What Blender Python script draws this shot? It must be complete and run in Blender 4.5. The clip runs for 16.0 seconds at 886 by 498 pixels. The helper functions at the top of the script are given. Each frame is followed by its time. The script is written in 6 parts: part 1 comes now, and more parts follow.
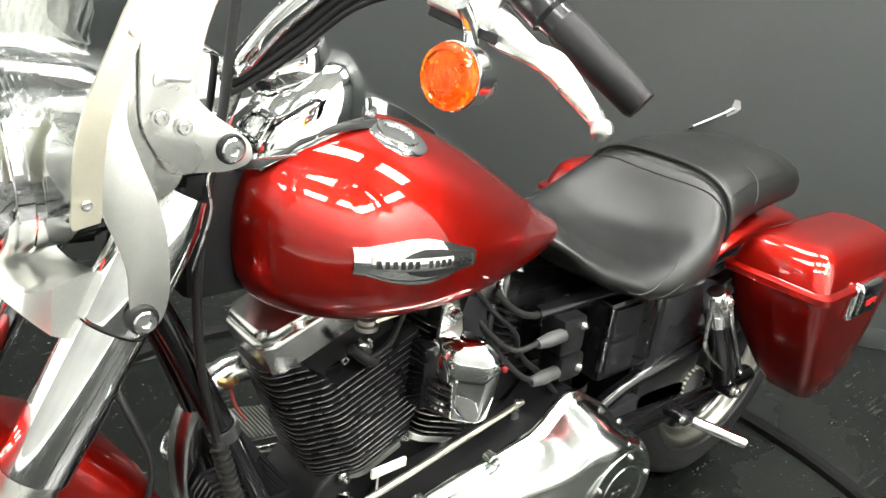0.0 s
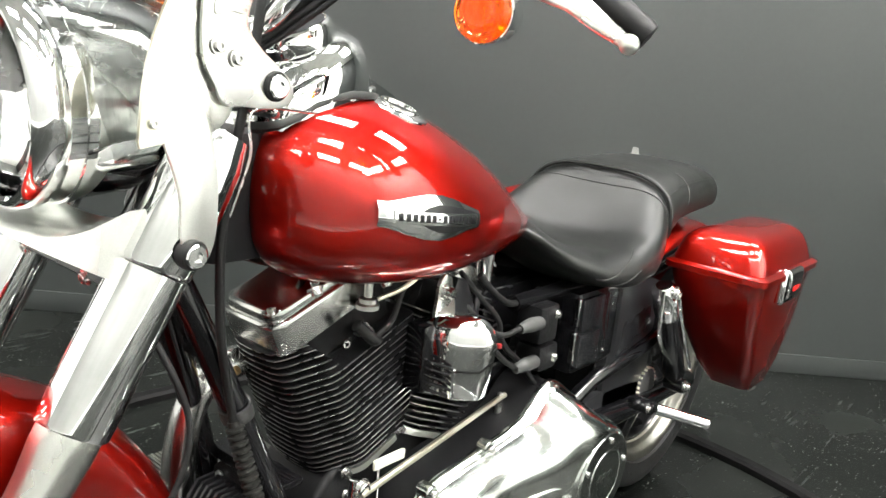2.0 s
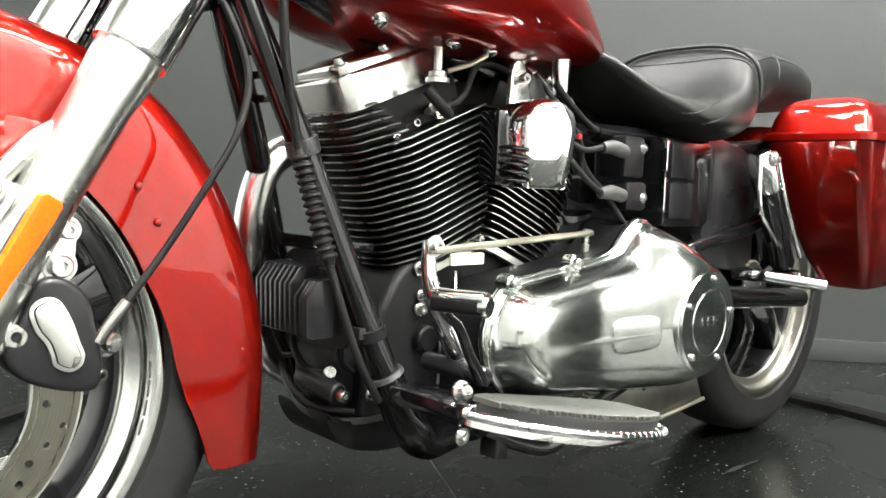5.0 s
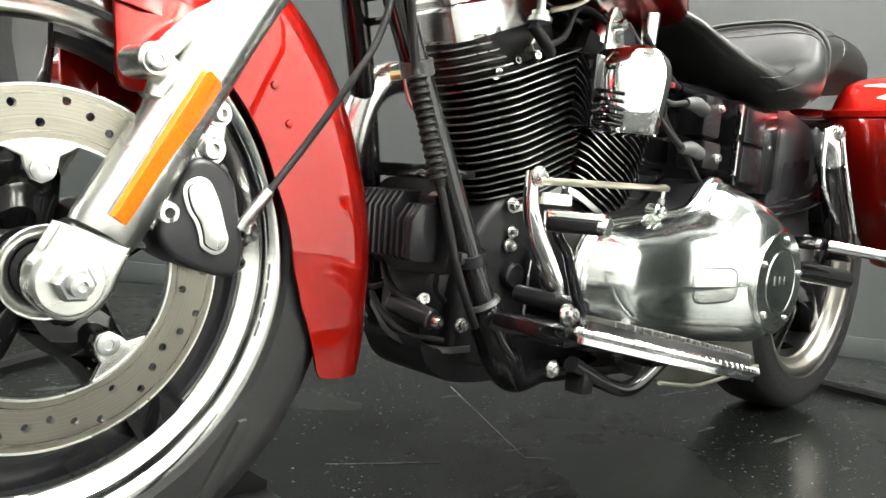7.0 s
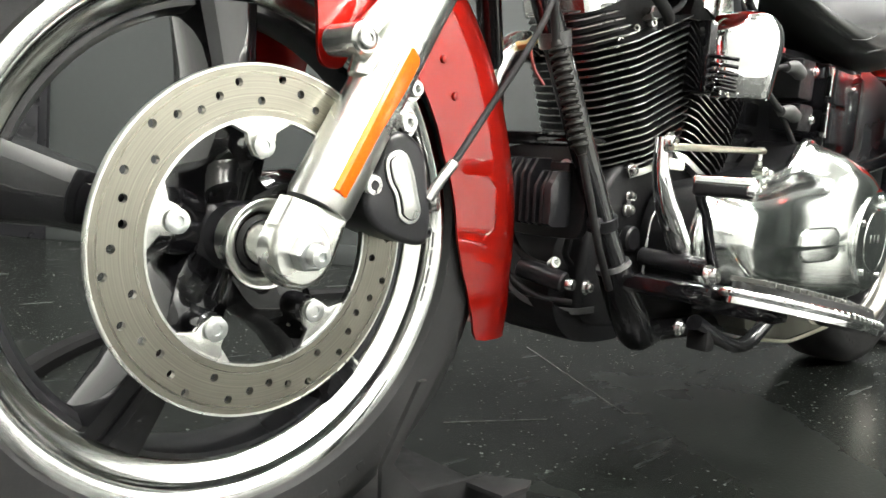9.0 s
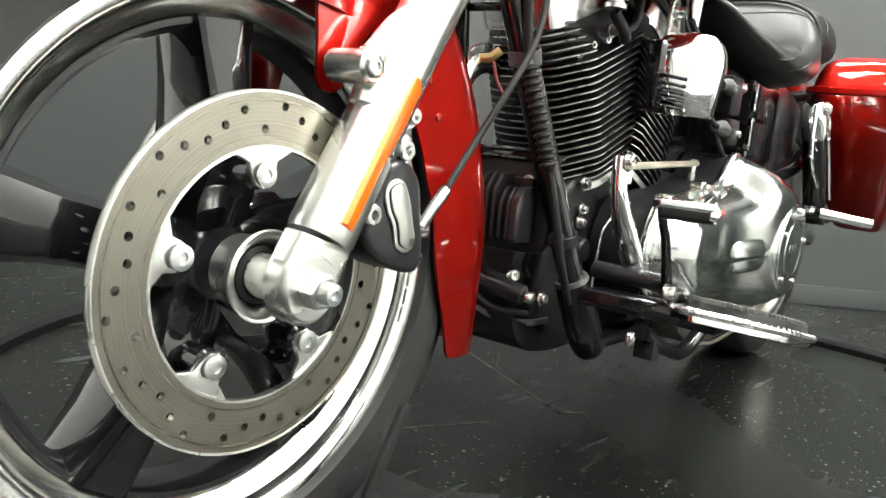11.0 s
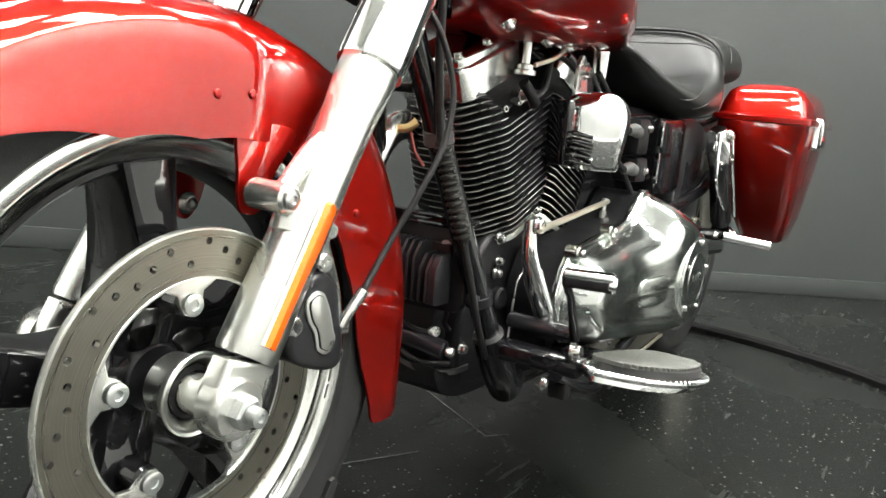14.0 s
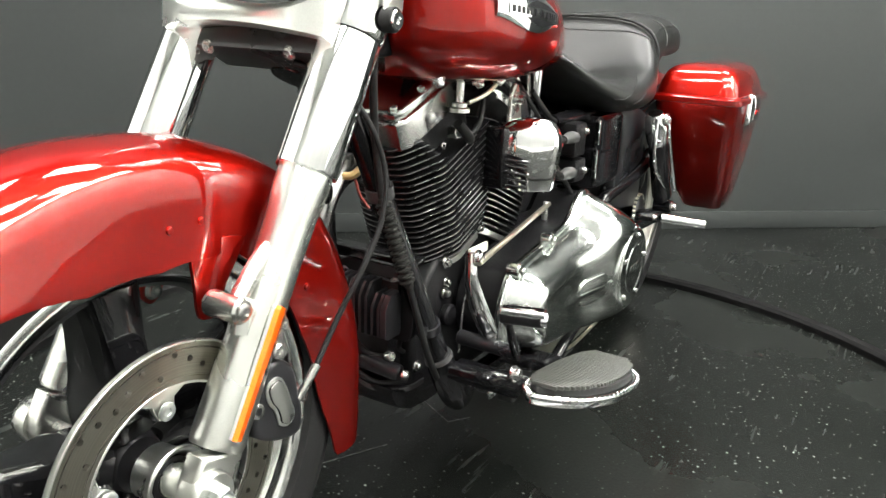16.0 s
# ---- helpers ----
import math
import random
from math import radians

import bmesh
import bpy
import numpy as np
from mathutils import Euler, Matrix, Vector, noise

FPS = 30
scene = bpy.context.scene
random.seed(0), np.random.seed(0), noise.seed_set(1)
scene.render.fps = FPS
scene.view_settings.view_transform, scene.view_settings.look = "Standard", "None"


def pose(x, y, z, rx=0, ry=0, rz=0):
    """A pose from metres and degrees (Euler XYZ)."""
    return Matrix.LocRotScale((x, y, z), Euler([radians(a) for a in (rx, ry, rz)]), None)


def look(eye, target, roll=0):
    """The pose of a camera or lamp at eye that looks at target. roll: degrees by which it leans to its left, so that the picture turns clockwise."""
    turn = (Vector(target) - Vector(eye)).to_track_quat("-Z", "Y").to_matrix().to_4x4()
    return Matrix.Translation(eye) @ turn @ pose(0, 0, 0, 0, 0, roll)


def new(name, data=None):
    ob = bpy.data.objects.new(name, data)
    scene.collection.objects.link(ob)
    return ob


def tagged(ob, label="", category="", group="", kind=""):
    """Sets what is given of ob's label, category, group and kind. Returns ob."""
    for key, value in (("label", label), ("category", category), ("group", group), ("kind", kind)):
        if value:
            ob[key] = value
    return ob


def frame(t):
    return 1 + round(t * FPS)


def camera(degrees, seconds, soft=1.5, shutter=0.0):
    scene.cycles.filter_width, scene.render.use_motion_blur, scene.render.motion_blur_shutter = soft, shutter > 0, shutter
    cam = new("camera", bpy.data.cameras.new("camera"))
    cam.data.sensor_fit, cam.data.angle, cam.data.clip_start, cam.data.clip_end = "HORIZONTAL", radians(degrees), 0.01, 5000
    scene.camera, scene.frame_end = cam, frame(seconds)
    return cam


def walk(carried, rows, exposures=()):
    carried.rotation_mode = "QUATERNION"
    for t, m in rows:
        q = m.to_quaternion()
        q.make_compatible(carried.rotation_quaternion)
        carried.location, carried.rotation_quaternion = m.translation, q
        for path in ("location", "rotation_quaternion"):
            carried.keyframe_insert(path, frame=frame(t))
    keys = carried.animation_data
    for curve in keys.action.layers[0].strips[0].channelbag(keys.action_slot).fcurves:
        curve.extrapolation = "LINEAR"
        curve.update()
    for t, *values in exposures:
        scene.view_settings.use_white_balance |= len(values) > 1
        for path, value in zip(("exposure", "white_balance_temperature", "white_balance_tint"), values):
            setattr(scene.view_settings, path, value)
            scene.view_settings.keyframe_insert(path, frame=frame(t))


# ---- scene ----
cam = camera(58.0, 16.0)
PATH = [
    (0, (0.0267, -0.8061, 1.1415), (1.2851, 0.5557, 0.3918), 7.04),
    (0.5, (-0.0263, -0.7778, 1.1315), (1.3135, 0.5077, 0.3883), 7.15),
    (1, (-0.0683, -0.7756, 1.0803), (1.3073, 0.5065, 0.3992), 6.23),
    (1.5, (-0.0935, -0.7625, 1.0321), (1.329, 0.5265, 0.4708), 5.72),
    (2, (-0.135, -0.7724, 0.9737), (1.3762, 0.4522, 0.508), 5.77),
    (2.5, (-0.1758, -0.7914, 0.8972), (1.3665, 0.4219, 0.5114), 5.13),
    (3, (-0.1705, -0.8021, 0.8186), (1.3595, 0.4477, 0.5068), 4.08),
    (3.5, (-0.1398, -0.826, 0.7405), (1.2654, 0.5748, 0.4892), 1.98),
    (4, (-0.1114, -0.8357, 0.6401), (1.2387, 0.6266, 0.443), 1.27),
    (6.5, (-0.1464, -0.7873, 0.4203), (1.2649, 0.6262, 0.3208), 4.46),
    (7, (-0.2179, -0.7544, 0.403), (1.1762, 0.6735, 0.2695), 5.46),
    (7.5, (-0.2596, -0.7255, 0.3955), (1.1203, 0.7107, 0.2132), 5.68),
    (8, (-0.2926, -0.6961, 0.394), (1.0769, 0.7475, 0.1933), 5.70),
    (8.5, (-0.3312, -0.6816, 0.3909), (1.0402, 0.7586, 0.1789), 4.99),
    (11, (-0.4284, -0.5753, 0.435), (1.1641, 0.6056, 0.1712), 6.33),
    (11.5, (-0.415, -0.5788, 0.4436), (1.2013, 0.5661, 0.1663), 7.51),
    (12, (-0.4057, -0.5784, 0.4666), (1.1891, 0.5811, 0.1315), 7.53),
    (12.5, (-0.4095, -0.5827, 0.4794), (1.1811, 0.5605, 0.0756), 7.51),
    (13, (-0.4356, -0.5925, 0.4961), (1.2257, 0.4571, 0.1243), 7.25),
    (13.5, (-0.4596, -0.606, 0.5298), (1.2267, 0.4137, 0.1886), 6.22),
    (14, (-0.4611, -0.6134, 0.5808), (1.2083, 0.4326, 0.2359), 5.55),
    (14.5, (-0.4726, -0.6267, 0.6331), (1.2008, 0.405, 0.2655), 4.78),
    (15, (-0.4955, -0.6417, 0.6802), (1.1823, 0.3655, 0.2674), 3.82),
    (15.5, (-0.4994, -0.6569, 0.7337), (1.1705, 0.3257, 0.2379), 2.78),
    (16, (-0.4916, -0.6694, 0.7854), (1.1708, 0.288, 0.2198), 2.56),
]
walk(cam, [(t, look(eye, target, roll)) for t, eye, target, roll in PATH],
     [(0.0, -0.34), (1.5, -0.42), (2.5, -0.32), (3.5, -0.22), (4.2, -0.10), (6.5, 0.05), (8.5, 0.0), (11.0, -0.05), (12.5, -0.06), (13.5, -0.22), (14.5, -0.30), (16.0, -0.36)])

# ---- world and lights ----
world = bpy.data.worlds.new("studio_air")
scene.world = world
world.use_nodes = True
world.node_tree.nodes["Background"].inputs[0].default_value = (0.9, 0.95, 1.0, 1)
world.node_tree.nodes["Background"].inputs[1].default_value = 0.02
scene.view_settings.exposure = 0.0
GLOW = 88.0


# ---- materials ----
def srgb(r, g, b):
    return tuple((c / 12.92 if c <= 0.04045 else ((c + 0.055) / 1.055) ** 2.4) for c in (r, g, b)) + (1,)


def mat(name, color, rough=0.5, metal=0.0, coat=0.0, coat_rough=0.03, trans=0.0, ior=1.45, emit=0.0,
        grain=0.0, grain_scale=400.0, stain=0.0, stain_scale=9.0, bump=0.0, bump_scale=900.0, spec=0.5, alpha=1.0, coat_ior=1.5):
    """A principled surface with two scales of variation: fine grain and broad stains, both in roughness and colour."""
    m = bpy.data.materials.new(name)
    m.use_nodes = True
    nt = m.node_tree
    b = nt.nodes["Principled BSDF"]
    b.inputs["Base Color"].default_value = (*color[:3], 1)
    b.inputs["Roughness"].default_value = rough
    b.inputs["Metallic"].default_value = metal
    b.inputs["Coat Weight"].default_value = coat
    b.inputs["Coat Roughness"].default_value = coat_rough
    b.inputs["Coat IOR"].default_value = coat_ior
    b.inputs["Transmission Weight"].default_value = trans
    b.inputs["IOR"].default_value = ior
    b.inputs["Specular IOR Level"].default_value = spec
    b.inputs["Alpha"].default_value = alpha
    if emit:
        b.inputs["Emission Color"].default_value = (*color[:3], 1)
        b.inputs["Emission Strength"].default_value = emit
    if not (grain or stain or bump):
        return m
    tc = nt.nodes.new("ShaderNodeTexCoord")
    src = tc.outputs["Object"]
    def noise_node(scale, detail):
        n = nt.nodes.new("ShaderNodeTexNoise")
        n.inputs["Scale"].default_value = scale
        n.inputs["Detail"].default_value = detail
        nt.links.new(src, n.inputs["Vector"])
        return n.outputs["Fac"]
    fine = noise_node(grain_scale, 3)
    broad = noise_node(stain_scale, 5)
    def span(value, lo, hi):
        r = nt.nodes.new("ShaderNodeMapRange")
        r.inputs["From Min"].default_value, r.inputs["From Max"].default_value = 0.3, 0.7
        r.inputs["To Min"].default_value, r.inputs["To Max"].default_value = lo, hi
        nt.links.new(value, r.inputs["Value"])
        return r.outputs["Result"]
    def times(a, c):
        k = nt.nodes.new("ShaderNodeMath")
        k.operation = "MULTIPLY"
        nt.links.new(a, k.inputs[0])
        nt.links.new(c, k.inputs[1])
        return k.outputs[0]
    both = times(span(fine, 1 - grain, 1 + grain), span(broad, 1 - stain, 1 + stain))
    hsv = nt.nodes.new("ShaderNodeHueSaturation")
    hsv.inputs["Color"].default_value = (*color[:3], 1)
    nt.links.new(both, hsv.inputs["Value"])
    nt.links.new(hsv.outputs["Color"], b.inputs["Base Color"])
    nt.links.new(span(broad, rough * (1 - 0.6 * stain), rough * (1 + 0.9 * stain)), b.inputs["Roughness"])
    if bump:
        k = nt.nodes.new("ShaderNodeBump")
        k.inputs["Strength"].default_value = min(1.0, bump)
        k.inputs["Distance"].default_value = 0.0006
        nt.links.new(noise_node(bump_scale, 2), k.inputs["Height"])
        nt.links.new(k.outputs["Normal"], b.inputs["Normal"])
    return m


RED = mat("candy_red_paint", (0.27, 0.0056, 0.0026), 0.42, 0.94, 1.0, 0.010, grain=0.14, grain_scale=2500, stain=0.03, coat_ior=1.5)
RED.node_tree.nodes["Principled BSDF"].inputs["Specular Tint"].default_value = (0.75, 0.10, 0.06, 1)
CHROME = mat("chrome", (0.90, 0.91, 0.90), 0.045, 1.0, stain=0.15, stain_scale=14, grain=0.01)
POLISHED = mat("polished_aluminium", (0.88, 0.88, 0.85), 0.11, 1.0, stain=0.3, stain_scale=18, grain=0.03, grain_scale=600)
SATIN = mat("satin_aluminium", (0.72, 0.73, 0.69), 0.27, 1.0, stain=0.12, grain=0.05, grain_scale=900)
BRUSHED = mat("brushed_steel", (0.70, 0.67, 0.55), 0.33, 1.0, stain=0.15, grain=0.03, grain_scale=700)
def turned_steel(name, color, centre, rough=0.30):
    """Steel with fine rings round a centre, worn in bands."""
    m = mat(name, color, rough, 1.0)
    nt = m.node_tree
    tc = nt.nodes.new("ShaderNodeTexCoord")
    far = nt.nodes.new("ShaderNodeVectorMath")
    far.operation = "DISTANCE"
    far.inputs[1].default_value = centre
    nt.links.new(tc.outputs["Object"], far.inputs[0])
    def rings(scale, lo, hi):
        n = nt.nodes.new("ShaderNodeTexNoise")
        n.noise_dimensions = "1D"
        n.inputs["Scale"].default_value = scale
        n.inputs["Detail"].default_value = 3.0
        nt.links.new(far.outputs["Value"], n.inputs["W"])
        r = nt.nodes.new("ShaderNodeMapRange")
        r.inputs["From Min"].default_value, r.inputs["From Max"].default_value = 0.3, 0.7
        r.inputs["To Min"].default_value, r.inputs["To Max"].default_value = lo, hi
        nt.links.new(n.outputs["Fac"], r.inputs["Value"])
        return r.outputs["Result"]
    hsv = nt.nodes.new("ShaderNodeHueSaturation")
    hsv.inputs["Color"].default_value = (*color, 1)
    nt.links.new(rings(800.0, 0.84, 1.15), hsv.inputs["Value"])
    nt.links.new(hsv.outputs["Color"], nt.nodes["Principled BSDF"].inputs["Base Color"])
    nt.links.new(rings(160.0, rough * 0.8, rough * 1.3), nt.nodes["Principled BSDF"].inputs["Roughness"])
    return m


ROTOR = turned_steel("brake_rotor_steel", (0.23, 0.22, 0.185), (-0.8, -0.0805, 0.312))
CAST = mat("hand_polished_casting", (0.62, 0.65, 0.62), 0.15, 1.0, stain=0.25, stain_scale=9, grain=0.04, grain_scale=500)
BRIGHT = mat("bright_polished_steel", (0.90, 0.91, 0.87), 0.28, 1.0, stain=0.10, grain=0.04, grain_scale=600)
COVER = mat("polished_rocker_casting", (0.58, 0.58, 0.56), 0.22, 1.0, stain=0.2, stain_scale=20, grain=0.04)
RIM = mat("polished_rim_aluminium", (0.84, 0.85, 0.82), 0.16, 1.0, stain=0.2, stain_scale=14, grain=0.03, grain_scale=700)
ZINC = mat("zinc_plated_bolt", (0.62, 0.62, 0.60), 0.25, 1.0, stain=0.15)
# dark aluminium: holds the rear rim's shade in its colour; the pan shares it
DARKALU = mat("darkened_aluminium", (0.24, 0.235, 0.21), 0.36, 1.0, stain=0.25, stain_scale=15, grain=0.06)
PLATED = mat("dull_zinc_plate", (0.50, 0.52, 0.51), 0.38, 1.0, stain=0.2, stain_scale=40, grain=0.08)
GLOSSBLACK = mat("gloss_black_paint", (0.004, 0.004, 0.0045), 0.25, 0.0, 1.0, 0.012, stain=0.1, grain=0.05, spec=0.04, coat_ior=1.40)
SATINBLACK = mat("satin_black_paint", (0.010, 0.010, 0.011), 0.28, 0.0, 0.5, 0.12, stain=0.12, grain=0.1, spec=0.2, coat_ior=1.4)
CRINKLE = mat("wrinkle_black_paint", (0.0055, 0.0055, 0.006), 0.36, stain=0.15, grain=0.2, bump=0.6, bump_scale=1400, spec=0.20)
DARKMETAL = mat("dark_steel", (0.10, 0.10, 0.10), 0.4, 0.8, stain=0.3, grain=0.2)
LEATHER = mat("black_leather", (0.007, 0.0075, 0.007), 0.36, stain=0.15, grain=0.12, bump=0.5, bump_scale=750, spec=0.38)
RUBBER = mat("black_rubber", (0.008, 0.008, 0.008), 0.50, stain=0.2, grain=0.15, bump=0.3, bump_scale=1200, spec=0.2)
PADRUBBER = mat("pale_rib_rubber", (0.035, 0.037, 0.032), 0.5, stain=0.3, stain_scale=30, grain=0.2, spec=0.4)
BOOT = mat("dusty_rubber", (0.011, 0.011, 0.010), 0.45, stain=0.2, grain=0.15, spec=0.2)
GREYRUBBER = mat("grey_rubber", (0.030, 0.031, 0.030), 0.6, stain=0.2, grain=0.15)
TYRE = mat("tyre_rubber", (0.010, 0.010, 0.010), 0.52, stain=0.2, grain=0.15, bump=0.3, spec=0.3)
AMBER = mat("amber_plastic", (0.90, 0.125, 0.005), 0.25, 0.0, 0.6, 0.05, grain=0.12, grain_scale=350)
AMBERLENS = mat("amber_lens", (1.0, 0.24, 0.006), 0.06, 0.0, 0.3, 0.03, trans=0.94, ior=1.35)
REDWIRE = mat("dull_red_plastic", (0.16, 0.006, 0.006), 0.45, 0.0, 0.2)
REDLENS = mat("red_plastic", (0.5, 0.01, 0.01), 0.2, 0.0, 0.5)
GLASS = mat("clear_glass", (1, 1, 1), 0.02, trans=1.0, ior=1.45)
ACRYLIC = mat("clear_acrylic", (0.97, 1.0, 0.99), 0.0, trans=1.0, ior=1.12)
LAMPWHITE = mat("lamp_bulb", (1.0, 0.97, 0.9), 0.2, trans=0.4)
BRASS = mat("brass_fitting", (0.75, 0.55, 0.25), 0.3, 1.0)
WIRERED = mat("wire_red", (0.16, 0.02, 0.015), 0.5)
WHITEPLASTIC = mat("ivory_plastic", (0.62, 0.62, 0.52), 0.45, stain=0.05)


# ---- mesh tools ----
def V(*a):
    return Vector(a)


ORIGIN = {}


def thing(name, at, label, category, group="", kind=""):
    ob = new(name)
    ob.empty_display_size = 0.1
    ob.location = at
    ORIGIN[ob.name] = Vector(at)
    return tagged(ob, label, category, group, kind)


def part(name, bm, material, parent=None, label="", smooth=38.0):
    """Links a bmesh, given in the place's coordinates, as one mesh object under a thing or a part."""
    me = bpy.data.meshes.new(name)
    base = ORIGIN[parent.name] if parent else Vector((0, 0, 0))
    bmesh.ops.translate(bm, verts=bm.verts, vec=-base)
    bmesh.ops.recalc_face_normals(bm, faces=bm.faces)
    bm.to_mesh(me)
    bm.free()
    for s in material if isinstance(material, (list, tuple)) else (material,):
        me.materials.append(s)
    if smooth:
        me.shade_smooth()
        me.set_sharp_from_angle(angle=radians(smooth))
    ob = new(name, me)
    ob.parent = parent
    ORIGIN[ob.name] = base
    if label:
        ob["label"] = label
    return ob


def axes_of(d):
    d = Vector(d).normalized()
    a = d.cross(V(0, 0, 1)) if abs(d.z) < 0.95 else d.cross(V(1, 0, 0))
    a.normalize()
    return a, d.cross(a).normalized(), d


def ring(bm, centre, u, v, ru, rv, seg, power=1.0, phase=0.0):
    out = []
    for k in range(seg):
        a = 2 * math.pi * k / seg + phase
        c, s = math.cos(a), math.sin(a)
        c, s = math.copysign(abs(c) ** power, c), math.copysign(abs(s) ** power, s)
        out.append(bm.verts.new(Vector(centre) + Vector(u) * (ru * c) + Vector(v) * (rv * s)))
    return out


def bridge(bm, a, b):
    n = len(a)
    for k in range(n):
        bm.faces.new((a[k], a[(k + 1) % n], b[(k + 1) % n], b[k]))


def cap(bm, r):
    bm.faces.new(r)


def lathe(bm, origin, direction, profile, seg=32, closed_ends=True):
    """Turns a profile of (distance along the axis, radius) about an axis."""
    u, v, d = axes_of(direction)
    rings = [ring(bm, Vector(origin) + d * h, u, v, r, r, seg) for h, r in profile]
    for a, b in zip(rings, rings[1:]):
        bridge(bm, a, b)
    if closed_ends:
        cap(bm, rings[0])
        cap(bm, rings[-1])
    return bm


def annulus(bm, origin, direction, profile, seg=64):
    """A closed ring: the profile's last point joins its first."""
    u, v, d = axes_of(direction)
    rings = [ring(bm, Vector(origin) + d * h, u, v, r, r, seg) for h, r in profile]
    for a, b in zip(rings, rings[1:] + rings[:1]):
        bridge(bm, a, b)
    return bm


def rod(bm, a, b, r, r2=None, seg=16, soft=0.0):
    a, b = Vector(a), Vector(b)
    r2 = r if r2 is None else r2
    L = (b - a).length
    s = soft or min(r, r2) * 0.18
    s = min(s, L * 0.3)
    return lathe(bm, a, b - a, [(0, max(r - s, 1e-4)), (s, r), (L - s, r2), (L, max(r2 - s, 1e-4))], seg)


def spline(points, steps=8):
    p = [Vector(q) for q in points]
    p = [2 * p[0] - p[1]] + p + [2 * p[-1] - p[-2]]
    out = []
    for k in range(1, len(p) - 2):
        for s in range(steps):
            t = s / steps
            a, b, c, d = p[k - 1], p[k], p[k + 1], p[k + 2]
            out.append(0.5 * ((2 * b) + (c - a) * t + (2 * a - 5 * b + 4 * c - d) * t * t + (3 * b - a - 3 * c + d) * t ** 3))
    return out + [p[-2]]


def tube(bm, points, r, seg=12, steps=8, radii=None, squash=1.0):
    """A round bar bent along a smooth line."""
    line = spline(points, steps) if len(points) > 2 else [Vector(q) for q in points]
    side = None
    prev = None
    for k, q in enumerate(line):
        d = (line[min(k + 1, len(line) - 1)] - line[max(k - 1, 0)]).normalized()
        if side is None:
            side = axes_of(d)[0]
        side = (side - d * side.dot(d)).normalized()
        up = d.cross(side)
        rr = r if radii is None else r * np.interp(k / (len(line) - 1), np.linspace(0, 1, len(radii)), radii)
        now = ring(bm, q, side, up, rr, rr * squash, seg)
        if prev:
            bridge(bm, prev, now)
        else:
            cap(bm, now)
        prev = now
    cap(bm, prev)
    return bm


def box(bm, centre, size, bevel=0.003, m=None, segs=2):
    """A block with rounded edges; m turns it about its centre."""
    t = bmesh.new()
    bmesh.ops.create_cube(t, size=1)
    bmesh.ops.scale(t, verts=t.verts, vec=size)
    if bevel:
        bmesh.ops.bevel(t, geom=t.edges[:], offset=min(bevel, 0.45 * min(size)), segments=segs, affect="EDGES", profile=0.6)
    bmesh.ops.transform(t, matrix=Matrix.Translation(centre) @ (m or Matrix()), verts=t.verts)
    return merge(bm, t)


def merge(bm, other):
    me = bpy.data.meshes.new("tmp")
    other.to_mesh(me)
    other.free()
    bm.from_mesh(me)
    bpy.data.meshes.remove(me)
    return bm


def slab(bm, outline, thickness, m, bevel=0.002, segs=2):
    """A plate: an outline in its own x and y, of that thickness from its z = 0 up, laid by m."""
    t = bmesh.new()
    low = [t.verts.new((x, y, 0)) for x, y in outline]
    high = [t.verts.new((x, y, thickness)) for x, y in outline]
    t.faces.new(low)
    top = t.faces.new(high)
    bridge(t, low, high)
    bmesh.ops.recalc_face_normals(t, faces=t.faces)
    if bevel:
        edges = [e for e in t.edges if all(abs(w.co.z - thickness) < 1e-7 for w in e.verts)]
        bmesh.ops.bevel(t, geom=edges, offset=bevel, segments=segs, affect="EDGES", profile=0.6)
    bmesh.ops.transform(t, matrix=m, verts=t.verts)
    return merge(bm, t)


def curve_outline(points, steps=6):
    """A closed smooth outline through points in a plane."""
    n = len(points)
    out = []
    for k in range(n):
        a, b, c, d = (Vector(points[(k + j) % n]) for j in (-1, 0, 1, 2))
        for s in range(steps):
            t = s / steps
            q = 0.5 * ((2 * b) + (c - a) * t + (2 * a - 5 * b + 4 * c - d) * t * t + (3 * b - a - 3 * c + d) * t ** 3)
            out.append((q.x, q.y))
    return out


# A plate's own axes laid on the bike's left side: its x to the rear, its y up, its z out to the left.
LEFT = Matrix(((1, 0, 0, 0), (0, 0, -1, 0), (0, 1, 0, 0), (0, 0, 0, 1)))


def on_left(x, y, z, turn=0.0):
    return Matrix.Translation((x, y, z)) @ LEFT @ Matrix.Rotation(radians(turn), 4, "Z")


def loft(bm, sections, close=True):
    rings = [[bm.verts.new(q) for q in s] for s in sections]
    for a, b in zip(rings, rings[1:]):
        bridge(bm, a, b)
    if close:
        cap(bm, rings[0])
        cap(bm, rings[-1])
    return bm


def bolt(parent, at, direction, r=0.006, h=0.006, name="bolt", material=None, washer=True, socket=True, seg=16):
    """A round-headed socket screw, with its washer and the sunk hexagon."""
    bm = bmesh.new()
    prof = []
    if washer:
        prof += [(0, r * 1.45), (h * 0.25, r * 1.45)]
    prof += [(h * 0.25, r), (h * 0.8, r), (h, r * 0.85)]
    if socket:
        prof += [(h, r * 0.45), (h * 0.55, r * 0.42)]
    lathe(bm, at, direction, prof, seg)
    return part(name, bm, material or ZINC, parent, smooth=30)


def hexnut(parent, at, direction, r=0.009, h=0.008, name="nut", material=None):
    bm = bmesh.new()
    lathe(bm, at, direction, [(0, r * 1.3), (h * 0.2, r * 1.3), (h * 0.2, r), (h * 0.9, r), (h, r * 0.9)], 6)
    lathe(bm, Vector(at) + Vector(direction).normalized() * h, direction, [(0, r * 0.55), (h * 0.5, r * 0.5)], 12)
    return part(name, bm, material or ZINC, parent, smooth=20)

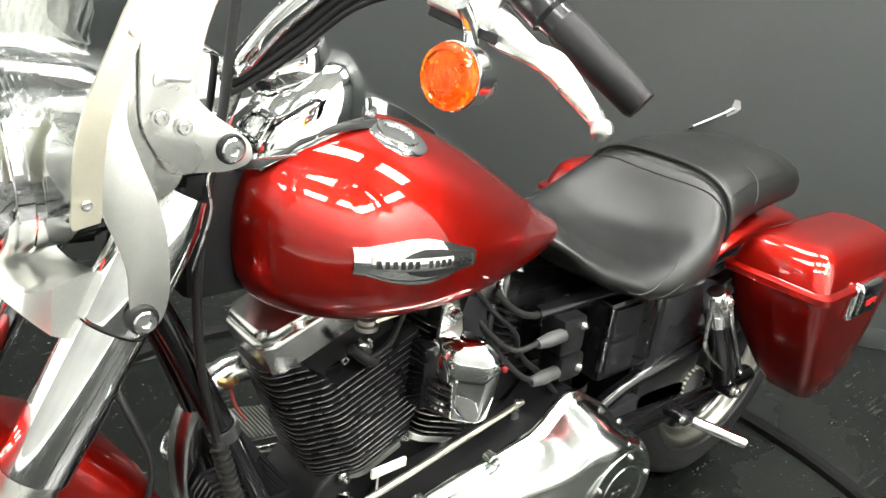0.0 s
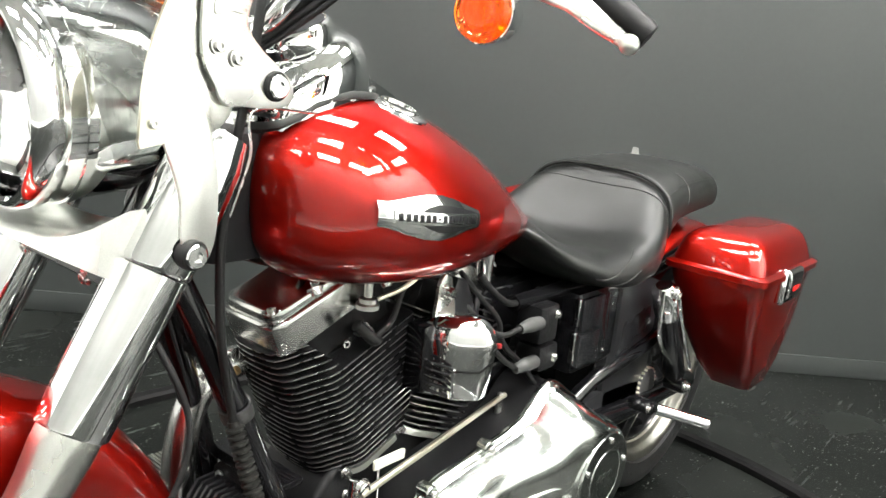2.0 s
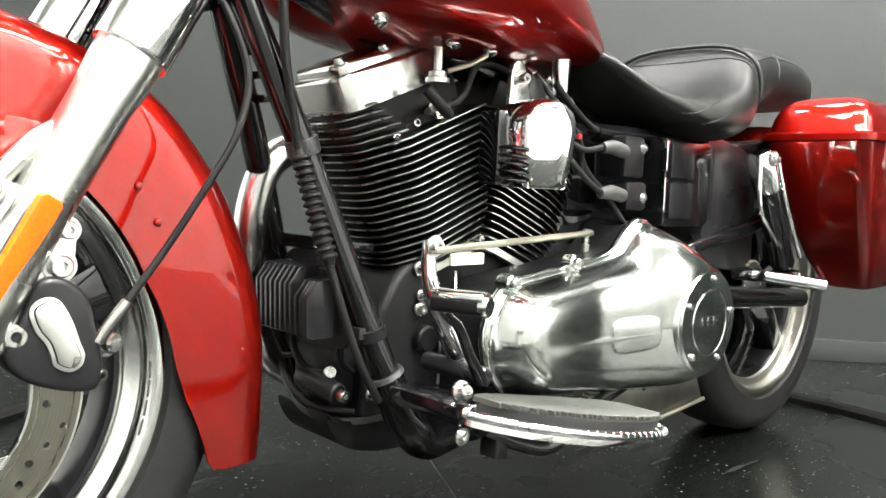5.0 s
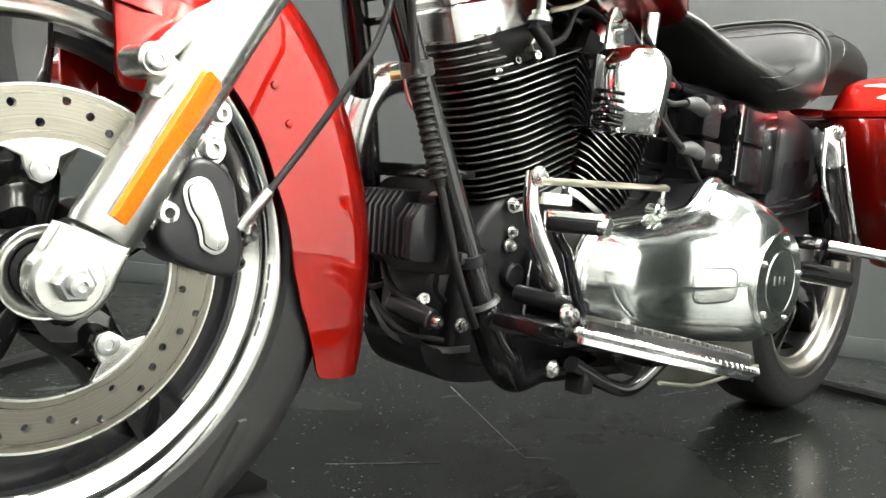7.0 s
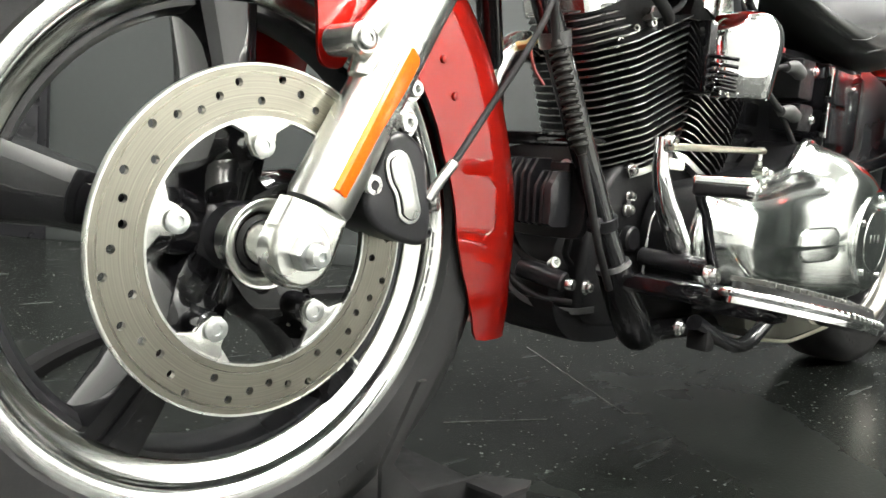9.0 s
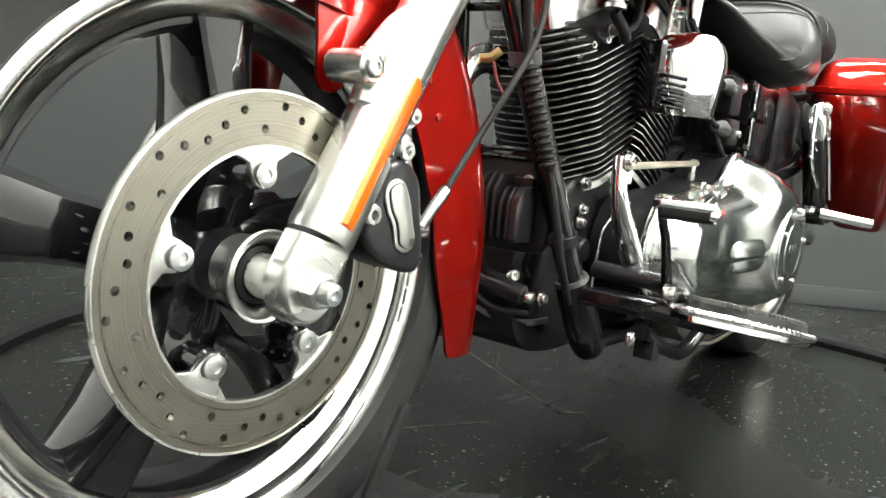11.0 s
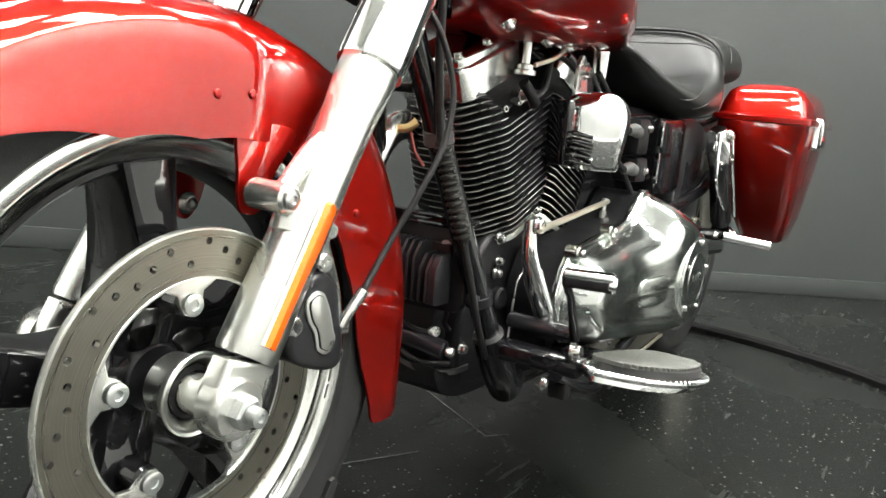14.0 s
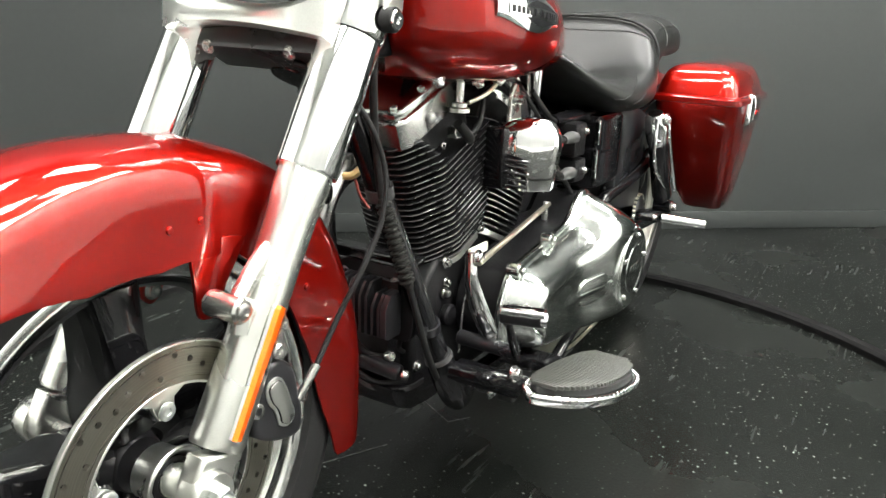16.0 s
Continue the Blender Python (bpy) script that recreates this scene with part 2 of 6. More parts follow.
# ---- the studio ----
WALL = mat("grey_wall_paint", (0.0145, 0.0172, 0.0163), 0.55, stain=0.10, stain_scale=1.6, grain=0.05, grain_scale=60, bump=0.15, bump_scale=220)
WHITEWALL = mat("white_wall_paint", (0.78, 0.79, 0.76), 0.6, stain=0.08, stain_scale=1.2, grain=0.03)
CORNERWALL = mat("mid_grey_wall_paint", (0.29, 0.295, 0.285), 0.6, stain=0.08, stain_scale=1.2)
CEILING = mat("ceiling_paint", (0.55, 0.56, 0.54), 0.7, stain=0.1, stain_scale=2.0)
PLASTER = mat("bare_plaster", (0.09, 0.09, 0.085), 0.8, grain=0.2, grain_scale=400)
HOUSING = mat("lamp_housing", (0.75, 0.75, 0.75), 0.4, stain=0.05)


def floor_material():
    m = bpy.data.materials.new("dark_floor_paint")
    m.use_nodes = True
    nt = m.node_tree
    b = nt.nodes["Principled BSDF"]
    geo = nt.nodes.new("ShaderNodeNewGeometry")
    def add(kind, **kw):
        n = nt.nodes.new(kind)
        for k, v in kw.items():
            n.inputs[k].default_value = v
        return n
    def math_node(op, a, c):
        n = nt.nodes.new("ShaderNodeMath")
        n.operation = op
        for k, q in ((0, a), (1, c)):
            if isinstance(q, (int, float)):
                n.inputs[k].default_value = q
            else:
                nt.links.new(q, n.inputs[k])
        return n.outputs[0]
    def ramp(value, lo, hi, a=0.0, c=1.0):
        n = nt.nodes.new("ShaderNodeMapRange")
        n.inputs["From Min"].default_value, n.inputs["From Max"].default_value = lo, hi
        n.inputs["To Min"].default_value, n.inputs["To Max"].default_value = a, c
        nt.links.new(value, n.inputs["Value"])
        return n.outputs["Result"]
    def tex(kind, scale, **kw):
        n = add(kind, Scale=scale, **kw)
        nt.links.new(geo.outputs["Position"], n.inputs["Vector"])
        return n
    # pale specks of dust and paint, thicker in patches
    vor = tex("ShaderNodeTexVoronoi", 55.0)
    vor2 = tex("ShaderNodeTexVoronoi", 110.0)
    patch = tex("ShaderNodeTexNoise", 3.2, Detail=4.0)
    pick = ramp(vor.outputs["Color"], 0.61, 0.64)
    pick2 = ramp(vor2.outputs["Color"], 0.70, 0.72)
    speck = math_node("MULTIPLY", ramp(vor.outputs["Distance"], 0.15, 0.09), pick)
    speck2 = math_node("MULTIPLY", ramp(vor2.outputs["Distance"], 0.22, 0.12), pick2)
    specks = math_node("MULTIPLY", math_node("MAXIMUM", speck, math_node("MULTIPLY", speck2, 0.6)), ramp(patch.outputs["Fac"], 0.42, 0.68, 0.35, 1.0))
    # drag marks: noise stretched along the tyres' way, broken up by patches
    mp = add("ShaderNodeMapping")
    mp.inputs["Rotation"].default_value = (0, 0, radians(-14))
    mp.inputs["Scale"].default_value = (5, 60, 1)
    nt.links.new(geo.outputs["Position"], mp.inputs["Vector"])
    drag = add("ShaderNodeTexNoise", Scale=1.0, Detail=6.0)
    nt.links.new(mp.outputs["Vector"], drag.inputs["Vector"])
    patch2 = tex("ShaderNodeTexNoise", 4.5, Detail=6.0)
    scuff = math_node("MULTIPLY", ramp(drag.outputs["Fac"], 0.56, 0.72), ramp(patch2.outputs["Fac"], 0.55, 0.70))
    broad = tex("ShaderNodeTexNoise", 1.7, Detail=6.0)
    fine = tex("ShaderNodeTexNoise", 160.0, Detail=3.0)
    tone = math_node("ADD", ramp(broad.outputs["Fac"], 0.3, 0.7, 0.003, 0.0065), ramp(fine.outputs["Fac"], 0.3, 0.7, -0.003, 0.003))
    tone = math_node("ADD", tone, math_node("MULTIPLY", scuff, 0.035))
    tone = math_node("ADD", tone, math_node("MULTIPLY", specks, 0.145))
    col = nt.nodes.new("ShaderNodeCombineColor")
    nt.links.new(tone, col.inputs[0])
    nt.links.new(math_node("MULTIPLY", tone, 1.14), col.inputs[1])
    nt.links.new(math_node("MULTIPLY", tone, 1.0), col.inputs[2])
    nt.links.new(col.outputs[0], b.inputs["Base Color"])
    rough = math_node("ADD", ramp(broad.outputs["Fac"], 0.3, 0.7, 0.19, 0.31), math_node("MULTIPLY", math_node("MAXIMUM", specks, scuff), 0.3))
    nt.links.new(rough, b.inputs["Roughness"])
    b.inputs["Specular IOR Level"].default_value = 0.24
    bp = add("ShaderNodeBump", Strength=0.25, Distance=0.001)
    nt.links.new(fine.outputs["Fac"], bp.inputs["Height"])
    nt.links.new(bp.outputs["Normal"], b.inputs["Normal"])
    return m


FLOOR = floor_material()
STRIP = mat("black_strip_rubber", (0.004, 0.004, 0.004), 0.65, stain=0.2, grain=0.15, spec=0.12)
HUB = V(0.87, 0.0, 0.0)      # the turntable's centre
TABLE_R = 1.040

# the floor round the turntable, the table itself, and the dark gap strip between the two
bm = bmesh.new()
inner = ring(bm, (HUB.x, 0, 0), (1, 0, 0), (0, 1, 0), TABLE_R + 0.044, TABLE_R + 0.044, 128)
outer = ring(bm, (HUB.x, 0, 0), (1, 0, 0), (0, 1, 0), 9.0, 9.0, 128)
bridge(bm, inner, outer)
low = ring(bm, (HUB.x, 0, -0.05), (1, 0, 0), (0, 1, 0), TABLE_R + 0.044, TABLE_R + 0.044, 128)
bridge(bm, low, inner)
tagged(part("floor", bm, FLOOR), "dark grey painted studio floor with pale specks", "floor", kind="structure")
bm = bmesh.new()
lathe(bm, (HUB.x, 0, -0.05), (0, 0, 1), [(0, TABLE_R), (0.047, TABLE_R), (0.05, TABLE_R - 0.003)], 128)
tagged(part("turntable", bm, FLOOR), "dark round turntable deck, scuffed and speckled, set in the floor", "turntable", kind="structure")
bm = bmesh.new()
annulus(bm, (HUB.x, 0, 0), (0, 0, 1), [(-0.05, TABLE_R + 0.002), (0.014, TABLE_R + 0.002), (0.022, TABLE_R + 0.010), (0.022, TABLE_R + 0.034), (0.014, TABLE_R + 0.042), (-0.05, TABLE_R + 0.042)], 160)
tagged(part("turntable_edge_strip", bm, STRIP), "black rubber strip round the turntable's edge", "edge strip", kind="structure")


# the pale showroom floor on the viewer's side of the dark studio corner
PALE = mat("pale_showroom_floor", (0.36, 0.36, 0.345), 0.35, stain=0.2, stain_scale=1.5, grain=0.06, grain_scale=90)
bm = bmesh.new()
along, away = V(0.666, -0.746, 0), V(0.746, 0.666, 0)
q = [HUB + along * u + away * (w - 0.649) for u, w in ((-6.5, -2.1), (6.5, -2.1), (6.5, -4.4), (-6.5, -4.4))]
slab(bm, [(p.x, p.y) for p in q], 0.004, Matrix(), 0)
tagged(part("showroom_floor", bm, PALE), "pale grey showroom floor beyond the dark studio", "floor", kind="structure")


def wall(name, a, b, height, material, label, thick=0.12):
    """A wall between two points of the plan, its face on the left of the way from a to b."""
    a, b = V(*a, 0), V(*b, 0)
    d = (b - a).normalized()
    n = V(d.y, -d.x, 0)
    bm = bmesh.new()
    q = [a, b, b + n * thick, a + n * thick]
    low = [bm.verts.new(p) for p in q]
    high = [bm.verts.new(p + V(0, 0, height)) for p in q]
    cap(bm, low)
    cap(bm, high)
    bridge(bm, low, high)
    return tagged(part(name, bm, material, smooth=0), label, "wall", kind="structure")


TALL = 3.9
# plan corners of the studio
CA, CB, CC, CD = (4.35, -1.815), (-0.86, 4.02), (-4.6, 1.2), (0.6, -4.6)
wall("wall_back", CA, CB, TALL, WALL, "plain dark grey painted studio wall")
wall("wall_side", CB, CC, TALL, WHITEWALL, "white painted side wall")
CM = (-1.85, -1.867)
wall("wall_front", CM, CD, TALL, CORNERWALL, "plain mid grey painted wall")
wall("wall_corner", CC, CM, TALL, CORNERWALL, "mid grey painted wall of the studio corner")
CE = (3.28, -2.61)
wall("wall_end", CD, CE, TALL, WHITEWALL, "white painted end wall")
wall("wall_end_dark", CE, CA, TALL, WALL, "dark grey painted end of the white wall")
bm = bmesh.new()
q = [bm.verts.new((*c, TALL)) for c in (CA, CB, CC, CD)]
r2 = [bm.verts.new((*c, TALL + 0.1)) for c in (CA, CB, CC, CD)]
cap(bm, q), cap(bm, r2), bridge(bm, q, r2)
tagged(part("ceiling", bm, CEILING, smooth=0), "grey painted ceiling", "ceiling", kind="structure")
# skirting along the back wall
bm = bmesh.new()
a, b = V(*CA, 0), V(*CB, 0)
d = (b - a).normalized()
nn = V(-d.y, d.x, 0)
box(bm, (a + b) / 2 + nn * 0.006 + V(0, 0, 0.035), ((b - a).length, 0.010, 0.07), 0.003, Matrix.Rotation(math.atan2(d.y, d.x), 4, "Z"))
tagged(part("baseboard", bm, WALL), "low grey skirting along the wall", "baseboard", kind="structure")


# a dark panelled door at the left end of the back wall
def wall_pt(s, z, out=0.0):
    """A point on the back wall, s metres along it from the point nearest the turntable's rear, to the left plus."""
    return V(1.25, 1.66, 0) + V(*(Vector(CB) - Vector(CA)).normalized(), 0) * s + nn * out + V(0, 0, z)


def torn_mark(s, z, w, h, seed):
    """A small torn patch in the wall's paint, pale plaster under a curled edge."""
    rnd = random.Random(seed)
    bm = bmesh.new()
    m = Matrix.Rotation(math.atan2(d.y, d.x), 4, "Z")
    rim = []
    for k in range(14):
        a = 2 * math.pi * k / 14
        r = rnd.uniform(0.55, 1.0)
        rim.append(wall_pt(s + math.cos(a) * w * r / 2, z + math.sin(a) * h * r / 2, 0.0012 + rnd.uniform(0, 0.0012)))
    vs = [bm.verts.new(p) for p in rim]
    mid = bm.verts.new(wall_pt(s, z, 0.0008))
    for k in range(14):
        bm.faces.new((mid, vs[k], vs[(k + 1) % 14]))
    foot = [bm.verts.new(p - nn * 0.003) for p in rim]
    bridge(bm, vs, foot)
    tagged(part("wall_mark", bm, PLASTER), "small pale scuff torn in the grey wall paint", "wall mark", kind="structure")


for mark in ((-0.55, 0.747, 0.030, 0.009, 1), (-0.58, 0.703, 0.012, 0.008, 2), (-1.29, 1.035, 0.010, 0.007, 3)):
    torn_mark(*mark)


def dark_door():
    ob = thing("door_1", wall_pt(1.45, 0), "closed black panelled door in the grey wall", "door", kind="structure")
    m = Matrix.Rotation(math.atan2(d.y, d.x), 4, "Z")
    bm = bmesh.new()
    box(bm, wall_pt(1.45, 1.05, 0.012), (1.04, 0.022, 2.10), 0.004, m)
    part("door_leaf", bm, SATINBLACK, ob)
    for k in range(4):
        for j in range(5):
            bm = bmesh.new()
            box(bm, wall_pt(1.075 + 0.25 * k, 0.265 + 0.42 * j, 0.026), (0.235, 0.010, 0.405), 0.004, m)
            part("panel", bm, SATINBLACK, ob)
    return ob


dark_door()


def ceiling_lamp(x, y, turn, length=1.2, width=0.6):
    """A ceiling fixture: white tray with two lit diffuser panels."""
    ob = thing("ceiling_light", (x, y, TALL - 0.08), "white twin-panel ceiling light, switched on", "ceiling light", "ceiling lights")
    m = Matrix.Rotation(radians(turn), 4, "Z")
    bm = bmesh.new()
    box(bm, (x, y, TALL - 0.035), (length + 0.06, width + 0.06, 0.07), 0.006, m)
    part("tray", bm, HOUSING, ob)
    for s in (-1, 1):
        bm = bmesh.new()
        o = m @ V(0, s * width * 0.25, 0)
        box(bm, V(x, y, TALL - 0.076) + o, (length, width * 0.40, 0.012), 0.003, m)
        part("diffuser", bm, LIT, ob, "lit white diffuser panel")
    return ob


LIT = mat("lit_diffuser", (1.0, 0.985, 0.95), 0.5, emit=GLOW)
for x, y in ((-2.2, -0.6), (-1.1, -1.9), (0.2, -3.1), (-1.2, 0.6), (0.0, -0.8), (1.2, -2.0), (0.1, 1.9), (1.4, 0.5), (2.6, -0.8)):
    ceiling_lamp(x, y, -48.2)
# three more fixtures, unseen, added to brighten the white end wall
for x, y in ((0.75, -3.62), (1.52, -3.02), (2.30, -2.46)):
    ceiling_lamp(x, y, 36.6)

PALEPLASTER = mat("torn_plaster", (0.16, 0.16, 0.155), 0.8, stain=0.3, stain_scale=40, grain=0.2)
# a thin bright hook on the wall, with torn paint round its fixing
hook = thing("wall_hook", wall_pt(-1.62, 0.715, 0.002), "thin bright metal hook fixed to the grey wall", "hook")
bm = bmesh.new()
tube(bm, [wall_pt(-1.622, 0.716, 0.0), wall_pt(-1.612, 0.718, 0.012), wall_pt(-1.585, 0.700, 0.020), wall_pt(-1.500, 0.648, 0.026)], 0.0036, 10, 4)
part("hook_arm", bm, PLATED, hook, "bright bent arm")
bm = bmesh.new()
rod(bm, wall_pt(-1.506, 0.652, 0.026), wall_pt(-1.493, 0.644, 0.027), 0.0062)
part("hook_tip", bm, RUBBER, hook, "black rubber tip")
bm = bmesh.new()
slab(bm, [(-0.020, -0.026), (0.004, -0.010), (0.016, 0.004), (0.010, 0.028), (-0.008, 0.030), (-0.012, 0.006), (-0.026, -0.006)], 0.002,
     Matrix.Translation(wall_pt(-1.624, 0.716, 0.0005)) @ Matrix((( -d.x, 0, nn.x, 0), (-d.y, 0, nn.y, 0), (0, 1, 0, 0), (0, 0, 0, 1))), 0)
part("torn_paint", bm, PALEPLASTER, hook, "pale torn plaster")

# ---- the motorcycle ----
bike = thing("motorcycle", (0.8, 0, 0), "candy red cruiser motorcycle with chrome trim standing on a turntable", "motorcycle")
YE = 0.012                     # the engine's middle
AXLE = V(0, 0, 0.312)
RAKE = 0.548                   # how far the fork goes back for each metre up


def fork_x(z):
    return 0.013 + RAKE * (z - 0.312)


FORK = V(RAKE, 0, 1).normalized()
PERP = V(1, 0, -RAKE).normalized()


# front wheel: five black cast spokes in a polished rim
def wheel(at, tyre_r, rim_r, width, bolt_angle, front=True):
    x, y, z = at
    bm = bmesh.new()
    w = width / 2
    annulus(bm, at, (0, 1, 0), [(-w * 0.50, rim_r * 0.845), (-w * 0.3, rim_r * 0.84), (w * 0.3, rim_r * 0.86), (w * 0.62, rim_r * 0.93),
                                (w * 0.62, rim_r * 0.90), (w * 0.3, rim_r * 0.80), (-w * 0.3, rim_r * 0.80), (-w * 0.50, rim_r * 0.825)], 72)
    lathe(bm, V(x, y - 0.028, z), (0, 1, 0), [(0, 0.030), (0.006, 0.036), (0.02, 0.044), (0.05, 0.044), (0.072, 0.036), (0.080, 0.030)], 32)
    spokes = []
    for k in range(5):
        a = radians(bolt_angle + 72 * k)
        d = V(math.cos(a), 0, math.sin(a))
        s = V(-math.sin(a), 0, math.cos(a))
        secs = []
        for r, half, y0, y1 in ((0.030, 0.032, -0.026, 0.046), (0.056, 0.037, -0.036, 0.046), (0.074, 0.035, -0.046, 0.045), (0.092, 0.029, -0.047, 0.043), (0.115, 0.026, -0.046, 0.041), (0.15, 0.028, -0.040, 0.036), (rim_r * 0.84, 0.036, -0.034, 0.030)):
            c = V(*at) + d * r
            prof = [(-1, 0.35), (-0.75, 0.9), (-0.4, 1), (0.4, 1), (0.75, 0.9), (1, 0.35), (1, -0.4), (0.7, -1), (-0.7, -1), (-1, -0.4)]
            ym, yh = (y0 + y1) / 2, (y1 - y0) / 2
            secs.append([c + s * (half * u) + V(0, ym - yh * v, 0) for u, v in prof])
        spokes.append(secs)
    body = part("front_wheel" if front else "rear_wheel", bm, SATINBLACK, bike, "five-spoke black cast wheel" if front else "black cast rear wheel", smooth=45)
    for secs in spokes:
        bm = bmesh.new()
        part("spoke", loft(bm, secs), GLOSSBLACK, body, "", smooth=45)
    bm = bmesh.new()
    annulus(bm, at, (0, 1, 0), [(-w, rim_r), (-w - 0.001, rim_r - 0.004), (-w, rim_r - 0.012), (-w + 0.003, rim_r - 0.016), (-w * 0.90, rim_r - 0.018), (-w * 0.72, rim_r - 0.020), (-w * 0.66, rim_r - 0.024), (-w * 0.60, rim_r - 0.034), (-w * 0.52, rim_r - 0.037),
                                (-w * 0.46, rim_r - 0.036), (-w * 0.46, rim_r * 0.97), (w * 0.55, rim_r * 0.97), (w * 0.55, rim_r * 0.89), (w * 0.62, rim_r * 0.93), (w, rim_r - 0.006), (w, rim_r), (w * 0.9, rim_r + 0.001), (-w * 0.9, rim_r + 0.001)], 96)
    # the rear rim stands in shade, painted here as a darker metal
    part("rim", bm, RIM if front else DARKALU, body, "polished aluminium rim lip" if front else "aluminium rim lip, shade put into its dark colour")
    bm = bmesh.new()
    tw = w + 0.0085
    prof = [(-w * 0.92, rim_r - 0.002), (-w - 0.006, rim_r + 0.004), (-tw * 0.97, rim_r + 0.024), (-tw, rim_r + 0.040), (-tw * 0.97, tyre_r - 0.030), (-tw * 0.86, tyre_r - 0.014), (-tw * 0.6, tyre_r - 0.004), (0, tyre_r),
            (tw * 0.6, tyre_r - 0.004), (tw * 0.86, tyre_r - 0.014), (tw * 0.97, tyre_r - 0.030), (tw, rim_r + 0.040), (tw * 0.97, rim_r + 0.024), (w + 0.006, rim_r + 0.004), (w * 0.92, rim_r - 0.002)]
    annulus(bm, at, (0, 1, 0), prof, 128)
    for v in bm.verts:           # flattened a little where it stands
        if v.co.z < 0.0:
            v.co.z = 0.0005
    tyre = part("tyre", bm, TYRE, body, "black road tyre")
    # raised lettering on the sidewall, as plain bars
    for k in list(range(0, 9)) + list(range(16, 24)):
        a = radians(bolt_angle - 180 + 5.2 * k)
        bm = bmesh.new()
        c = V(x + math.cos(a) * (rim_r + 0.030), y - tw * 0.985, z + math.sin(a) * (rim_r + 0.030))
        box(bm, c, (0.007, 0.0010, 0.010), 0.0004, Matrix.Rotation(-a, 4, "Y"), 1)
        part("sidewall_bar", bm, TYRE, body)
    return body


fw = wheel(AXLE, 0.316, 0.240, 0.105, 94.7)
BOLT_ANGLE = 94.7


def rotor():
    """The drilled brake disc with its five mounting tabs."""
    yo = -0.0775
    bm = bmesh.new()
    loops = [[(0.1475 * math.cos(2 * math.pi * k / 120), 0.1475 * math.sin(2 * math.pi * k / 120)) for k in range(120)],
             [(0.1055 * math.cos(2 * math.pi * k / 96), 0.1055 * math.sin(2 * math.pi * k / 96)) for k in range(96)]]
    for k in range(42):
        a = radians(78.0 + 360 / 42 * k)
        r = (0.1300, 0.1373, 0.1183, 0.1345, 0.1273, 0.1230)[k % 6]
        loops.append([(math.cos(a) * r + 0.0036 * math.cos(j * math.pi / 6), math.sin(a) * r + 0.0036 * math.sin(j * math.pi / 6)) for j in range(12)])
    edges = []
    for lp in loops:
        vs = [bm.verts.new((u, v, 0)) for u, v in lp]
        edges += [bm.edges.new((vs[k], vs[(k + 1) % len(vs)])) for k in range(len(vs))]
    bmesh.ops.triangle_fill(bm, edges=edges, use_beauty=True)
    got = bmesh.ops.extrude_face_region(bm, geom=bm.faces[:])
    bmesh.ops.translate(bm, verts=[g for g in got["geom"] if isinstance(g, bmesh.types.BMVert)], vec=(0, 0, 0.006))
    bmesh.ops.transform(bm, matrix=Matrix.Translation((0, yo + 0.003, 0.312)) @ LEFT, verts=bm.verts)
    disc = part("brake_rotor", bm, ROTOR, fw, "drilled steel brake disc", smooth=30)
    for r0, r1, label in ((0.1470, 0.1492, "bright turned outer edge"), (0.1035, 0.1062, "silver carrier ring")):
        bm = bmesh.new()
        annulus(bm, (0, yo, 0.312), (0, 1, 0), [(-0.0036, r0), (-0.0036, r1 - 0.0006), (-0.0028, r1), (0.0028, r1), (0.0028, r0)], 120)
        part("disc_edge", bm, SATIN, fw, label)
    for k in range(5):
        a = radians(BOLT_ANGLE + 72 * k)
        m = Matrix.Translation((0, yo + 0.0035, 0.312)) @ LEFT @ Matrix.Rotation(a, 4, "Z")
        bm = bmesh.new()
        arc = [(0.110 * math.cos(t), 0.110 * math.sin(t)) for t in np.linspace(0.40, -0.40, 9)]
        out = arc + [(0.100, -0.030), (0.092, -0.014), (0.084, -0.0125), (0.074, -0.008), (0.0705, 0.0), (0.074, 0.008), (0.084, 0.0125), (0.092, 0.014), (0.100, 0.030)]
        slab(bm, out, 0.005, m, 0.001)
        part("rotor_tab", bm, SATIN, fw, "satin silver disc carrier tab")
        c = AXLE + V(math.cos(a) * 0.082, 0, math.sin(a) * 0.082)
        bm = bmesh.new()
        rod(bm, (c.x, -0.073, c.z), (c.x, -0.030, c.z), 0.013)
        part("spoke_boss", bm, GLOSSBLACK, fw)
        bolt(fw, (c.x, yo - 0.003, c.z), (0, -1, 0), 0.0100, 0.0034, "rotor_bolt", PLATED, washer=False)


rotor()
# hub bell, spacer, axle and nut
bm = bmesh.new()
annulus(bm, (0, -0.046, 0.312), (0, -1, 0), [(0.002, 0.0300), (0.014, 0.0305), (0.024, 0.0325), (0.031, 0.0355), (0.035, 0.0382), (0.0385, 0.0388), (0.0400, 0.0378), (0.0398, 0.0350), (0.0370, 0.0318), (0.0340, 0.0300), (0.030, 0.0262), (0.020, 0.0247), (0.002, 0.0247)], 48)
part("hub_cover", bm, BRIGHT, fw, "chrome bell-shaped hub cover")
bm = bmesh.new()
annulus(bm, (0, -0.066, 0.312), (0, -1, 0), [(0, 0.0186), (0.010, 0.0186), (0.012, 0.020), (0.010, 0.0246), (0, 0.0246)], 40)
part("wheel_seal", bm, RUBBER, fw, "black rubber wheel seal")
bm = bmesh.new()
lathe(bm, (0, -0.060, 0.312), (0, -1, 0), [(0, 0.0185), (0.026, 0.0185), (0.028, 0.0172), (0.045, 0.0172)], 32)
part("axle_spacer", bm, SATIN, fw)
bm = bmesh.new()
rod(bm, (0, -0.158, 0.312), (0, 0.158, 0.312), 0.0075)
part("axle", bm, ZINC, fw)
bm = bmesh.new()
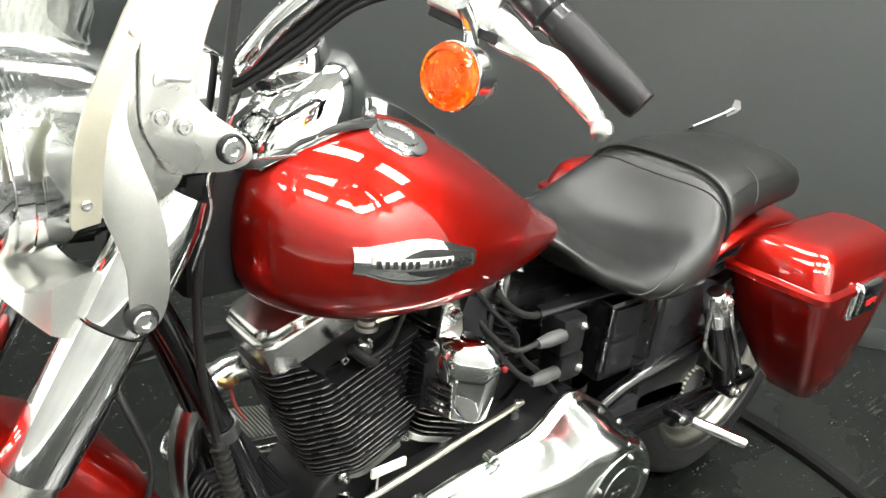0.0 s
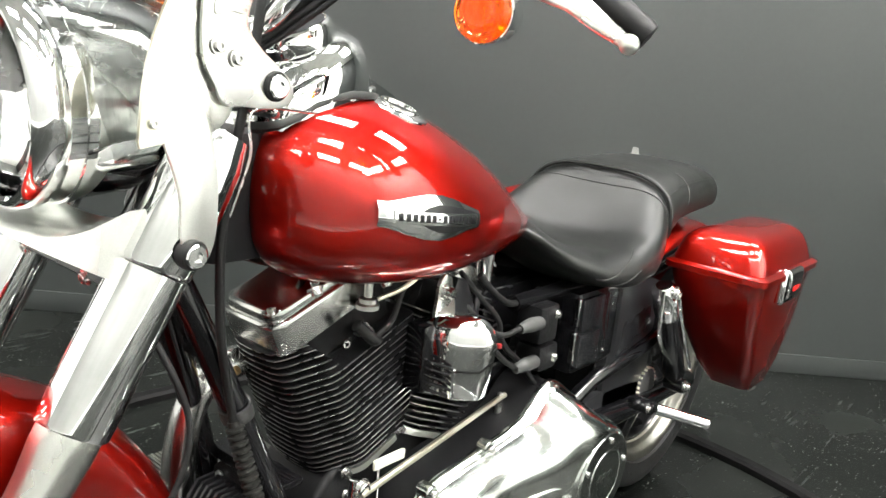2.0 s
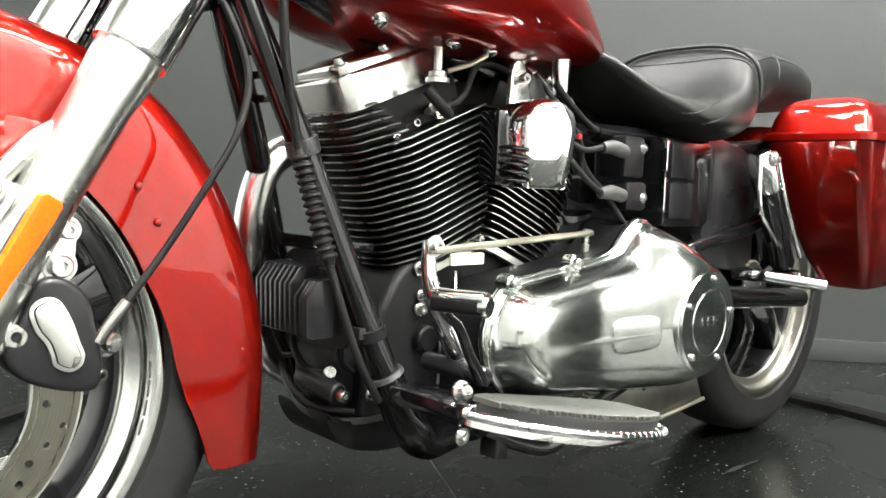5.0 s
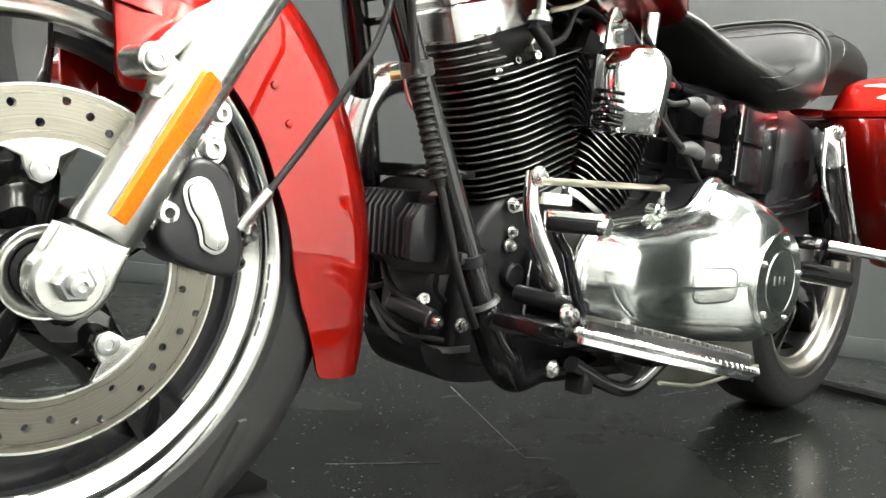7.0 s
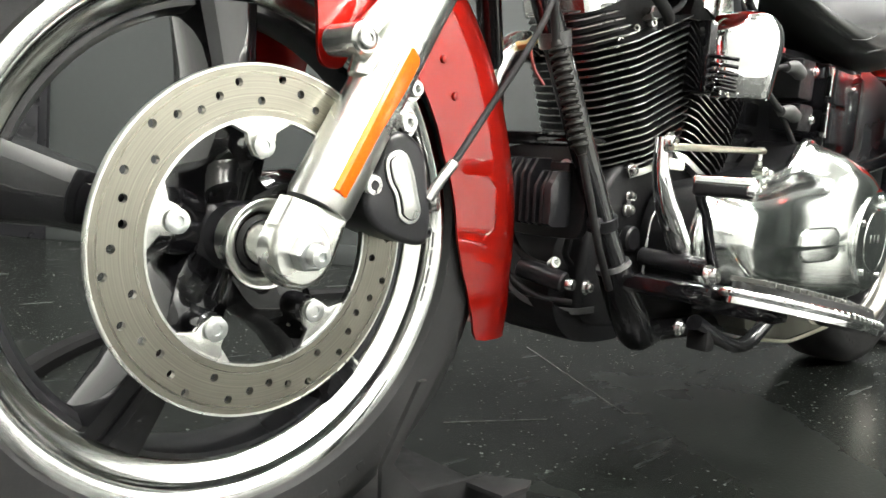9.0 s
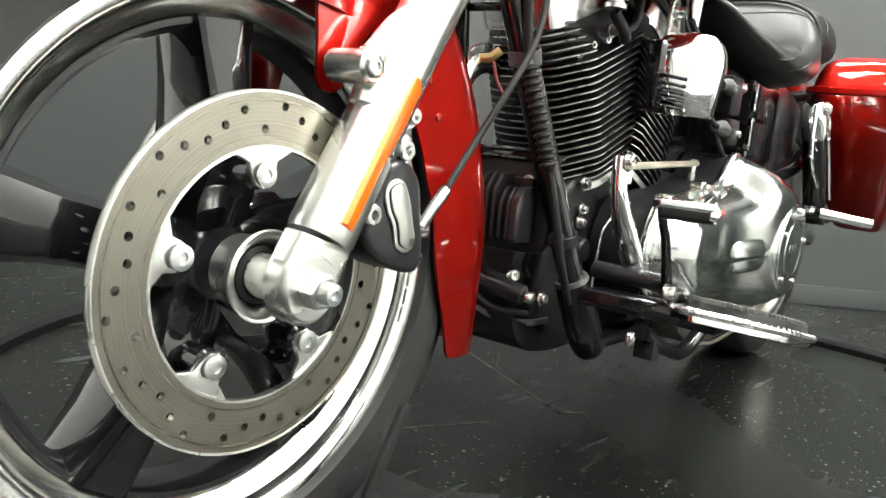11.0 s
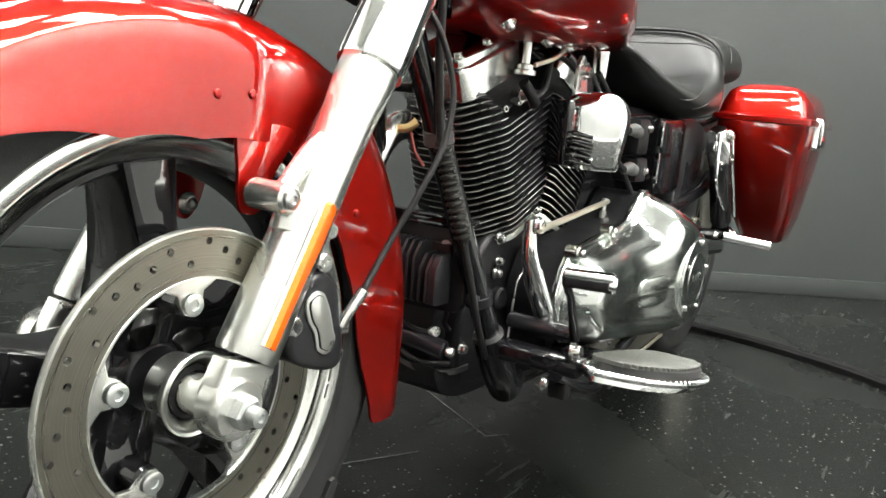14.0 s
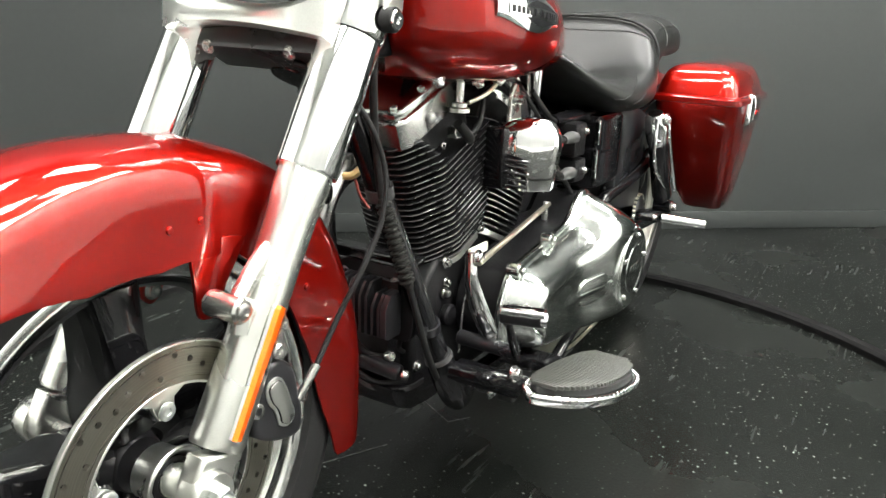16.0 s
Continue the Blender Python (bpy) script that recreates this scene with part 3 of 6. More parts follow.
lathe(bm, (0, -0.134, 0.312), (0, -1, 0), [(0, 0.0205), (0.0022, 0.0205), (0.003, 0.0195)], 32)
part("axle_washer", bm, PLATED, fw)
bm = bmesh.new()
lathe(bm, (0, -0.138, 0.312), (0, -1, 0), [(0, 0.0150), (0.011, 0.0150), (0.013, 0.0125)], 6)
lathe(bm, (0, -0.152, 0.312), (0, -1, 0), [(0, 0.009), (0.010, 0.0085), (0.011, 0.004), (0.008, 0.0035)], 20)
part("axle_nut", bm, PLATED, fw, "plated axle nut", smooth=25)
# valve stem and the balance weights on the rim
bm = bmesh.new()
for k in range(4):
    a = radians(-1 - 5.0 * k)
    c = AXLE + V(math.cos(a) * 0.226, -0.046, math.sin(a) * 0.226)
    box(bm, c, (0.004, 0.010, 0.017), 0.001, Matrix.Rotation(-a, 4, "Y"))
part("balance_weight", bm, DARKMETAL, fw, "grey stick-on balance weights")


# fork legs: satin slider below, chrome cover above
def fork_leg(side):
    y = -0.107 if side < 0 else 0.130
    def at(z, off=0.0, dy=0.0):
        return V(fork_x(z) - (0.008 if side > 0 else 0), y + dy, z) + PERP * off
    bm = bmesh.new()
    a, b = at(0.345), at(0.630)
    L = (b - a).length
    lathe(bm, a, b - a, [(0, 0.0275), (0.006, 0.0292), (L * 0.2, 0.0285), (L * 0.45, 0.0268), (L * 0.62, 0.0265), (L * 0.78, 0.0275), (L * 0.88, 0.0305), (L - 0.006, 0.0305), (L, 0.029)], 36)
    # forged lug for the axle, stepped in a little from the slider above it
    y_in = -0.102 if side < 0 else 0.142
    out = [(-0.0060, 0.3560), (0.0500, 0.3400), (0.0430, 0.3190), (0.0350, 0.2985), (0.0280, 0.2890), (0.0190, 0.2825), (0.0060, 0.2795), (-0.0060, 0.2815),
           (-0.0160, 0.2890), (-0.0225, 0.3000), (-0.0240, 0.3130), (-0.0200, 0.3300)]
    slab(bm, out, 0.022, on_left(0.0, y_in - 0.006, 0.0), 0.006, 3)
    lathe(bm, (0, y - 0.029 if side < 0 else y + 0.029, 0.312), (0, -side, 0), [(-0.002, 0.0250), (0.000, 0.0268), (0.010, 0.0280), (0.024, 0.0280)], 32)
    # arm that carries the fender
    rod(bm, V(0.060, y - 0.017, 0.489), V(0.060, y + 0.030 * -side, 0.489), 0.0145)
    tube(bm, [at(0.45, -0.018), at(0.473, -0.026), (0.070, y, 0.483), (0.060, y, 0.489)], 0.012, 12, 4, [1.3, 1.1, 1.0, 1.0])
    tube(bm, [at(0.54, -0.016), at(0.515, -0.028), (0.066, y, 0.492)], 0.010, 12, 4, [0.7, 1.0, 1.0])
    leg = part("fork_leg", bm, SATIN, bike, "satin aluminium fork slider")
    bm = bmesh.new()
    a, b = at(0.612), at(0.752)
    L = (b - a).length
    lathe(bm, a, b - a, [(0, 0.0305), (0.0, 0.0345), (0.003, 0.0355), (L - 0.002, 0.0355), (L, 0.0355)], 40)
    part("fork_cover", bm, CHROME, leg, "chrome upper fork cover")
    bm = bmesh.new()
    lathe(bm, at(0.7515), FORK, [(0, 0.0325), (0.0012, 0.0325)], 40)
    part("cover_seam", bm, RUBBER, leg)
    bolt(leg, (0.060, y + side * 0.017, 0.489), (0, side, 0), 0.0095, 0.004, "pinch_bolt", washer=False)
    if side < 0:
        # amber reflector on the outer rear flank, on a plated back plate
        outline = [(0, 0), (0.021, -0.0015), (0.024, 0.004), (0.024, 0.139), (0.020, 0.143), (0.004, 0.143), (0, 0.139)]
        turn = -math.degrees(math.atan(RAKE))
        base = V(0.0255, -0.1365, 0.364)
        bm = bmesh.new()
        slab(bm, [(x * 1.0 - 0.0012, v) for x, v in outline], 0.005, Matrix.Translation(base + V(0, 0.004, 0)) @ LEFT @ Matrix.Rotation(radians(turn), 4, "Z") @ Matrix.Rotation(radians(24), 4, "Y"), 0.001)
        part("reflector_plate", bm, SATIN, leg)
        bm = bmesh.new()
        slab(bm, [(x, v) for x, v in outline], 0.006, Matrix.Translation(base) @ LEFT @ Matrix.Rotation(radians(turn), 4, "Z") @ Matrix.Rotation(radians(24), 4, "Y"), 0.0015)
        part("reflector", bm, AMBER, leg, "long amber side reflector")
    return leg


left_leg = fork_leg(-1)
right_leg = fork_leg(1)


# brake caliper behind the left leg
def caliper():
    bm = bmesh.new()
    out = curve_outline([(0.085, 0.330), (0.072, 0.352), (0.086, 0.385), (0.098, 0.412), (0.118, 0.414), (0.138, 0.398), (0.146, 0.368), (0.152, 0.335), (0.146, 0.314), (0.118, 0.316)], 4)
    slab(bm, out, 0.060, on_left(0, -0.062, 0), 0.006, 3)
    body = part("brake_caliper", bm, SATINBLACK, bike, "black four-piston brake caliper")
    face = [(0.103, 0.399), (0.093, 0.394), (0.09, 0.385), (0.095, 0.37), (0.103, 0.359), (0.107, 0.348), (0.11, 0.339), (0.122, 0.333), (0.132, 0.337), (0.135, 0.347), (0.131, 0.358), (0.125, 0.376), (0.118, 0.39), (0.112, 0.397)]
    cx, cz = sum(q[0] for q in face) / len(face), sum(q[1] for q in face) / len(face)
    def drawn_in(dist):
        n = len(face)
        out = []
        for k in range(n):
            (xa, za), (xb, zb) = face[k - 1], face[(k + 1) % n]
            e = math.hypot(xb - xa, zb - za)
            x, z = face[k]
            nx, nz = -(zb - za) / e, (xb - xa) / e
            if (nx * (cx - x) + nz * (cz - z)) < 0 and k not in (4, 5):
                nx, nz = -nx, -nz
            out.append((x + nx * dist, z + nz * dist))
        return out
    for dist, y0, material, label in ((0.0, -0.1225, BRIGHT, "bright edged badge plate"), (0.0036, -0.1240, SATINBLACK, ""), (0.0044, -0.1250, SATIN, "pale grey badge centre")):
        bm = bmesh.new()
        slab(bm, curve_outline(drawn_in(dist), 4), 0.002, on_left(0, y0, 0), 0.0006)
        part("badge", bm, material, body, label)
    bm = bmesh.new()
    slab(bm, curve_outline([(0.098, 0.448), (0.112, 0.470), (0.130, 0.463), (0.131, 0.430), (0.124, 0.405), (0.100, 0.395), (0.080, 0.350), (0.066, 0.365), (0.084, 0.41)], 4), 0.014, on_left(0, -0.098, 0), 0.003)
    part("caliper_bracket", bm, SATIN, body)
    for x, z, r in ((0.123, 0.455, 0.008), (0.117, 0.424, 0.010), (0.081, 0.367, 0.010), ):
        bolt(body, (x, -0.112, z), (0, -1, 0), r, 0.010, "caliper_bolt")
    bolt(body, (0.158, -0.104, 0.352), (0.6, -1, 0.1), 0.0095, 0.014, "banjo_bolt")
    bolt(body, (0.150, -0.112, 0.326), (0.3, -1, -0.2), 0.006, 0.008, "bleed_screw", material=DARKMETAL)
    bm = bmesh.new()
    tube(bm, [(0.148, -0.120, 0.356), (0.156, -0.124, 0.372), (0.170, -0.128, 0.392)], 0.0055, 12, 5)
    part("hose_fitting", bm, ZINC, body, "plated hose end")
    return body


caliper()


# front fender


def arc_pt(r, deg, y=0.0):
    a = radians(deg)
    return V(math.cos(a) * r, y, 0.312 + math.sin(a) * r)


def fender_edge(deg):
    """How far the skirt comes down, as a radius, at each angle round the wheel (0 back, 90 up, 180 front)."""
    keys = [(-24, 0.308), (-20.3, 0.300), (-16, 0.284), (-8, 0.258), (0, 0.244), (22, 0.231), (52, 0.236), (64, 0.244), (72, 0.234), (90, 0.224), (110, 0.238), (130, 0.288), (150, 0.332)]
    return np.interp(deg, [k for k, _ in keys], [v for _, v in keys])


def fender_crown(deg):
    keys = [(-21, 0.384), (-8, 0.368), (20, 0.360), (50, 0.364), (70, 0.352), (90, 0.346), (110, 0.352), (130, 0.360), (166, 0.37)]
    return np.interp(deg, [k for k, _ in keys], [v for _, v in keys])


def front_fender():
    bm = bmesh.new()
    secs = []
    LIP = -1      # the upright strip above the hem
    PROFILE = ((-1.0, None), (-1.0, LIP), (-1.0, 0.060), (-0.995, 0.045), (-0.965, 0.033), (-0.90, 0.022), (-0.78, 0.013), (-0.5, 0.004), (0, 0.0))
    PROFILE += tuple((-u, d) for u, d in PROFILE[-2::-1])
    for k in range(75):
        prof = []
        for u, drop in PROFILE:
            # the tail is cut level, its lower corners rounded
            hem = drop is None or drop == LIP
            low = 0.300 if drop is None else 0.307 if hem else 0.382 - drop
            foot = -math.degrees(math.asin((0.312 - (0.205 if drop is None else 0.197 if hem else 0.194)) / low))
            deg = foot + (166 - foot) * k / 74
            top = fender_crown(deg)
            re = min(fender_edge(deg), top - 0.05)
            r = re if drop is None else re + 0.30 * max(top - 0.060 - re, 0.006) if hem else max(top - drop, re + 0.002)
            p = arc_pt(r, deg, 0)
            step = np.interp(p.x, [0.046, 0.058, 0.068, 0.080, 0.094], [0.0765, 0.0768, 0.0750, 0.0705, 0.0680])
            smooth_run = np.interp(p.x, [0.02, 0.16], [0.0765, 0.0680])
            side = min(1.0, max(0.0, (0.08 if hem else drop) - 0.02) / 0.03)
            p.y = u * (smooth_run + (step - smooth_run) * side)
            if hem or drop > 0.05:          # the flanks flare a little ahead of the fork
                run = min(1.0, max(0.0, (0.050 - p.x) / 0.16))
                p.y *= 1 + (0.078 if hem else 0.006) * run * run * (3 - 2 * run)
            prof.append(p)
        secs.append(prof)
    rows = [[bm.verts.new(p) for p in s] for s in secs]
    for a, b in zip(rows, rows[1:]):
        for k in range(len(a) - 1):
            bm.faces.new((a[k], a[k + 1], b[k + 1], b[k]))
    bmesh.ops.recalc_face_normals(bm, faces=bm.faces)
    bmesh.ops.solidify(bm, geom=bm.faces[:], thickness=0.003)
    fender = part("front_fender", bm, RED, bike, "candy red full front fender", smooth=50)
    # raised trim panel where the fork passes: a shallow moulded band over the fender
    for side in (-1, 1):
        for x, z in ((0.013, 0.575), (0.053, 0.577), (0.203, 0.494), (0.223, 0.459)):
            bm = bmesh.new()
            lathe(bm, (x, side * (0.0765 if x < 0.1 else 0.0680), z), (0, side, 0), [(-0.002, 0.0045), (0.001, 0.0045), (0.0025, 0.0035), (0.003, 0.0015)], 14)
            part("rivet", bm, RED, fender, "red painted screw head")
        # bracket down to the fork lug
        bm = bmesh.new()
        out = curve_outline([(0.046, 0.552), (0.080, 0.552), (0.118, 0.546), (0.112, 0.528), (0.092, 0.500), (0.078, 0.470), (0.060, 0.467), (0.051, 0.476), (0.048, 0.505)], 4)
        slab(bm, out, 0.004, on_left(0, side * 0.0675 + 0.002, 0), 0.0015)
        part("fender_bracket", bm, RED, fender, "red fender bracket")
    # tab inside the far flank with its bolt
    bm = bmesh.new()
    slab(bm, curve_outline([(0.070, 0.560), (0.150, 0.560), (0.142, 0.500), (0.130, 0.455), (0.112, 0.437), (0.095, 0.452), (0.086, 0.495)], 4), 0.004, on_left(0, 0.080, 0), 0.001)
    part("fender_bracket", bm, RED, fender, "red fender bracket")
    bolt(fender, (0.112, 0.076, 0.455), (0, -1, 0), 0.0085, 0.010, "bracket_bolt")
    return fender


front_fender()


# ---- fuel tank ----
TANK = [  # x, half width, bottom, widest height, top
    (0.402, 0.048, 0.768, 0.803, 0.846), (0.408, 0.078, 0.744, 0.800, 0.870), (0.420, 0.106, 0.726, 0.797, 0.886), (0.440, 0.136, 0.709, 0.793, 0.903), (0.472, 0.163, 0.696, 0.789, 0.917),
    (0.530, 0.187, 0.687, 0.784, 0.926), (0.597, 0.192, 0.683, 0.777, 0.924), (0.664, 0.185, 0.683, 0.769, 0.904), (0.731, 0.169, 0.687, 0.760, 0.874), (0.810, 0.141, 0.694, 0.748, 0.830),
    (0.877, 0.110, 0.698, 0.737, 0.782), (0.925, 0.084, 0.702, 0.729, 0.753), (0.956, 0.059, 0.708, 0.725, 0.738), (0.968, 0.031, 0.716, 0.725, 0.732)]
TP_TOP, TP_LOW = 0.95, 0.68


def fair(table, samples=160, passes=40):
    """The table's columns drawn as fair curves, with their ends kept."""
    s = np.linspace(0, len(table) - 1, samples)
    cols = [np.interp(s, range(len(table)), c) for c in zip(*table)]
    for _ in range(passes):
        for c in cols:
            c[1:-1] = 0.25 * c[:-2] + 0.5 * c[1:-1] + 0.25 * c[2:]
    return cols


TANK_COLS = fair(TANK)


def tank_at(x):
    return [float(np.interp(x, TANK_COLS[0], c)) for c in TANK_COLS[1:]]


def tank_y(x, z, out=0.0):
    w, lo, mid, hi = tank_at(x)
    tp = TP_TOP if z > mid else TP_LOW
    s = min(abs(z - mid) / ((hi - mid) if z > mid else (mid - lo)), 0.999)
    return -(w * math.sqrt(max(0.0, 1 - s ** (2 / tp))) ** tp) - out


def fuel_tank():
    """Two lobes over the frame's neck, running together into one tail."""
    bm = bmesh.new()
    secs = []
    for x in TANK_COLS[0][::2]:
        w, lo, mid, hi = tank_at(x)
        sec = []
        for k in range(72):
            a = 2 * math.pi * k / 72
            c, s = math.cos(a), math.sin(a)
            h, tp = (hi - mid, TP_TOP) if s > 0 else (mid - lo, TP_LOW)
            y = math.copysign(abs(c) ** tp, c) * w
            back = 0.010 * (1 + math.cos(math.pi * min(1.0, abs(y) / 0.060))) * (1 + math.cos(math.pi * min(1.0, (x - 0.402) / 0.10)))
            sec.append(V(x + back, y, mid + math.copysign(abs(s) ** tp, s) * h))
        secs.append(sec)
    loft(bm, secs)
    for _ in range(2):
        bmesh.ops.smooth_vert(bm, verts=bm.verts, factor=0.5, use_axis_x=True, use_axis_y=True, use_axis_z=True)
    return part("fuel_tank", bm, RED, bike, "candy red teardrop fuel tank", smooth=80)


tank = fuel_tank()
# tank badge: bright winged plate with a dark panel; the lettering is left as plain bars
def tank_plate(name, outline, lift, thick, material, label="", cols=14):
    """A plate that follows the tank's flank: outline in x and z, filled as strips between its upper and lower edge."""
    bm = bmesh.new()
    xs = np.linspace(outline[0][0], outline[-1][0], cols)
    up = np.interp(xs, [o[0] for o in outline], [o[2] for o in outline])
    lo = np.interp(xs, [o[0] for o in outline], [o[1] for o in outline])
    grid = []
    for x, a, b in zip(xs, lo, up):
        grid.append([bm.verts.new((x, tank_y(x, z, lift - (thick * 0.7 if k in (0, 4) else 0)), z)) for k, z in enumerate(np.linspace(a, b, 5))])
    for p, q in zip(grid, grid[1:]):
        for k in range(4):
            bm.faces.new((p[k], p[k + 1], q[k + 1], q[k]))
    bmesh.ops.recalc_face_normals(bm, faces=bm.faces)
    bmesh.ops.solidify(bm, geom=bm.faces[:], thickness=thick)
    return part(name, bm, material, emblem if name != "tank_badge" else tank, label, smooth=30)


def badge_line(x):
    return 0.798 - (x - 0.491) * 0.10


emblem = None
shape = [(0.487, 0.013, 0.016), (0.500, 0.014, 0.016), (0.523, 0.020, 0.022), (0.548, 0.025, 0.027), (0.573, 0.026, 0.028), (0.598, 0.021, 0.024), (0.628, 0.012, 0.016), (0.650, 0.010, 0.011)]
emblem = tank_plate("tank_badge", [(x, badge_line(x) - a, badge_line(x) + b) for x, a, b in shape], 0.005, 0.003, CHROME, "chrome winged tank badge")
inner_shape = [(0.533, 0.002, 0.002), (0.548, 0.011, 0.012), (0.568, 0.016, 0.017), (0.593, 0.015, 0.016), (0.620, 0.009, 0.012), (0.646, 0.007, 0.008)]
tank_plate("badge_panel", [(x, badge_line(x) - a, badge_line(x) + b) for x, a, b in inner_shape], 0.0062, 0.001, SATINBLACK, "black badge panel")
tank_plate("badge_band", [(x, badge_line(x) - 0.0075, badge_line(x) + 0.0075) for x in (0.504, 0.548, 0.588, 0.640)], 0.0072, 0.001, CHROME, "chrome badge band")
for k in range(14):
    x0 = 0.508 + k * 0.0092
    if k == 6:
        tank_plate("badge_bar", [(x0, badge_line(x0) - 0.001, badge_line(x0) + 0.001), (x0 + 0.004, badge_line(x0) - 0.001, badge_line(x0) + 0.001)], 0.0080, 0.0008, SATINBLACK, cols=3)
        continue
    tank_plate("badge_bar", [(x0, badge_line(x0) - 0.0045, badge_line(x0) + 0.0045), (x0 + 0.0055, badge_line(x0) - 0.0045, badge_line(x0) + 0.0045)], 0.0080, 0.0008, SATINBLACK, cols=3)


# dash console over the tank, its black gasket, the gauge cap and the filler
def console():
    """The chrome instrument hood on top of the tank, with its gauge and the bright spear behind it."""
    bm = bmesh.new()
    secs = []
    for x, w, z0, z1 in ((0.420, 0.050, 0.868, 0.885), (0.430, 0.072, 0.872, 0.915), (0.455, 0.082, 0.878, 0.948), (0.490, 0.084, 0.890, 0.972), (0.530, 0.078, 0.898, 0.990), (0.556, 0.070, 0.900, 0.994), (0.566, 0.064, 0.900, 0.990), (0.571, 0.056, 0.902, 0.980), (0.572, 0.030, 0.910, 0.960)):
        sec = []
        for k in range(28):
            a = math.pi * 2 * k / 28
            c, s = math.cos(a), math.sin(a)
            sec.append(V(x, w * math.copysign(abs(c) ** 0.65, c), (z0 + (z1 - z0) * abs(s) ** 0.6) if s > 0 else z0 - 0.012 * abs(s)))
        secs.append(sec)
    loft(bm, secs)
    top = part("dash_console", bm, CHROME, bike, "chrome instrument hood on the tank", smooth=50)
    bm = bmesh.new()
    secs = []
    for x, w, z0, z1 in ((0.568, 0.026, 0.900, 0.944), (0.61, 0.027, 0.898, 0.940), (0.66, 0.023, 0.884, 0.920), (0.71, 0.016, 0.862, 0.893), (0.76, 0.009, 0.838, 0.862), (0.800, 0.002, 0.818, 0.838)):
        secs.append([V(x, -w, z0), V(x, -w * 0.8, z1 - 0.004), V(x, -w * 0.4, z1), V(x, w * 0.4, z1), V(x, w * 0.8, z1 - 0.004), V(x, w, z0)])
    loft(bm, secs)
    part("tank_spear", bm, CHROME, top, "pointed chrome strip", smooth=30)
    bm = bmesh.new()
    secs = []
    for x, y, z in ((0.412, -0.040, 0.880), (0.414, -0.066, 0.884), (0.424, -0.079, 0.888), (0.448, -0.081, 0.896), (0.469, -0.081, 0.909), (0.499, -0.081, 0.918), (0.530, -0.080, 0.922), (0.560, -0.076, 0.921), (0.585, -0.062, 0.918)):
        secs.append([V(x - 0.001, y - 0.002, z - 0.005), V(x - 0.001, y - 0.002, z + 0.000), V(x + 0.000, y + 0.001, z + 0.003), V(x + 0.003, y + 0.007, z + 0.002), V(x + 0.004, y + 0.010, z - 0.010)])
    loft(bm, secs)
    part("console_gasket", bm, RUBBERGREY2, top, "grey rubber edge of the hood", smooth=50)
    bm = bmesh.new()
    lathe(bm, (0.500, 0, 0.965), (-0.45, 0, 1), [(0, 0.050), (0.020, 0.054), (0.028, 0.051), (0.030, 0.047), (0.026, 0.045)], 40)
    part("gauge_ring", bm, CHROME, top, "chrome speedometer ring")
    bm = bmesh.new()
    lathe(bm, (0.4885, 0, 0.9905), (-0.45, 0, 1), [(0, 0.044), (0.002, 0.044)], 32)
    part("gauge_face", bm, SATINBLACK, top)
    return top


RUBBERGREY2 = mat("dull_rubber", (0.022, 0.023, 0.022), 0.45, stain=0.1, spec=0.3)
console()
bm = bmesh.new()
capd = V(0.14, -0.32, 1).normalized()
c0 = V(0.597, -0.082, 0.896)
lathe(bm, c0, capd, [(-0.012, 0.034), (0.000, 0.038), (0.005, 0.040), (0.009, 0.039), (0.012, 0.035), (0.0135, 0.029), (0.014, 0.0)], 36, False)
part("gauge_cap", bm, CHROME, tank, "round chrome fuel gauge cap")
bm = bmesh.new()
lathe(bm, (0.578, -0.036, 0.918), (-0.1, -0.1, 1), [(0, 0.020), (0.010, 0.020), (0.012, 0.014), (0.022, 0.0135), (0.026, 0.011), (0.027, 0.0)], 24, False)
part("ignition_knob", bm, CHROME, tank, "small chrome ignition knob")
bm = bmesh.new()
annulus(bm, c0 + capd * 0.012, capd, [(0, 0.0275), (0.004, 0.0265), (0.004, 0.022), (0, 0.021)], 36)
part("cap_ring", bm, POLISHED, tank)

# ---- seat ----
SEAT = [  # x, half width, bottom, top of the rim, dish (minus: crowned)
    (0.872, 0.030, 0.735, 0.752, 0), (0.890, 0.066, 0.716, 0.748, -0.022), (0.93, 0.108, 0.694, 0.724, -0.034), (0.96, 0.130, 0.668, 0.706, -0.030), (0.99, 0.150, 0.646, 0.690, -0.022), (1.06, 0.182, 0.612, 0.676, 0.008),
    (1.13, 0.195, 0.598, 0.692, 0.036), (1.20, 0.194, 0.600, 0.724, 0.052), (1.245, 0.181, 0.614, 0.762, 0.040), (1.28, 0.164, 0.634, 0.787, 0.012), (1.30, 0.150, 0.645, 0.788, 0)]
PILLION = [(1.285, 0.150, 0.640, 0.778, 0), (1.30, 0.160, 0.645, 0.794, 0), (1.36, 0.156, 0.685, 0.802, 0), (1.44, 0.150, 0.695, 0.806, 0), (1.52, 0.142, 0.698, 0.806, 0), (1.58, 0.132, 0.698, 0.799, 0), (1.615, 0.118, 0.700, 0.784, 0), (1.632, 0.09, 0.712, 0.762, 0)]
PAD = 0.68


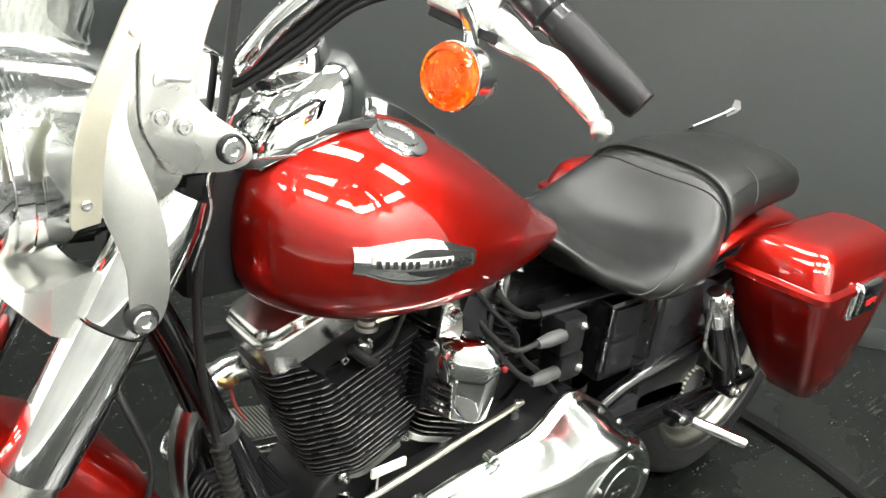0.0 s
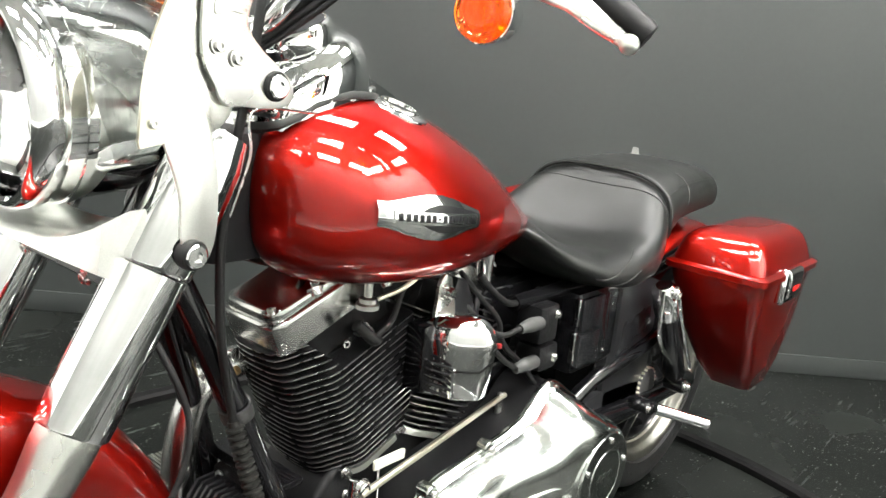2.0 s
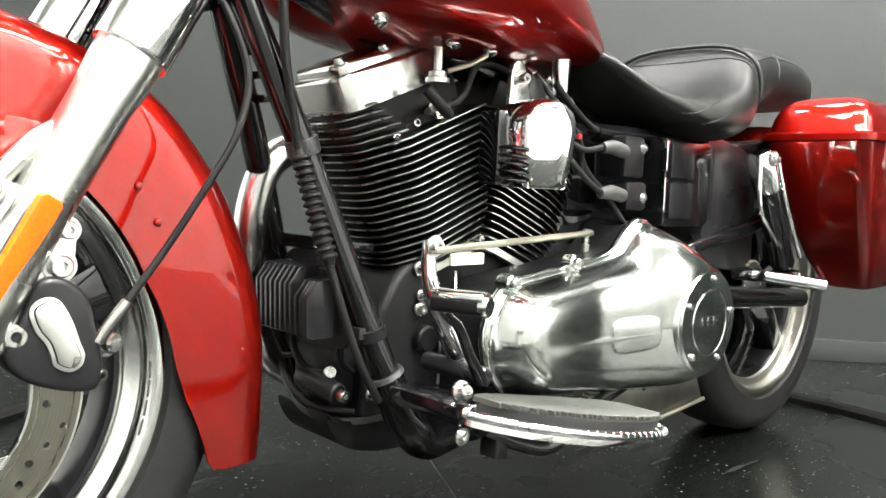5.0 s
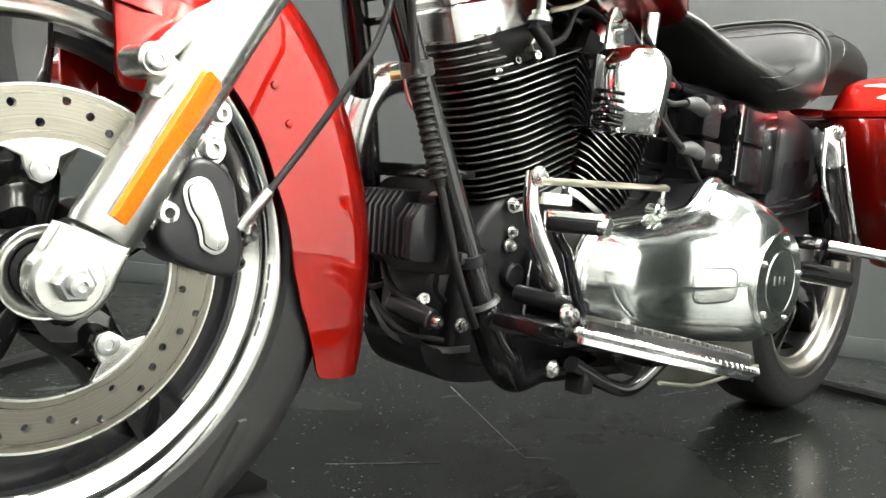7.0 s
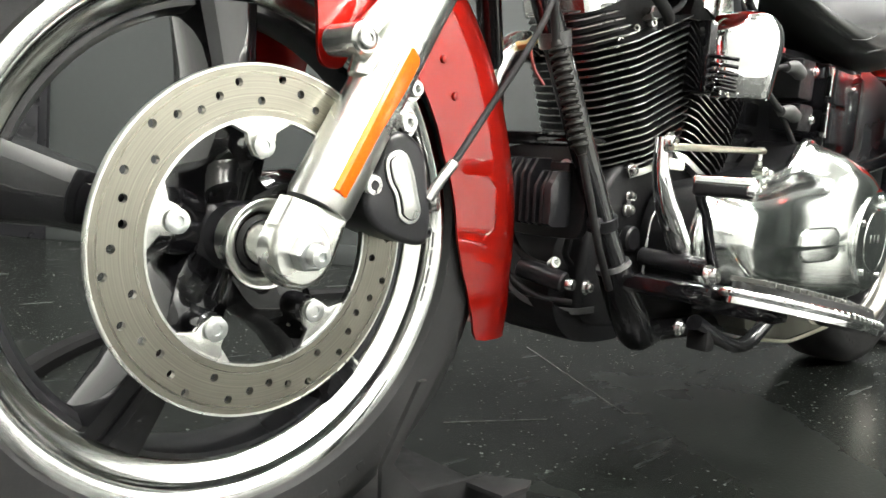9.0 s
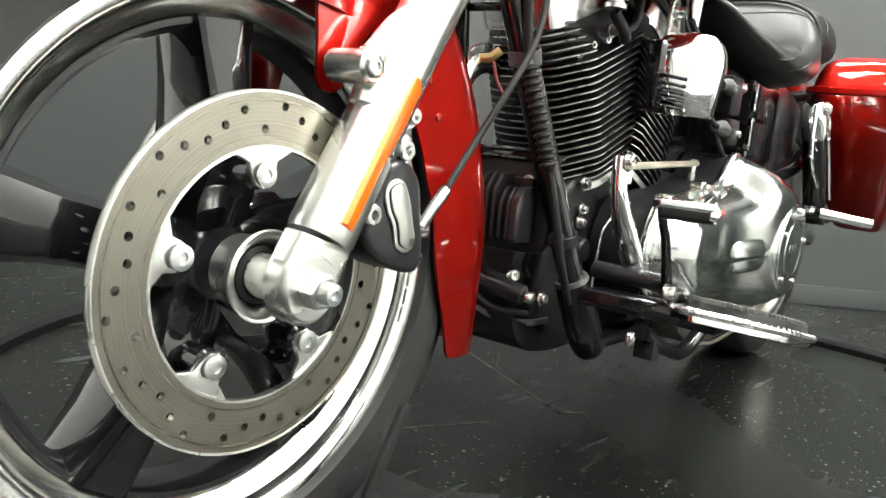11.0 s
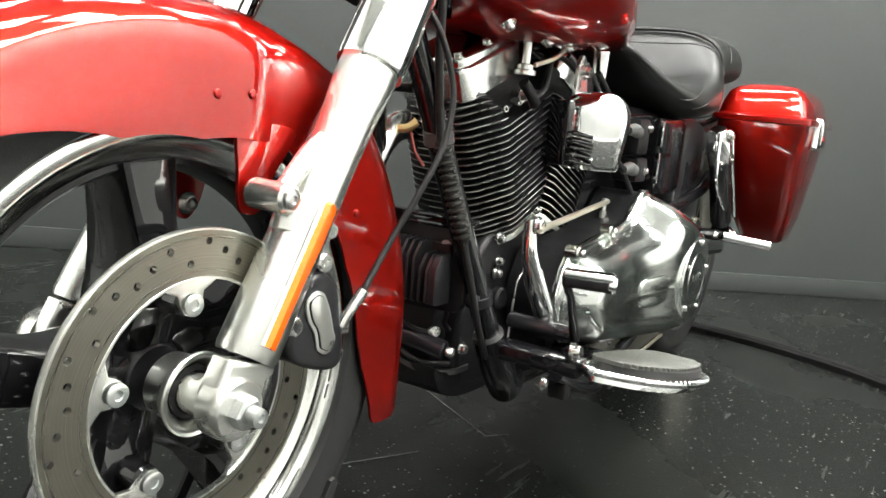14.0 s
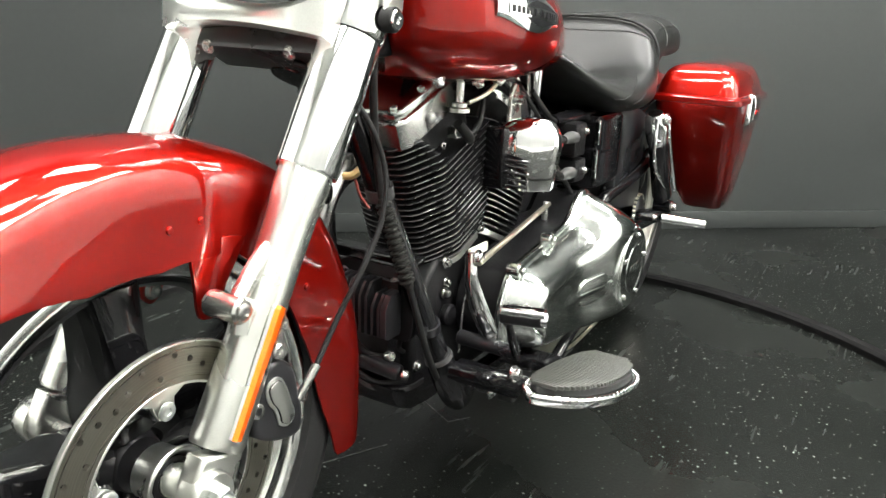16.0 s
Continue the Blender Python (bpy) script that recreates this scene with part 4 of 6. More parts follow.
def pad_point(table, x, deg, out=0.0):
    """A place on the cushion's skin: deg goes from the right flank (0) over the top (90) to the left flank (180)."""
    cols = list(zip(*table))
    w, lo, hi, dish = (float(np.interp(x, cols[0], c)) for c in cols[1:])
    w += out
    hi += out
    mid = lo + (hi - lo) * 0.40
    a = radians(deg)
    c, s = math.cos(a), math.sin(a)
    h = hi - mid if s > 0 else mid - lo
    yy = math.copysign(abs(c) ** PAD, c) * w
    zz = mid + math.copysign(abs(s) ** (PAD * 1.1), s) * h
    if s > 0:
        zz -= dish * max(0.0, 1 - (yy / (w * 0.92)) ** 2) ** 1.3
    return V(x, yy, zz)


def cushion(table, n=44):
    bm = bmesh.new()
    col = [q[0] for q in table]
    loft(bm, [[pad_point(table, x, 360 * k / 56) for k in range(56)] for x in np.interp(np.linspace(0, 1, n), np.linspace(0, 1, len(table)), col)])
    for _ in range(2):
        bmesh.ops.smooth_vert(bm, verts=bm.verts, factor=0.5, use_axis_x=True, use_axis_y=True, use_axis_z=True)
    return bm


seat = part("rider_seat", cushion(SEAT), LEATHER, bike, "black leather two-up seat, smooth with stitched seams", smooth=70)
pillion = part("pillion_pad", cushion(PILLION, 36), LEATHER, seat, "", smooth=70)


def seam(parent, points, r=0.0013):
    bm = bmesh.new()
    tube(bm, points, r, 8, 5)
    part("seam", bm, LEATHER, parent)


# piping between the two pads, the border of the dished part, the flank seams
seam(seat, [pad_point(PILLION, 1.298, d, 0.003) + V(-0.006, 0, 0) for d in range(-20, 205, 12)], 0.0042)
seam(seat, [pad_point(SEAT, 1.272, d, 0.0) for d in range(0, 185, 12)], 0.0012)
for s in (-1, 1):
    m = (lambda d: d) if s < 0 else (lambda d: 180 - d)
    seam(seat, [pad_point(SEAT, x, m(d), 0.0) for x, d in ((1.15, 140), (1.12, 150), (1.09, 160), (1.065, 172), (1.045, 185), (1.03, 200))])
    seam(seat, [pad_point(SEAT, x, m(d), 0.0) for x, d in ((1.13, 172), (1.105, 180), (1.085, 190), (1.07, 203))], 0.0009)
    seam(pillion, [pad_point(PILLION, x, m(d), 0.0) for x, d in ((1.40, 128), (1.398, 140), (1.39, 155), (1.38, 175), (1.37, 200))])
    seam(pillion, [pad_point(PILLION, x, m(150), 0.0) for x in (1.31, 1.36, 1.42, 1.48, 1.55, 1.60)], 0.0011)
# ---- rear fender and saddlebags ----
RAX = V(1.60, 0, 0.305)
bm = bmesh.new()
secs = []
for k in range(31):
    deg = 138 - 112 * k / 30
    a = radians(deg)
    sec = []
    for u, r in ((-1, 0.305), (-1.0, 0.335), (-0.93, 0.352), (-0.7, 0.362), (0, 0.368), (0.7, 0.362), (0.93, 0.352), (1.0, 0.335), (1, 0.305)):
        sec.append(V(RAX.x + math.cos(a) * r * 1.02, u * 0.100, RAX.z + math.sin(a) * r))
    secs.append(sec)
rows = [[bm.verts.new(p) for p in s] for s in secs]
for a, b in zip(rows, rows[1:]):
    for k in range(len(a) - 1):
        bm.faces.new((a[k], a[k + 1], b[k + 1], b[k]))
bmesh.ops.recalc_face_normals(bm, faces=bm.faces)
bmesh.ops.solidify(bm, geom=bm.faces[:], thickness=0.003)
part("rear_fender", bm, RED, bike, "candy red rear fender", smooth=60)
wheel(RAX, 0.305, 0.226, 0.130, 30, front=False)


def bag(side):
    """A hard pannier: tapered body, a lipped lid and the latch on its outer face."""
    def q(x, y, z):
        return V(x, side * y, z)
    def sec(z, x0, x1, y0, y1, r=0.03):
        pts = []
        x1, y1 = x1 - 0.032, y1 + 0.003
        big = min(2.6 * r, 0.45 * (y1 - y0))
        for cx, cy, a0, rr in ((x1 - big, y1 - big, 0, big), (x0 + r, y1 - r, 90, r), (x0 + r, y0 + r, 180, r), (x1 - r, y0 + r, 270, r)):
            for j in range(6):
                a = radians(a0 + 18 * j)
                pts.append(q(cx + math.cos(a) * rr, cy + math.sin(a) * rr, z))
        return pts
    bm = bmesh.new()
    loft(bm, [sec(0.342, 1.545, 1.690, 0.205, 0.276, 0.018), sec(0.348, 1.528, 1.706, 0.195, 0.286, 0.022), sec(0.40, 1.482, 1.728, 0.178, 0.300, 0.024), sec(0.50, 1.408, 1.736, 0.158, 0.316, 0.024), sec(0.60, 1.360, 1.738, 0.145, 0.327, 0.024), sec(0.618, 1.355, 1.738, 0.145, 0.328, 0.024)])
    body = part("saddlebag", bm, RED, bike, "hard candy red saddlebag", smooth=50)
    bm = bmesh.new()
    loft(bm, [sec(0.616, 1.344, 1.745, 0.139, 0.334, 0.022), sec(0.618, 1.340, 1.748, 0.136, 0.338, 0.022), sec(0.629, 1.340, 1.748, 0.136, 0.338, 0.022), sec(0.632, 1.346, 1.743, 0.141, 0.333, 0.022),
              sec(0.634, 1.352, 1.737, 0.146, 0.326, 0.024), sec(0.660, 1.358, 1.732, 0.150, 0.321), sec(0.680, 1.368, 1.722, 0.158, 0.312), sec(0.692, 1.382, 1.710, 0.170, 0.300), sec(0.699, 1.402, 1.695, 0.186, 0.284), sec(0.702, 1.44, 1.675, 0.208, 0.268, 0.02)])
    part("bag_lid", bm, RED, body, "red bag lid with a lip", smooth=40)
    # latch: chrome surround, dark well, a red inset and the hook over the lid's lip
    bm = bmesh.new()
    box(bm, q(1.512, 0.334, 0.600), (0.112, 0.018, 0.066), 0.007, segs=3)
    latch = part("latch", bm, CHROME, body, "chrome bag latch")
    bm = bmesh.new()
    box(bm, q(1.515, 0.3420, 0.599), (0.098, 0.005, 0.052), 0.002)
    part("latch_well", bm, GLOSSBLACK, latch, "gloss black latch face")
    bm = bmesh.new()
    box(bm, q(1.528, 0.3448, 0.594), (0.040, 0.003, 0.010), 0.001)
    part("latch_badge", bm, REDLENS, latch, "red latch inset")
    bm = bmesh.new()
    tube(bm, [q(1.470, 0.332, 0.634), q(1.470, 0.343, 0.631), q(1.472, 0.346, 0.612), q(1.475, 0.344, 0.580)], 0.0040, 10)
    part("latch_hook", bm, CHROME, latch)
    return body


for s in (-1, 1):
    bag(s)

# ---- engine ----
CRANK = V(0.687, YE, 0.300)
bm = bmesh.new()
out = curve_outline([(0.520, 0.185), (0.500, 0.245), (0.515, 0.330), (0.560, 0.400), (0.640, 0.425), (0.740, 0.415), (0.800, 0.390), (0.860, 0.33), (0.90, 0.26), (0.88, 0.185), (0.70, 0.172)], 5)
slab(bm, out, 0.125, on_left(0, YE + 0.062, 0), 0.012, 3)
crankcase = part("crankcase", bm, CRINKLE, bike, "black wrinkle-finish crankcase", smooth=40)
bm = bmesh.new()
box(bm, (0.93, 0.02, 0.33), (0.30, 0.16, 0.20), 0.02)
part("gearbox", bm, CRINKLE, crankcase)
for x, y, z, r in ((0.582, -0.056, 0.399, 0.007), (0.588, -0.054, 0.363, 0.006), (0.587, -0.054, 0.345, 0.007), (0.683, -0.060, 0.437, 0.006), (0.778, -0.056, 0.389, 0.006), (0.512, -0.050, 0.24, 0.007)):
    bolt(crankcase, (x, y, z), (0, -1, 0), r, 0.010, "case_bolt")
bm = bmesh.new()
rod(bm, (0.595, -0.05, 0.305), (0.595, -0.066, 0.305), 0.018)
part("timing_plug", bm, CRINKLE, crankcase)

FINEDGE = mat("machined_fin_edge", (0.40, 0.40, 0.39), 0.28, 1.0, stain=0.3, stain_scale=40, grain=0.1)
FINMATS = (CRINKLE, FINEDGE)


def fin_outline(front, reach=0.12):
    """A cooling fin seen along the cylinder: a blunt nose, slanted cheeks, flat flanks, cut off at reach towards its twin."""
    half = [(-0.097, 0.010), (-0.096, 0.030), (-0.092, 0.046), (-0.084, 0.056), (-0.046, 0.0815), (-0.038, 0.0845), (-0.030, 0.0860)]
    if not front:
        half = [(-0.140, 0.012), (-0.137, 0.034), (-0.126, 0.052), (-0.108, 0.068), (-0.080, 0.080), (-0.050, 0.0860)]
    soft = 0.006 if front else 0.022
    half += [(reach - soft, 0.0860), (reach - soft * 0.35, 0.0860 - soft * 0.3), (reach, 0.0860 - soft), (reach, 0.030)]
    return [(x, -y) for x, y in half] + [(x, y) for x, y in half[::-1]]


def fin(bm, outline, thick):
    t = bmesh.new()
    b = 0.0006
    def lay(scale, z):
        return [t.verts.new((x * scale, y * scale, z)) for x, y in outline]
    a0, a1, a2, a3 = lay(0.99, -thick / 2), lay(1, -thick / 2 + b), lay(1, thick / 2 - b), lay(0.99, thick / 2)
    t.faces.new(a0), t.faces.new(a3)
    for p, q in ((a0, a1), (a1, a2), (a2, a3)):
        bridge(t, p, q)
    for f in t.faces:
        if len(f.verts) == 4 and all(abs(v.co.z) < thick / 2 - 0.5 * b for v in f.verts):
            f.material_index = 1
    return merge(bm, t)


def cylinder(lean, front):
    """One cylinder: barrel, fins with bright edges, head and rocker cover. lean: degrees to the front (minus: to the rear)."""
    m = Matrix.Translation(CRANK) @ Matrix.Rotation(radians(-lean), 4, "Y")
    flip = m @ Matrix.Diagonal((1 if front else -1, 1, 1, 1))
    bm = bmesh.new()
    lathe(bm, m @ V(0, 0, 0.10), m.to_3x3() @ V(0, 0, 1), [(0, 0.058), (0.21, 0.058)], 32)
    body = part("cylinder", bm, CRINKLE, bike, "black cylinder with bright machined fin edges")
    for k in range(17):
        h = 0.136 + 0.0103 * k
        shrink = 1.0 if k > 2 else 0.93 + 0.025 * k
        reach = min(0.414 * h + (0.004 if front else -0.010), 0.116)         # cut back where the two cylinders would meet
        bm = bmesh.new()
        fin(bm, [(min(x * shrink, reach), y * shrink) for x, y in fin_outline(front, reach)], 0.0030)
        bmesh.ops.transform(bm, matrix=flip @ Matrix.Translation((0, 0, h)), verts=bm.verts)
        part("fin", bm, FINMATS, body, "", smooth=30)
    # bright base gasket under the fins
    bm = bmesh.new()
    slab(bm, [(x * 0.86, y * 0.90) for x, y in fin_outline(front, 0.046)], 0.010, flip @ Matrix.Translation((0, 0, 0.118)), 0.001)
    part("base_gasket", bm, SATIN, body, "bright machined cylinder base")
    # head, narrower than the fins, with short fins left at the nose
    bm = bmesh.new()
    t = bmesh.new()
    slab(t, [(x * 0.93, y * 0.62) for x, y in fin_outline(front, 0.105)], 0.056, Matrix.Translation((0, 0, 0.302)), 0.004)
    bmesh.ops.transform(t, matrix=flip, verts=t.verts)
    merge(bm, t)
    part("cylinder_head", bm, FINMATS, body, "", smooth=30)
    for k in range(5):
        bm = bmesh.new()
        stop = -0.030 - 0.006 * k
        fin(bm, [(min(x, stop), y * (0.98 - 0.04 * k)) for x, y in fin_outline(front)[:7]] + [(stop, 0.0)] + [(min(x, stop), y * (0.98 - 0.04 * k)) for x, y in fin_outline(front)[-7:]], 0.0030)
        bmesh.ops.transform(bm, matrix=flip @ Matrix.Translation((0, 0, 0.3115 + 0.0103 * k)), verts=bm.verts)
        part("head_fin", bm, FINMATS, body, "", smooth=30)
    # rocker cover: lower box and upper cover
    bm = bmesh.new()
    t = bmesh.new()
    rr = [(-0.090, -0.030), (-0.086, -0.048), (-0.072, -0.058), (0.062, -0.058), (0.075, -0.048), (0.075, 0.060), (-0.076, 0.060), (-0.090, 0.045)]
    slab(t, rr, 0.046, Matrix.Translation((0, 0, 0.350)), 0.007, 3)
    slab(t, [(x * 0.92, y * 0.90) for x, y in rr], 0.018, Matrix.Translation((0, 0, 0.392)), 0.008, 3)
    bmesh.ops.transform(t, matrix=flip, verts=t.verts)
    merge(bm, t)
    cover = part("rocker_cover", bm, COVER, body, "silver rocker cover", smooth=40)
    for x, y in ((-0.074, -0.042), (-0.005, -0.046), (0.060, -0.044)):
        p = flip @ V(x, y, 0.408)
        bolt(cover, p, m.to_3x3() @ V(0, 0, 1), 0.006, 0.007, "cover_bolt")
    # plug and its boot
    p = flip @ V(0.03, -0.070, 0.322)
    bm = bmesh.new()
    lathe(bm, p, (-0.1, -1, 0.1), [(-0.01, 0.010), (0.006, 0.010), (0.006, 0.0075), (0.018, 0.0075)], 6)
    part("spark_plug", bm, ZINC, body, "plated spark plug")
    return body


front_cyl = cylinder(22.5, True)
rear_cyl = cylinder(-22.5, False)

# horn with its chrome waterfall cover between the cylinders
def horn_section(z, grow=1.0, dy=0.0):
    base = [(0.676, -0.086), (0.678, -0.105), (0.685, -0.143), (0.690, -0.150), (0.714, -0.174), (0.719, -0.178), (0.726, -0.180), (0.742, -0.179), (0.748, -0.174), (0.753, -0.158), (0.755, -0.086)]
    cx, cy = 0.716, -0.135
    return [V(cx + (x - cx) * grow, cy + (y - cy) * grow + dy, z) for x, y in base]


bm = bmesh.new()
loft(bm, [horn_section(0.509, 0.72), horn_section(0.512, 0.77), horn_section(0.560, 0.90), horn_section(0.585, 0.96), horn_section(0.600, 0.93), horn_section(0.612, 0.84), horn_section(0.621, 0.68), horn_section(0.626, 0.50), horn_section(0.628, 0.3)])
horn = part("horn_cover", bm, CHROME, bike, "chrome waterfall horn cover", smooth=34)
bm = bmesh.new()
box(bm, (0.690, -0.090, 0.562), (0.050, 0.036, 0.100), 0.006)
part("horn_body", bm, GLOSSBLACK, horn, "black horn behind the cover")
# folds low on the cover's front panel
for k in range(5):
    bm = bmesh.new()
    z = 0.519 + 0.0105 * k
    tube(bm, [(0.671, -0.095, z + 0.003), (0.672, -0.112, z + 0.002), (0.678, -0.128, z), (0.686, -0.142, z - 0.002)], 0.0026, 8, 4)
    part("horn_rib", bm, GLOSSBLACK, horn)
# hanger plate with its nut, the black bracket behind and the lead
bm = bmesh.new()
slab(bm, curve_outline([(0.692, 0.612), (0.690, 0.640), (0.693, 0.668), (0.703, 0.680), (0.716, 0.676), (0.724, 0.655), (0.732, 0.622), (0.728, 0.610)], 4), 0.006, on_left(0, -0.098, 0), 0.0015)
part("horn_bracket", bm, SATIN, horn, "pale steel horn hanger")
bm = bmesh.new()
slab(bm, [(0.722, 0.600), (0.745, 0.668), (0.765, 0.662), (0.792, 0.615), (0.790, 0.590), (0.760, 0.585)], 0.014, on_left(0, -0.080, 0), 0.003)
rod(bm, (0.795, -0.092, 0.600), (0.798, -0.092, 0.640), 0.006)
part("horn_stay", bm, SATINBLACK, horn, "black horn stay")
bolt(horn, (0.707, -0.104, 0.656), (0, -1, 0), 0.0080, 0.014, "horn_nut")
bm = bmesh.new()
box(bm, (0.762, -0.166, 0.582), (0.007, 0.007, 0.007), 0.0015)
part("lead_plug", bm, REDWIRE, horn, "small red horn lead plug")
bm = bmesh.new()
rod(bm, (0.820, -0.085, 0.646), (0.818, -0.085, 0.700), 0.011, 0.014)
part("petcock", bm, CHROME, bike, "chrome fuel fitting under the tank")

# breather and small fittings between the tank and the front cylinder
bm = bmesh.new()
lathe(bm, (0.595, -0.062, 0.640), (0, 0, 1), [(0, 0.016), (0.006, 0.016), (0.008, 0.012), (0.014, 0.012), (0.016, 0.006), (0.060, 0.006)], 20)
part("breather_fitting", bm, SATIN, bike, "bright breather fitting under the tank")
for x, z in ((0.470, 0.697), (0.588, 0.690), (0.655, 0.690)):
    bolt(bike, (x, -0.096, z), (0, -0.6, -1), 0.007, 0.010, "seam_bolt")
for x, y, z in ((0.578, -0.037, 0.587), (0.615, -0.039, 0.600), (0.545, -0.036, 0.566)):
    bolt(front_cyl, (x, y, z), (-0.2, -1, 0.1), 0.0062, 0.012, "head_bolt")
bm = bmesh.new()
tube(bm, [(0.60, -0.075, 0.655), (0.632, -0.088, 0.668), (0.66, -0.095, 0.686)], 0.0035, 8)
part("breather_hose", bm, BRUSHED, bike)


# primary cover
def primary():
    out = curve_outline([(0.612, 0.310), (0.622, 0.352), (0.652, 0.385), (0.720, 0.398), (0.800, 0.408), (0.880, 0.424), (0.930, 0.464), (0.968, 0.470), (1.018, 0.440), (1.070, 0.402), (1.100, 0.355), (1.102, 0.295), (1.070, 0.236), (1.000, 0.203), (0.90, 0.204), (0.78, 0.212), (0.68, 0.228), (0.630, 0.262)], 6)
    n = len(out)
    def inset(dist):
        """The outline drawn in by that much, square to its own run."""
        pts = []
        for k in range(n):
            (xa, za), (xb, zb) = out[k - 3], out[(k + 3) % n]
            e = math.hypot(xb - xa, zb - za)
            x, z = out[k]
            pts.append((x + (zb - za) / e * dist, z - (xb - xa) / e * dist))
        return pts
    def ease(a, b, x):
        t = min(1.0, max(0.0, (x - a) / (b - a)))
        return t * t * (3 - 2 * t)
    def rise(x, z):
        """How far the case stands proud of its flange: low over the chain run, high over the clutch."""
        front = 0.052 + 0.004 * ease(0.60, 0.68, x) - 0.004 * ease(0.72, 0.80, x)
        return (front + (0.093 - front) * ease(0.76, 0.985, x)) * (1 - 0.42 * ease(0.405, 0.468, z))
    bm = bmesh.new()
    edge = [[V(x, y, z) for x, z in inset(dist)] for dist, y in ((0.002, -0.136), (0.0, -0.137), (0.0, -0.145), (0.0015, -0.148), (0.005, -0.1495))]
    base = inset(0.007)
    rings = list(edge)
    for f in (0.0, 0.02, 0.06, 0.11, 0.17, 0.24, 0.32, 0.42, 0.55, 0.70, 0.85, 0.96):
        row = []
        for x, z in base:
            mx = min(max(x, 0.672), 1.003)          # towards a line from the sprocket to the clutch
            mz = 0.302 + 0.018 * ease(0.70, 1.0, mx)
            px, pz = x + (mx - x) * f, z + (mz - z) * f
            d = math.hypot(mx - x, mz - z) * f
            shape = 0.10 + 0.90 * (1 - math.exp(-(d / 0.0135) ** 1.6)) if f else 0.0
            row.append(V(px, -0.1500 - rise(px, pz) * shape, pz))
        rings.append(row)
    loft(bm, rings)
    bmesh.ops.remove_doubles(bm, verts=bm.verts, dist=0.0004)
    inside = [v for v in bm.verts if v.co.y < -0.158]
    for _ in range(3):
        bmesh.ops.smooth_vert(bm, verts=inside, factor=0.5, use_axis_x=False, use_axis_y=True, use_axis_z=False)
    body = part("primary_cover", bm, CAST, bike, "polished aluminium primary drive cover", smooth=75)
    bm = bmesh.new()
    loft(bm, [[V(x, y, z) for x, z in inset(0.006)] for y in (-0.060, -0.1358)])
    part("inner_housing", bm, CRINKLE, body, "black inner primary housing", smooth=40)
    # round clutch housing with the derby cover
    bm = bmesh.new()
    lathe(bm, (1.003, -0.200, 0.320), (0, -1, 0), [(0, 0.096), (0.014, 0.094), (0.026, 0.090), (0.034, 0.0855), (0.039, 0.082), (0.0405, 0.078)], 64)
    part("clutch_housing", bm, CAST, body)
    bm = bmesh.new()
    lathe(bm, (1.003, -0.2375, 0.320), (0, -1, 0), [(0, 0.079), (0.004, 0.079), (0.0065, 0.0765), (0.0075, 0.052), (0.0068, 0.0505), (0.0068, 0.0490), (0.0082, 0.0475), (0.0085, 0.0)], 64, False)
    part("derby_cover", bm, CAST, body, "round polished derby cover", smooth=25)
    for k in range(5):
        a = radians(84 + 72 * k)
        bolt(body, (1.003 + 0.066 * math.cos(a), -0.2440, 0.320 + 0.066 * math.sin(a)), (0, -1, 0), 0.0055, 0.004, "derby_screw", washer=False)
    for k in range(3):
        bm = bmesh.new()
        box(bm, (0.984 + 0.017 * k, -0.2460, 0.322), (0.011, 0.0016, 0.014), 0.0006)
        part("derby_bar", bm, CAST, body)
    # the flat inspection panel
    bm = bmesh.new()
    oval = [(0.047 * math.copysign(abs(math.cos(t)) ** 0.45, math.cos(t)), 0.026 * math.copysign(abs(math.sin(t)) ** 0.55, math.sin(t))) for t in np.linspace(0, 2 * math.pi, 40, endpoint=False)]
    slab(bm, oval, 0.010, Matrix.Translation((0.853, -0.2105, 0.312)) @ Matrix.Rotation(radians(-13), 4, "Z") @ LEFT @ Matrix.Rotation(radians(4), 4, "Z"), 0.004, 3)
    part("inspection_cover", bm, CAST, body, "flat raised inspection panel", smooth=50)
    # lugs with screws along the upper edge
    for x, y, z in ((0.652, -0.166, 0.386), (0.786, -0.162, 0.408), (0.913, -0.162, 0.424)):
        bm = bmesh.new()
        rod(bm, (x, -0.136, z), (x, y + 0.006, z), 0.012)
        part("screw_lug", bm, CAST, body)
        bolt(body, (x, y + 0.006, z), (0, -1, 0), 0.0075, 0.007, "cover_screw", washer=False)
    for x, z in ((0.80, 0.222), (0.95, 0.214), (1.085, 0.27), (1.07, 0.39)):
        bolt(body, (x, -0.168, z), (0, -1, 0), 0.0065, 0.006, "cover_screw", washer=False)
    return body


primary()

PANELGREY = mat("black_plastic_panel", (0.008, 0.008, 0.009), 0.22, stain=0.1, grain=0.05, spec=0.3)
# electrics behind the engine: coil pack, battery box
bm = bmesh.new()
box(bm, (0.955, -0.105, 0.565), (0.055, 0.05, 0.065), 0.008)
box(bm, (0.965, -0.105, 0.505), (0.055, 0.05, 0.045), 0.008)
coil = part("ignition_coil", bm, CRINKLE, bike, "black ignition coil pack")
for x, z in ((0.974, 0.580), (0.980, 0.503)):
    bolt(coil, (x, -0.130, z), (0, -1, 0), 0.006, 0.006, "coil_screw")
for z0 in (0.572, 0.505):
    bm = bmesh.new()
    tube(bm, [(0.930, -0.125, z0), (0.895, -0.130, z0 + 0.004), (0.870, -0.128, z0 + 0.002)], 0.011, 12, 5, [1.0, 1.05, 0.7])
    part("lead_boot", bm, GREYRUBBER, coil, "grey rubber plug lead boot")
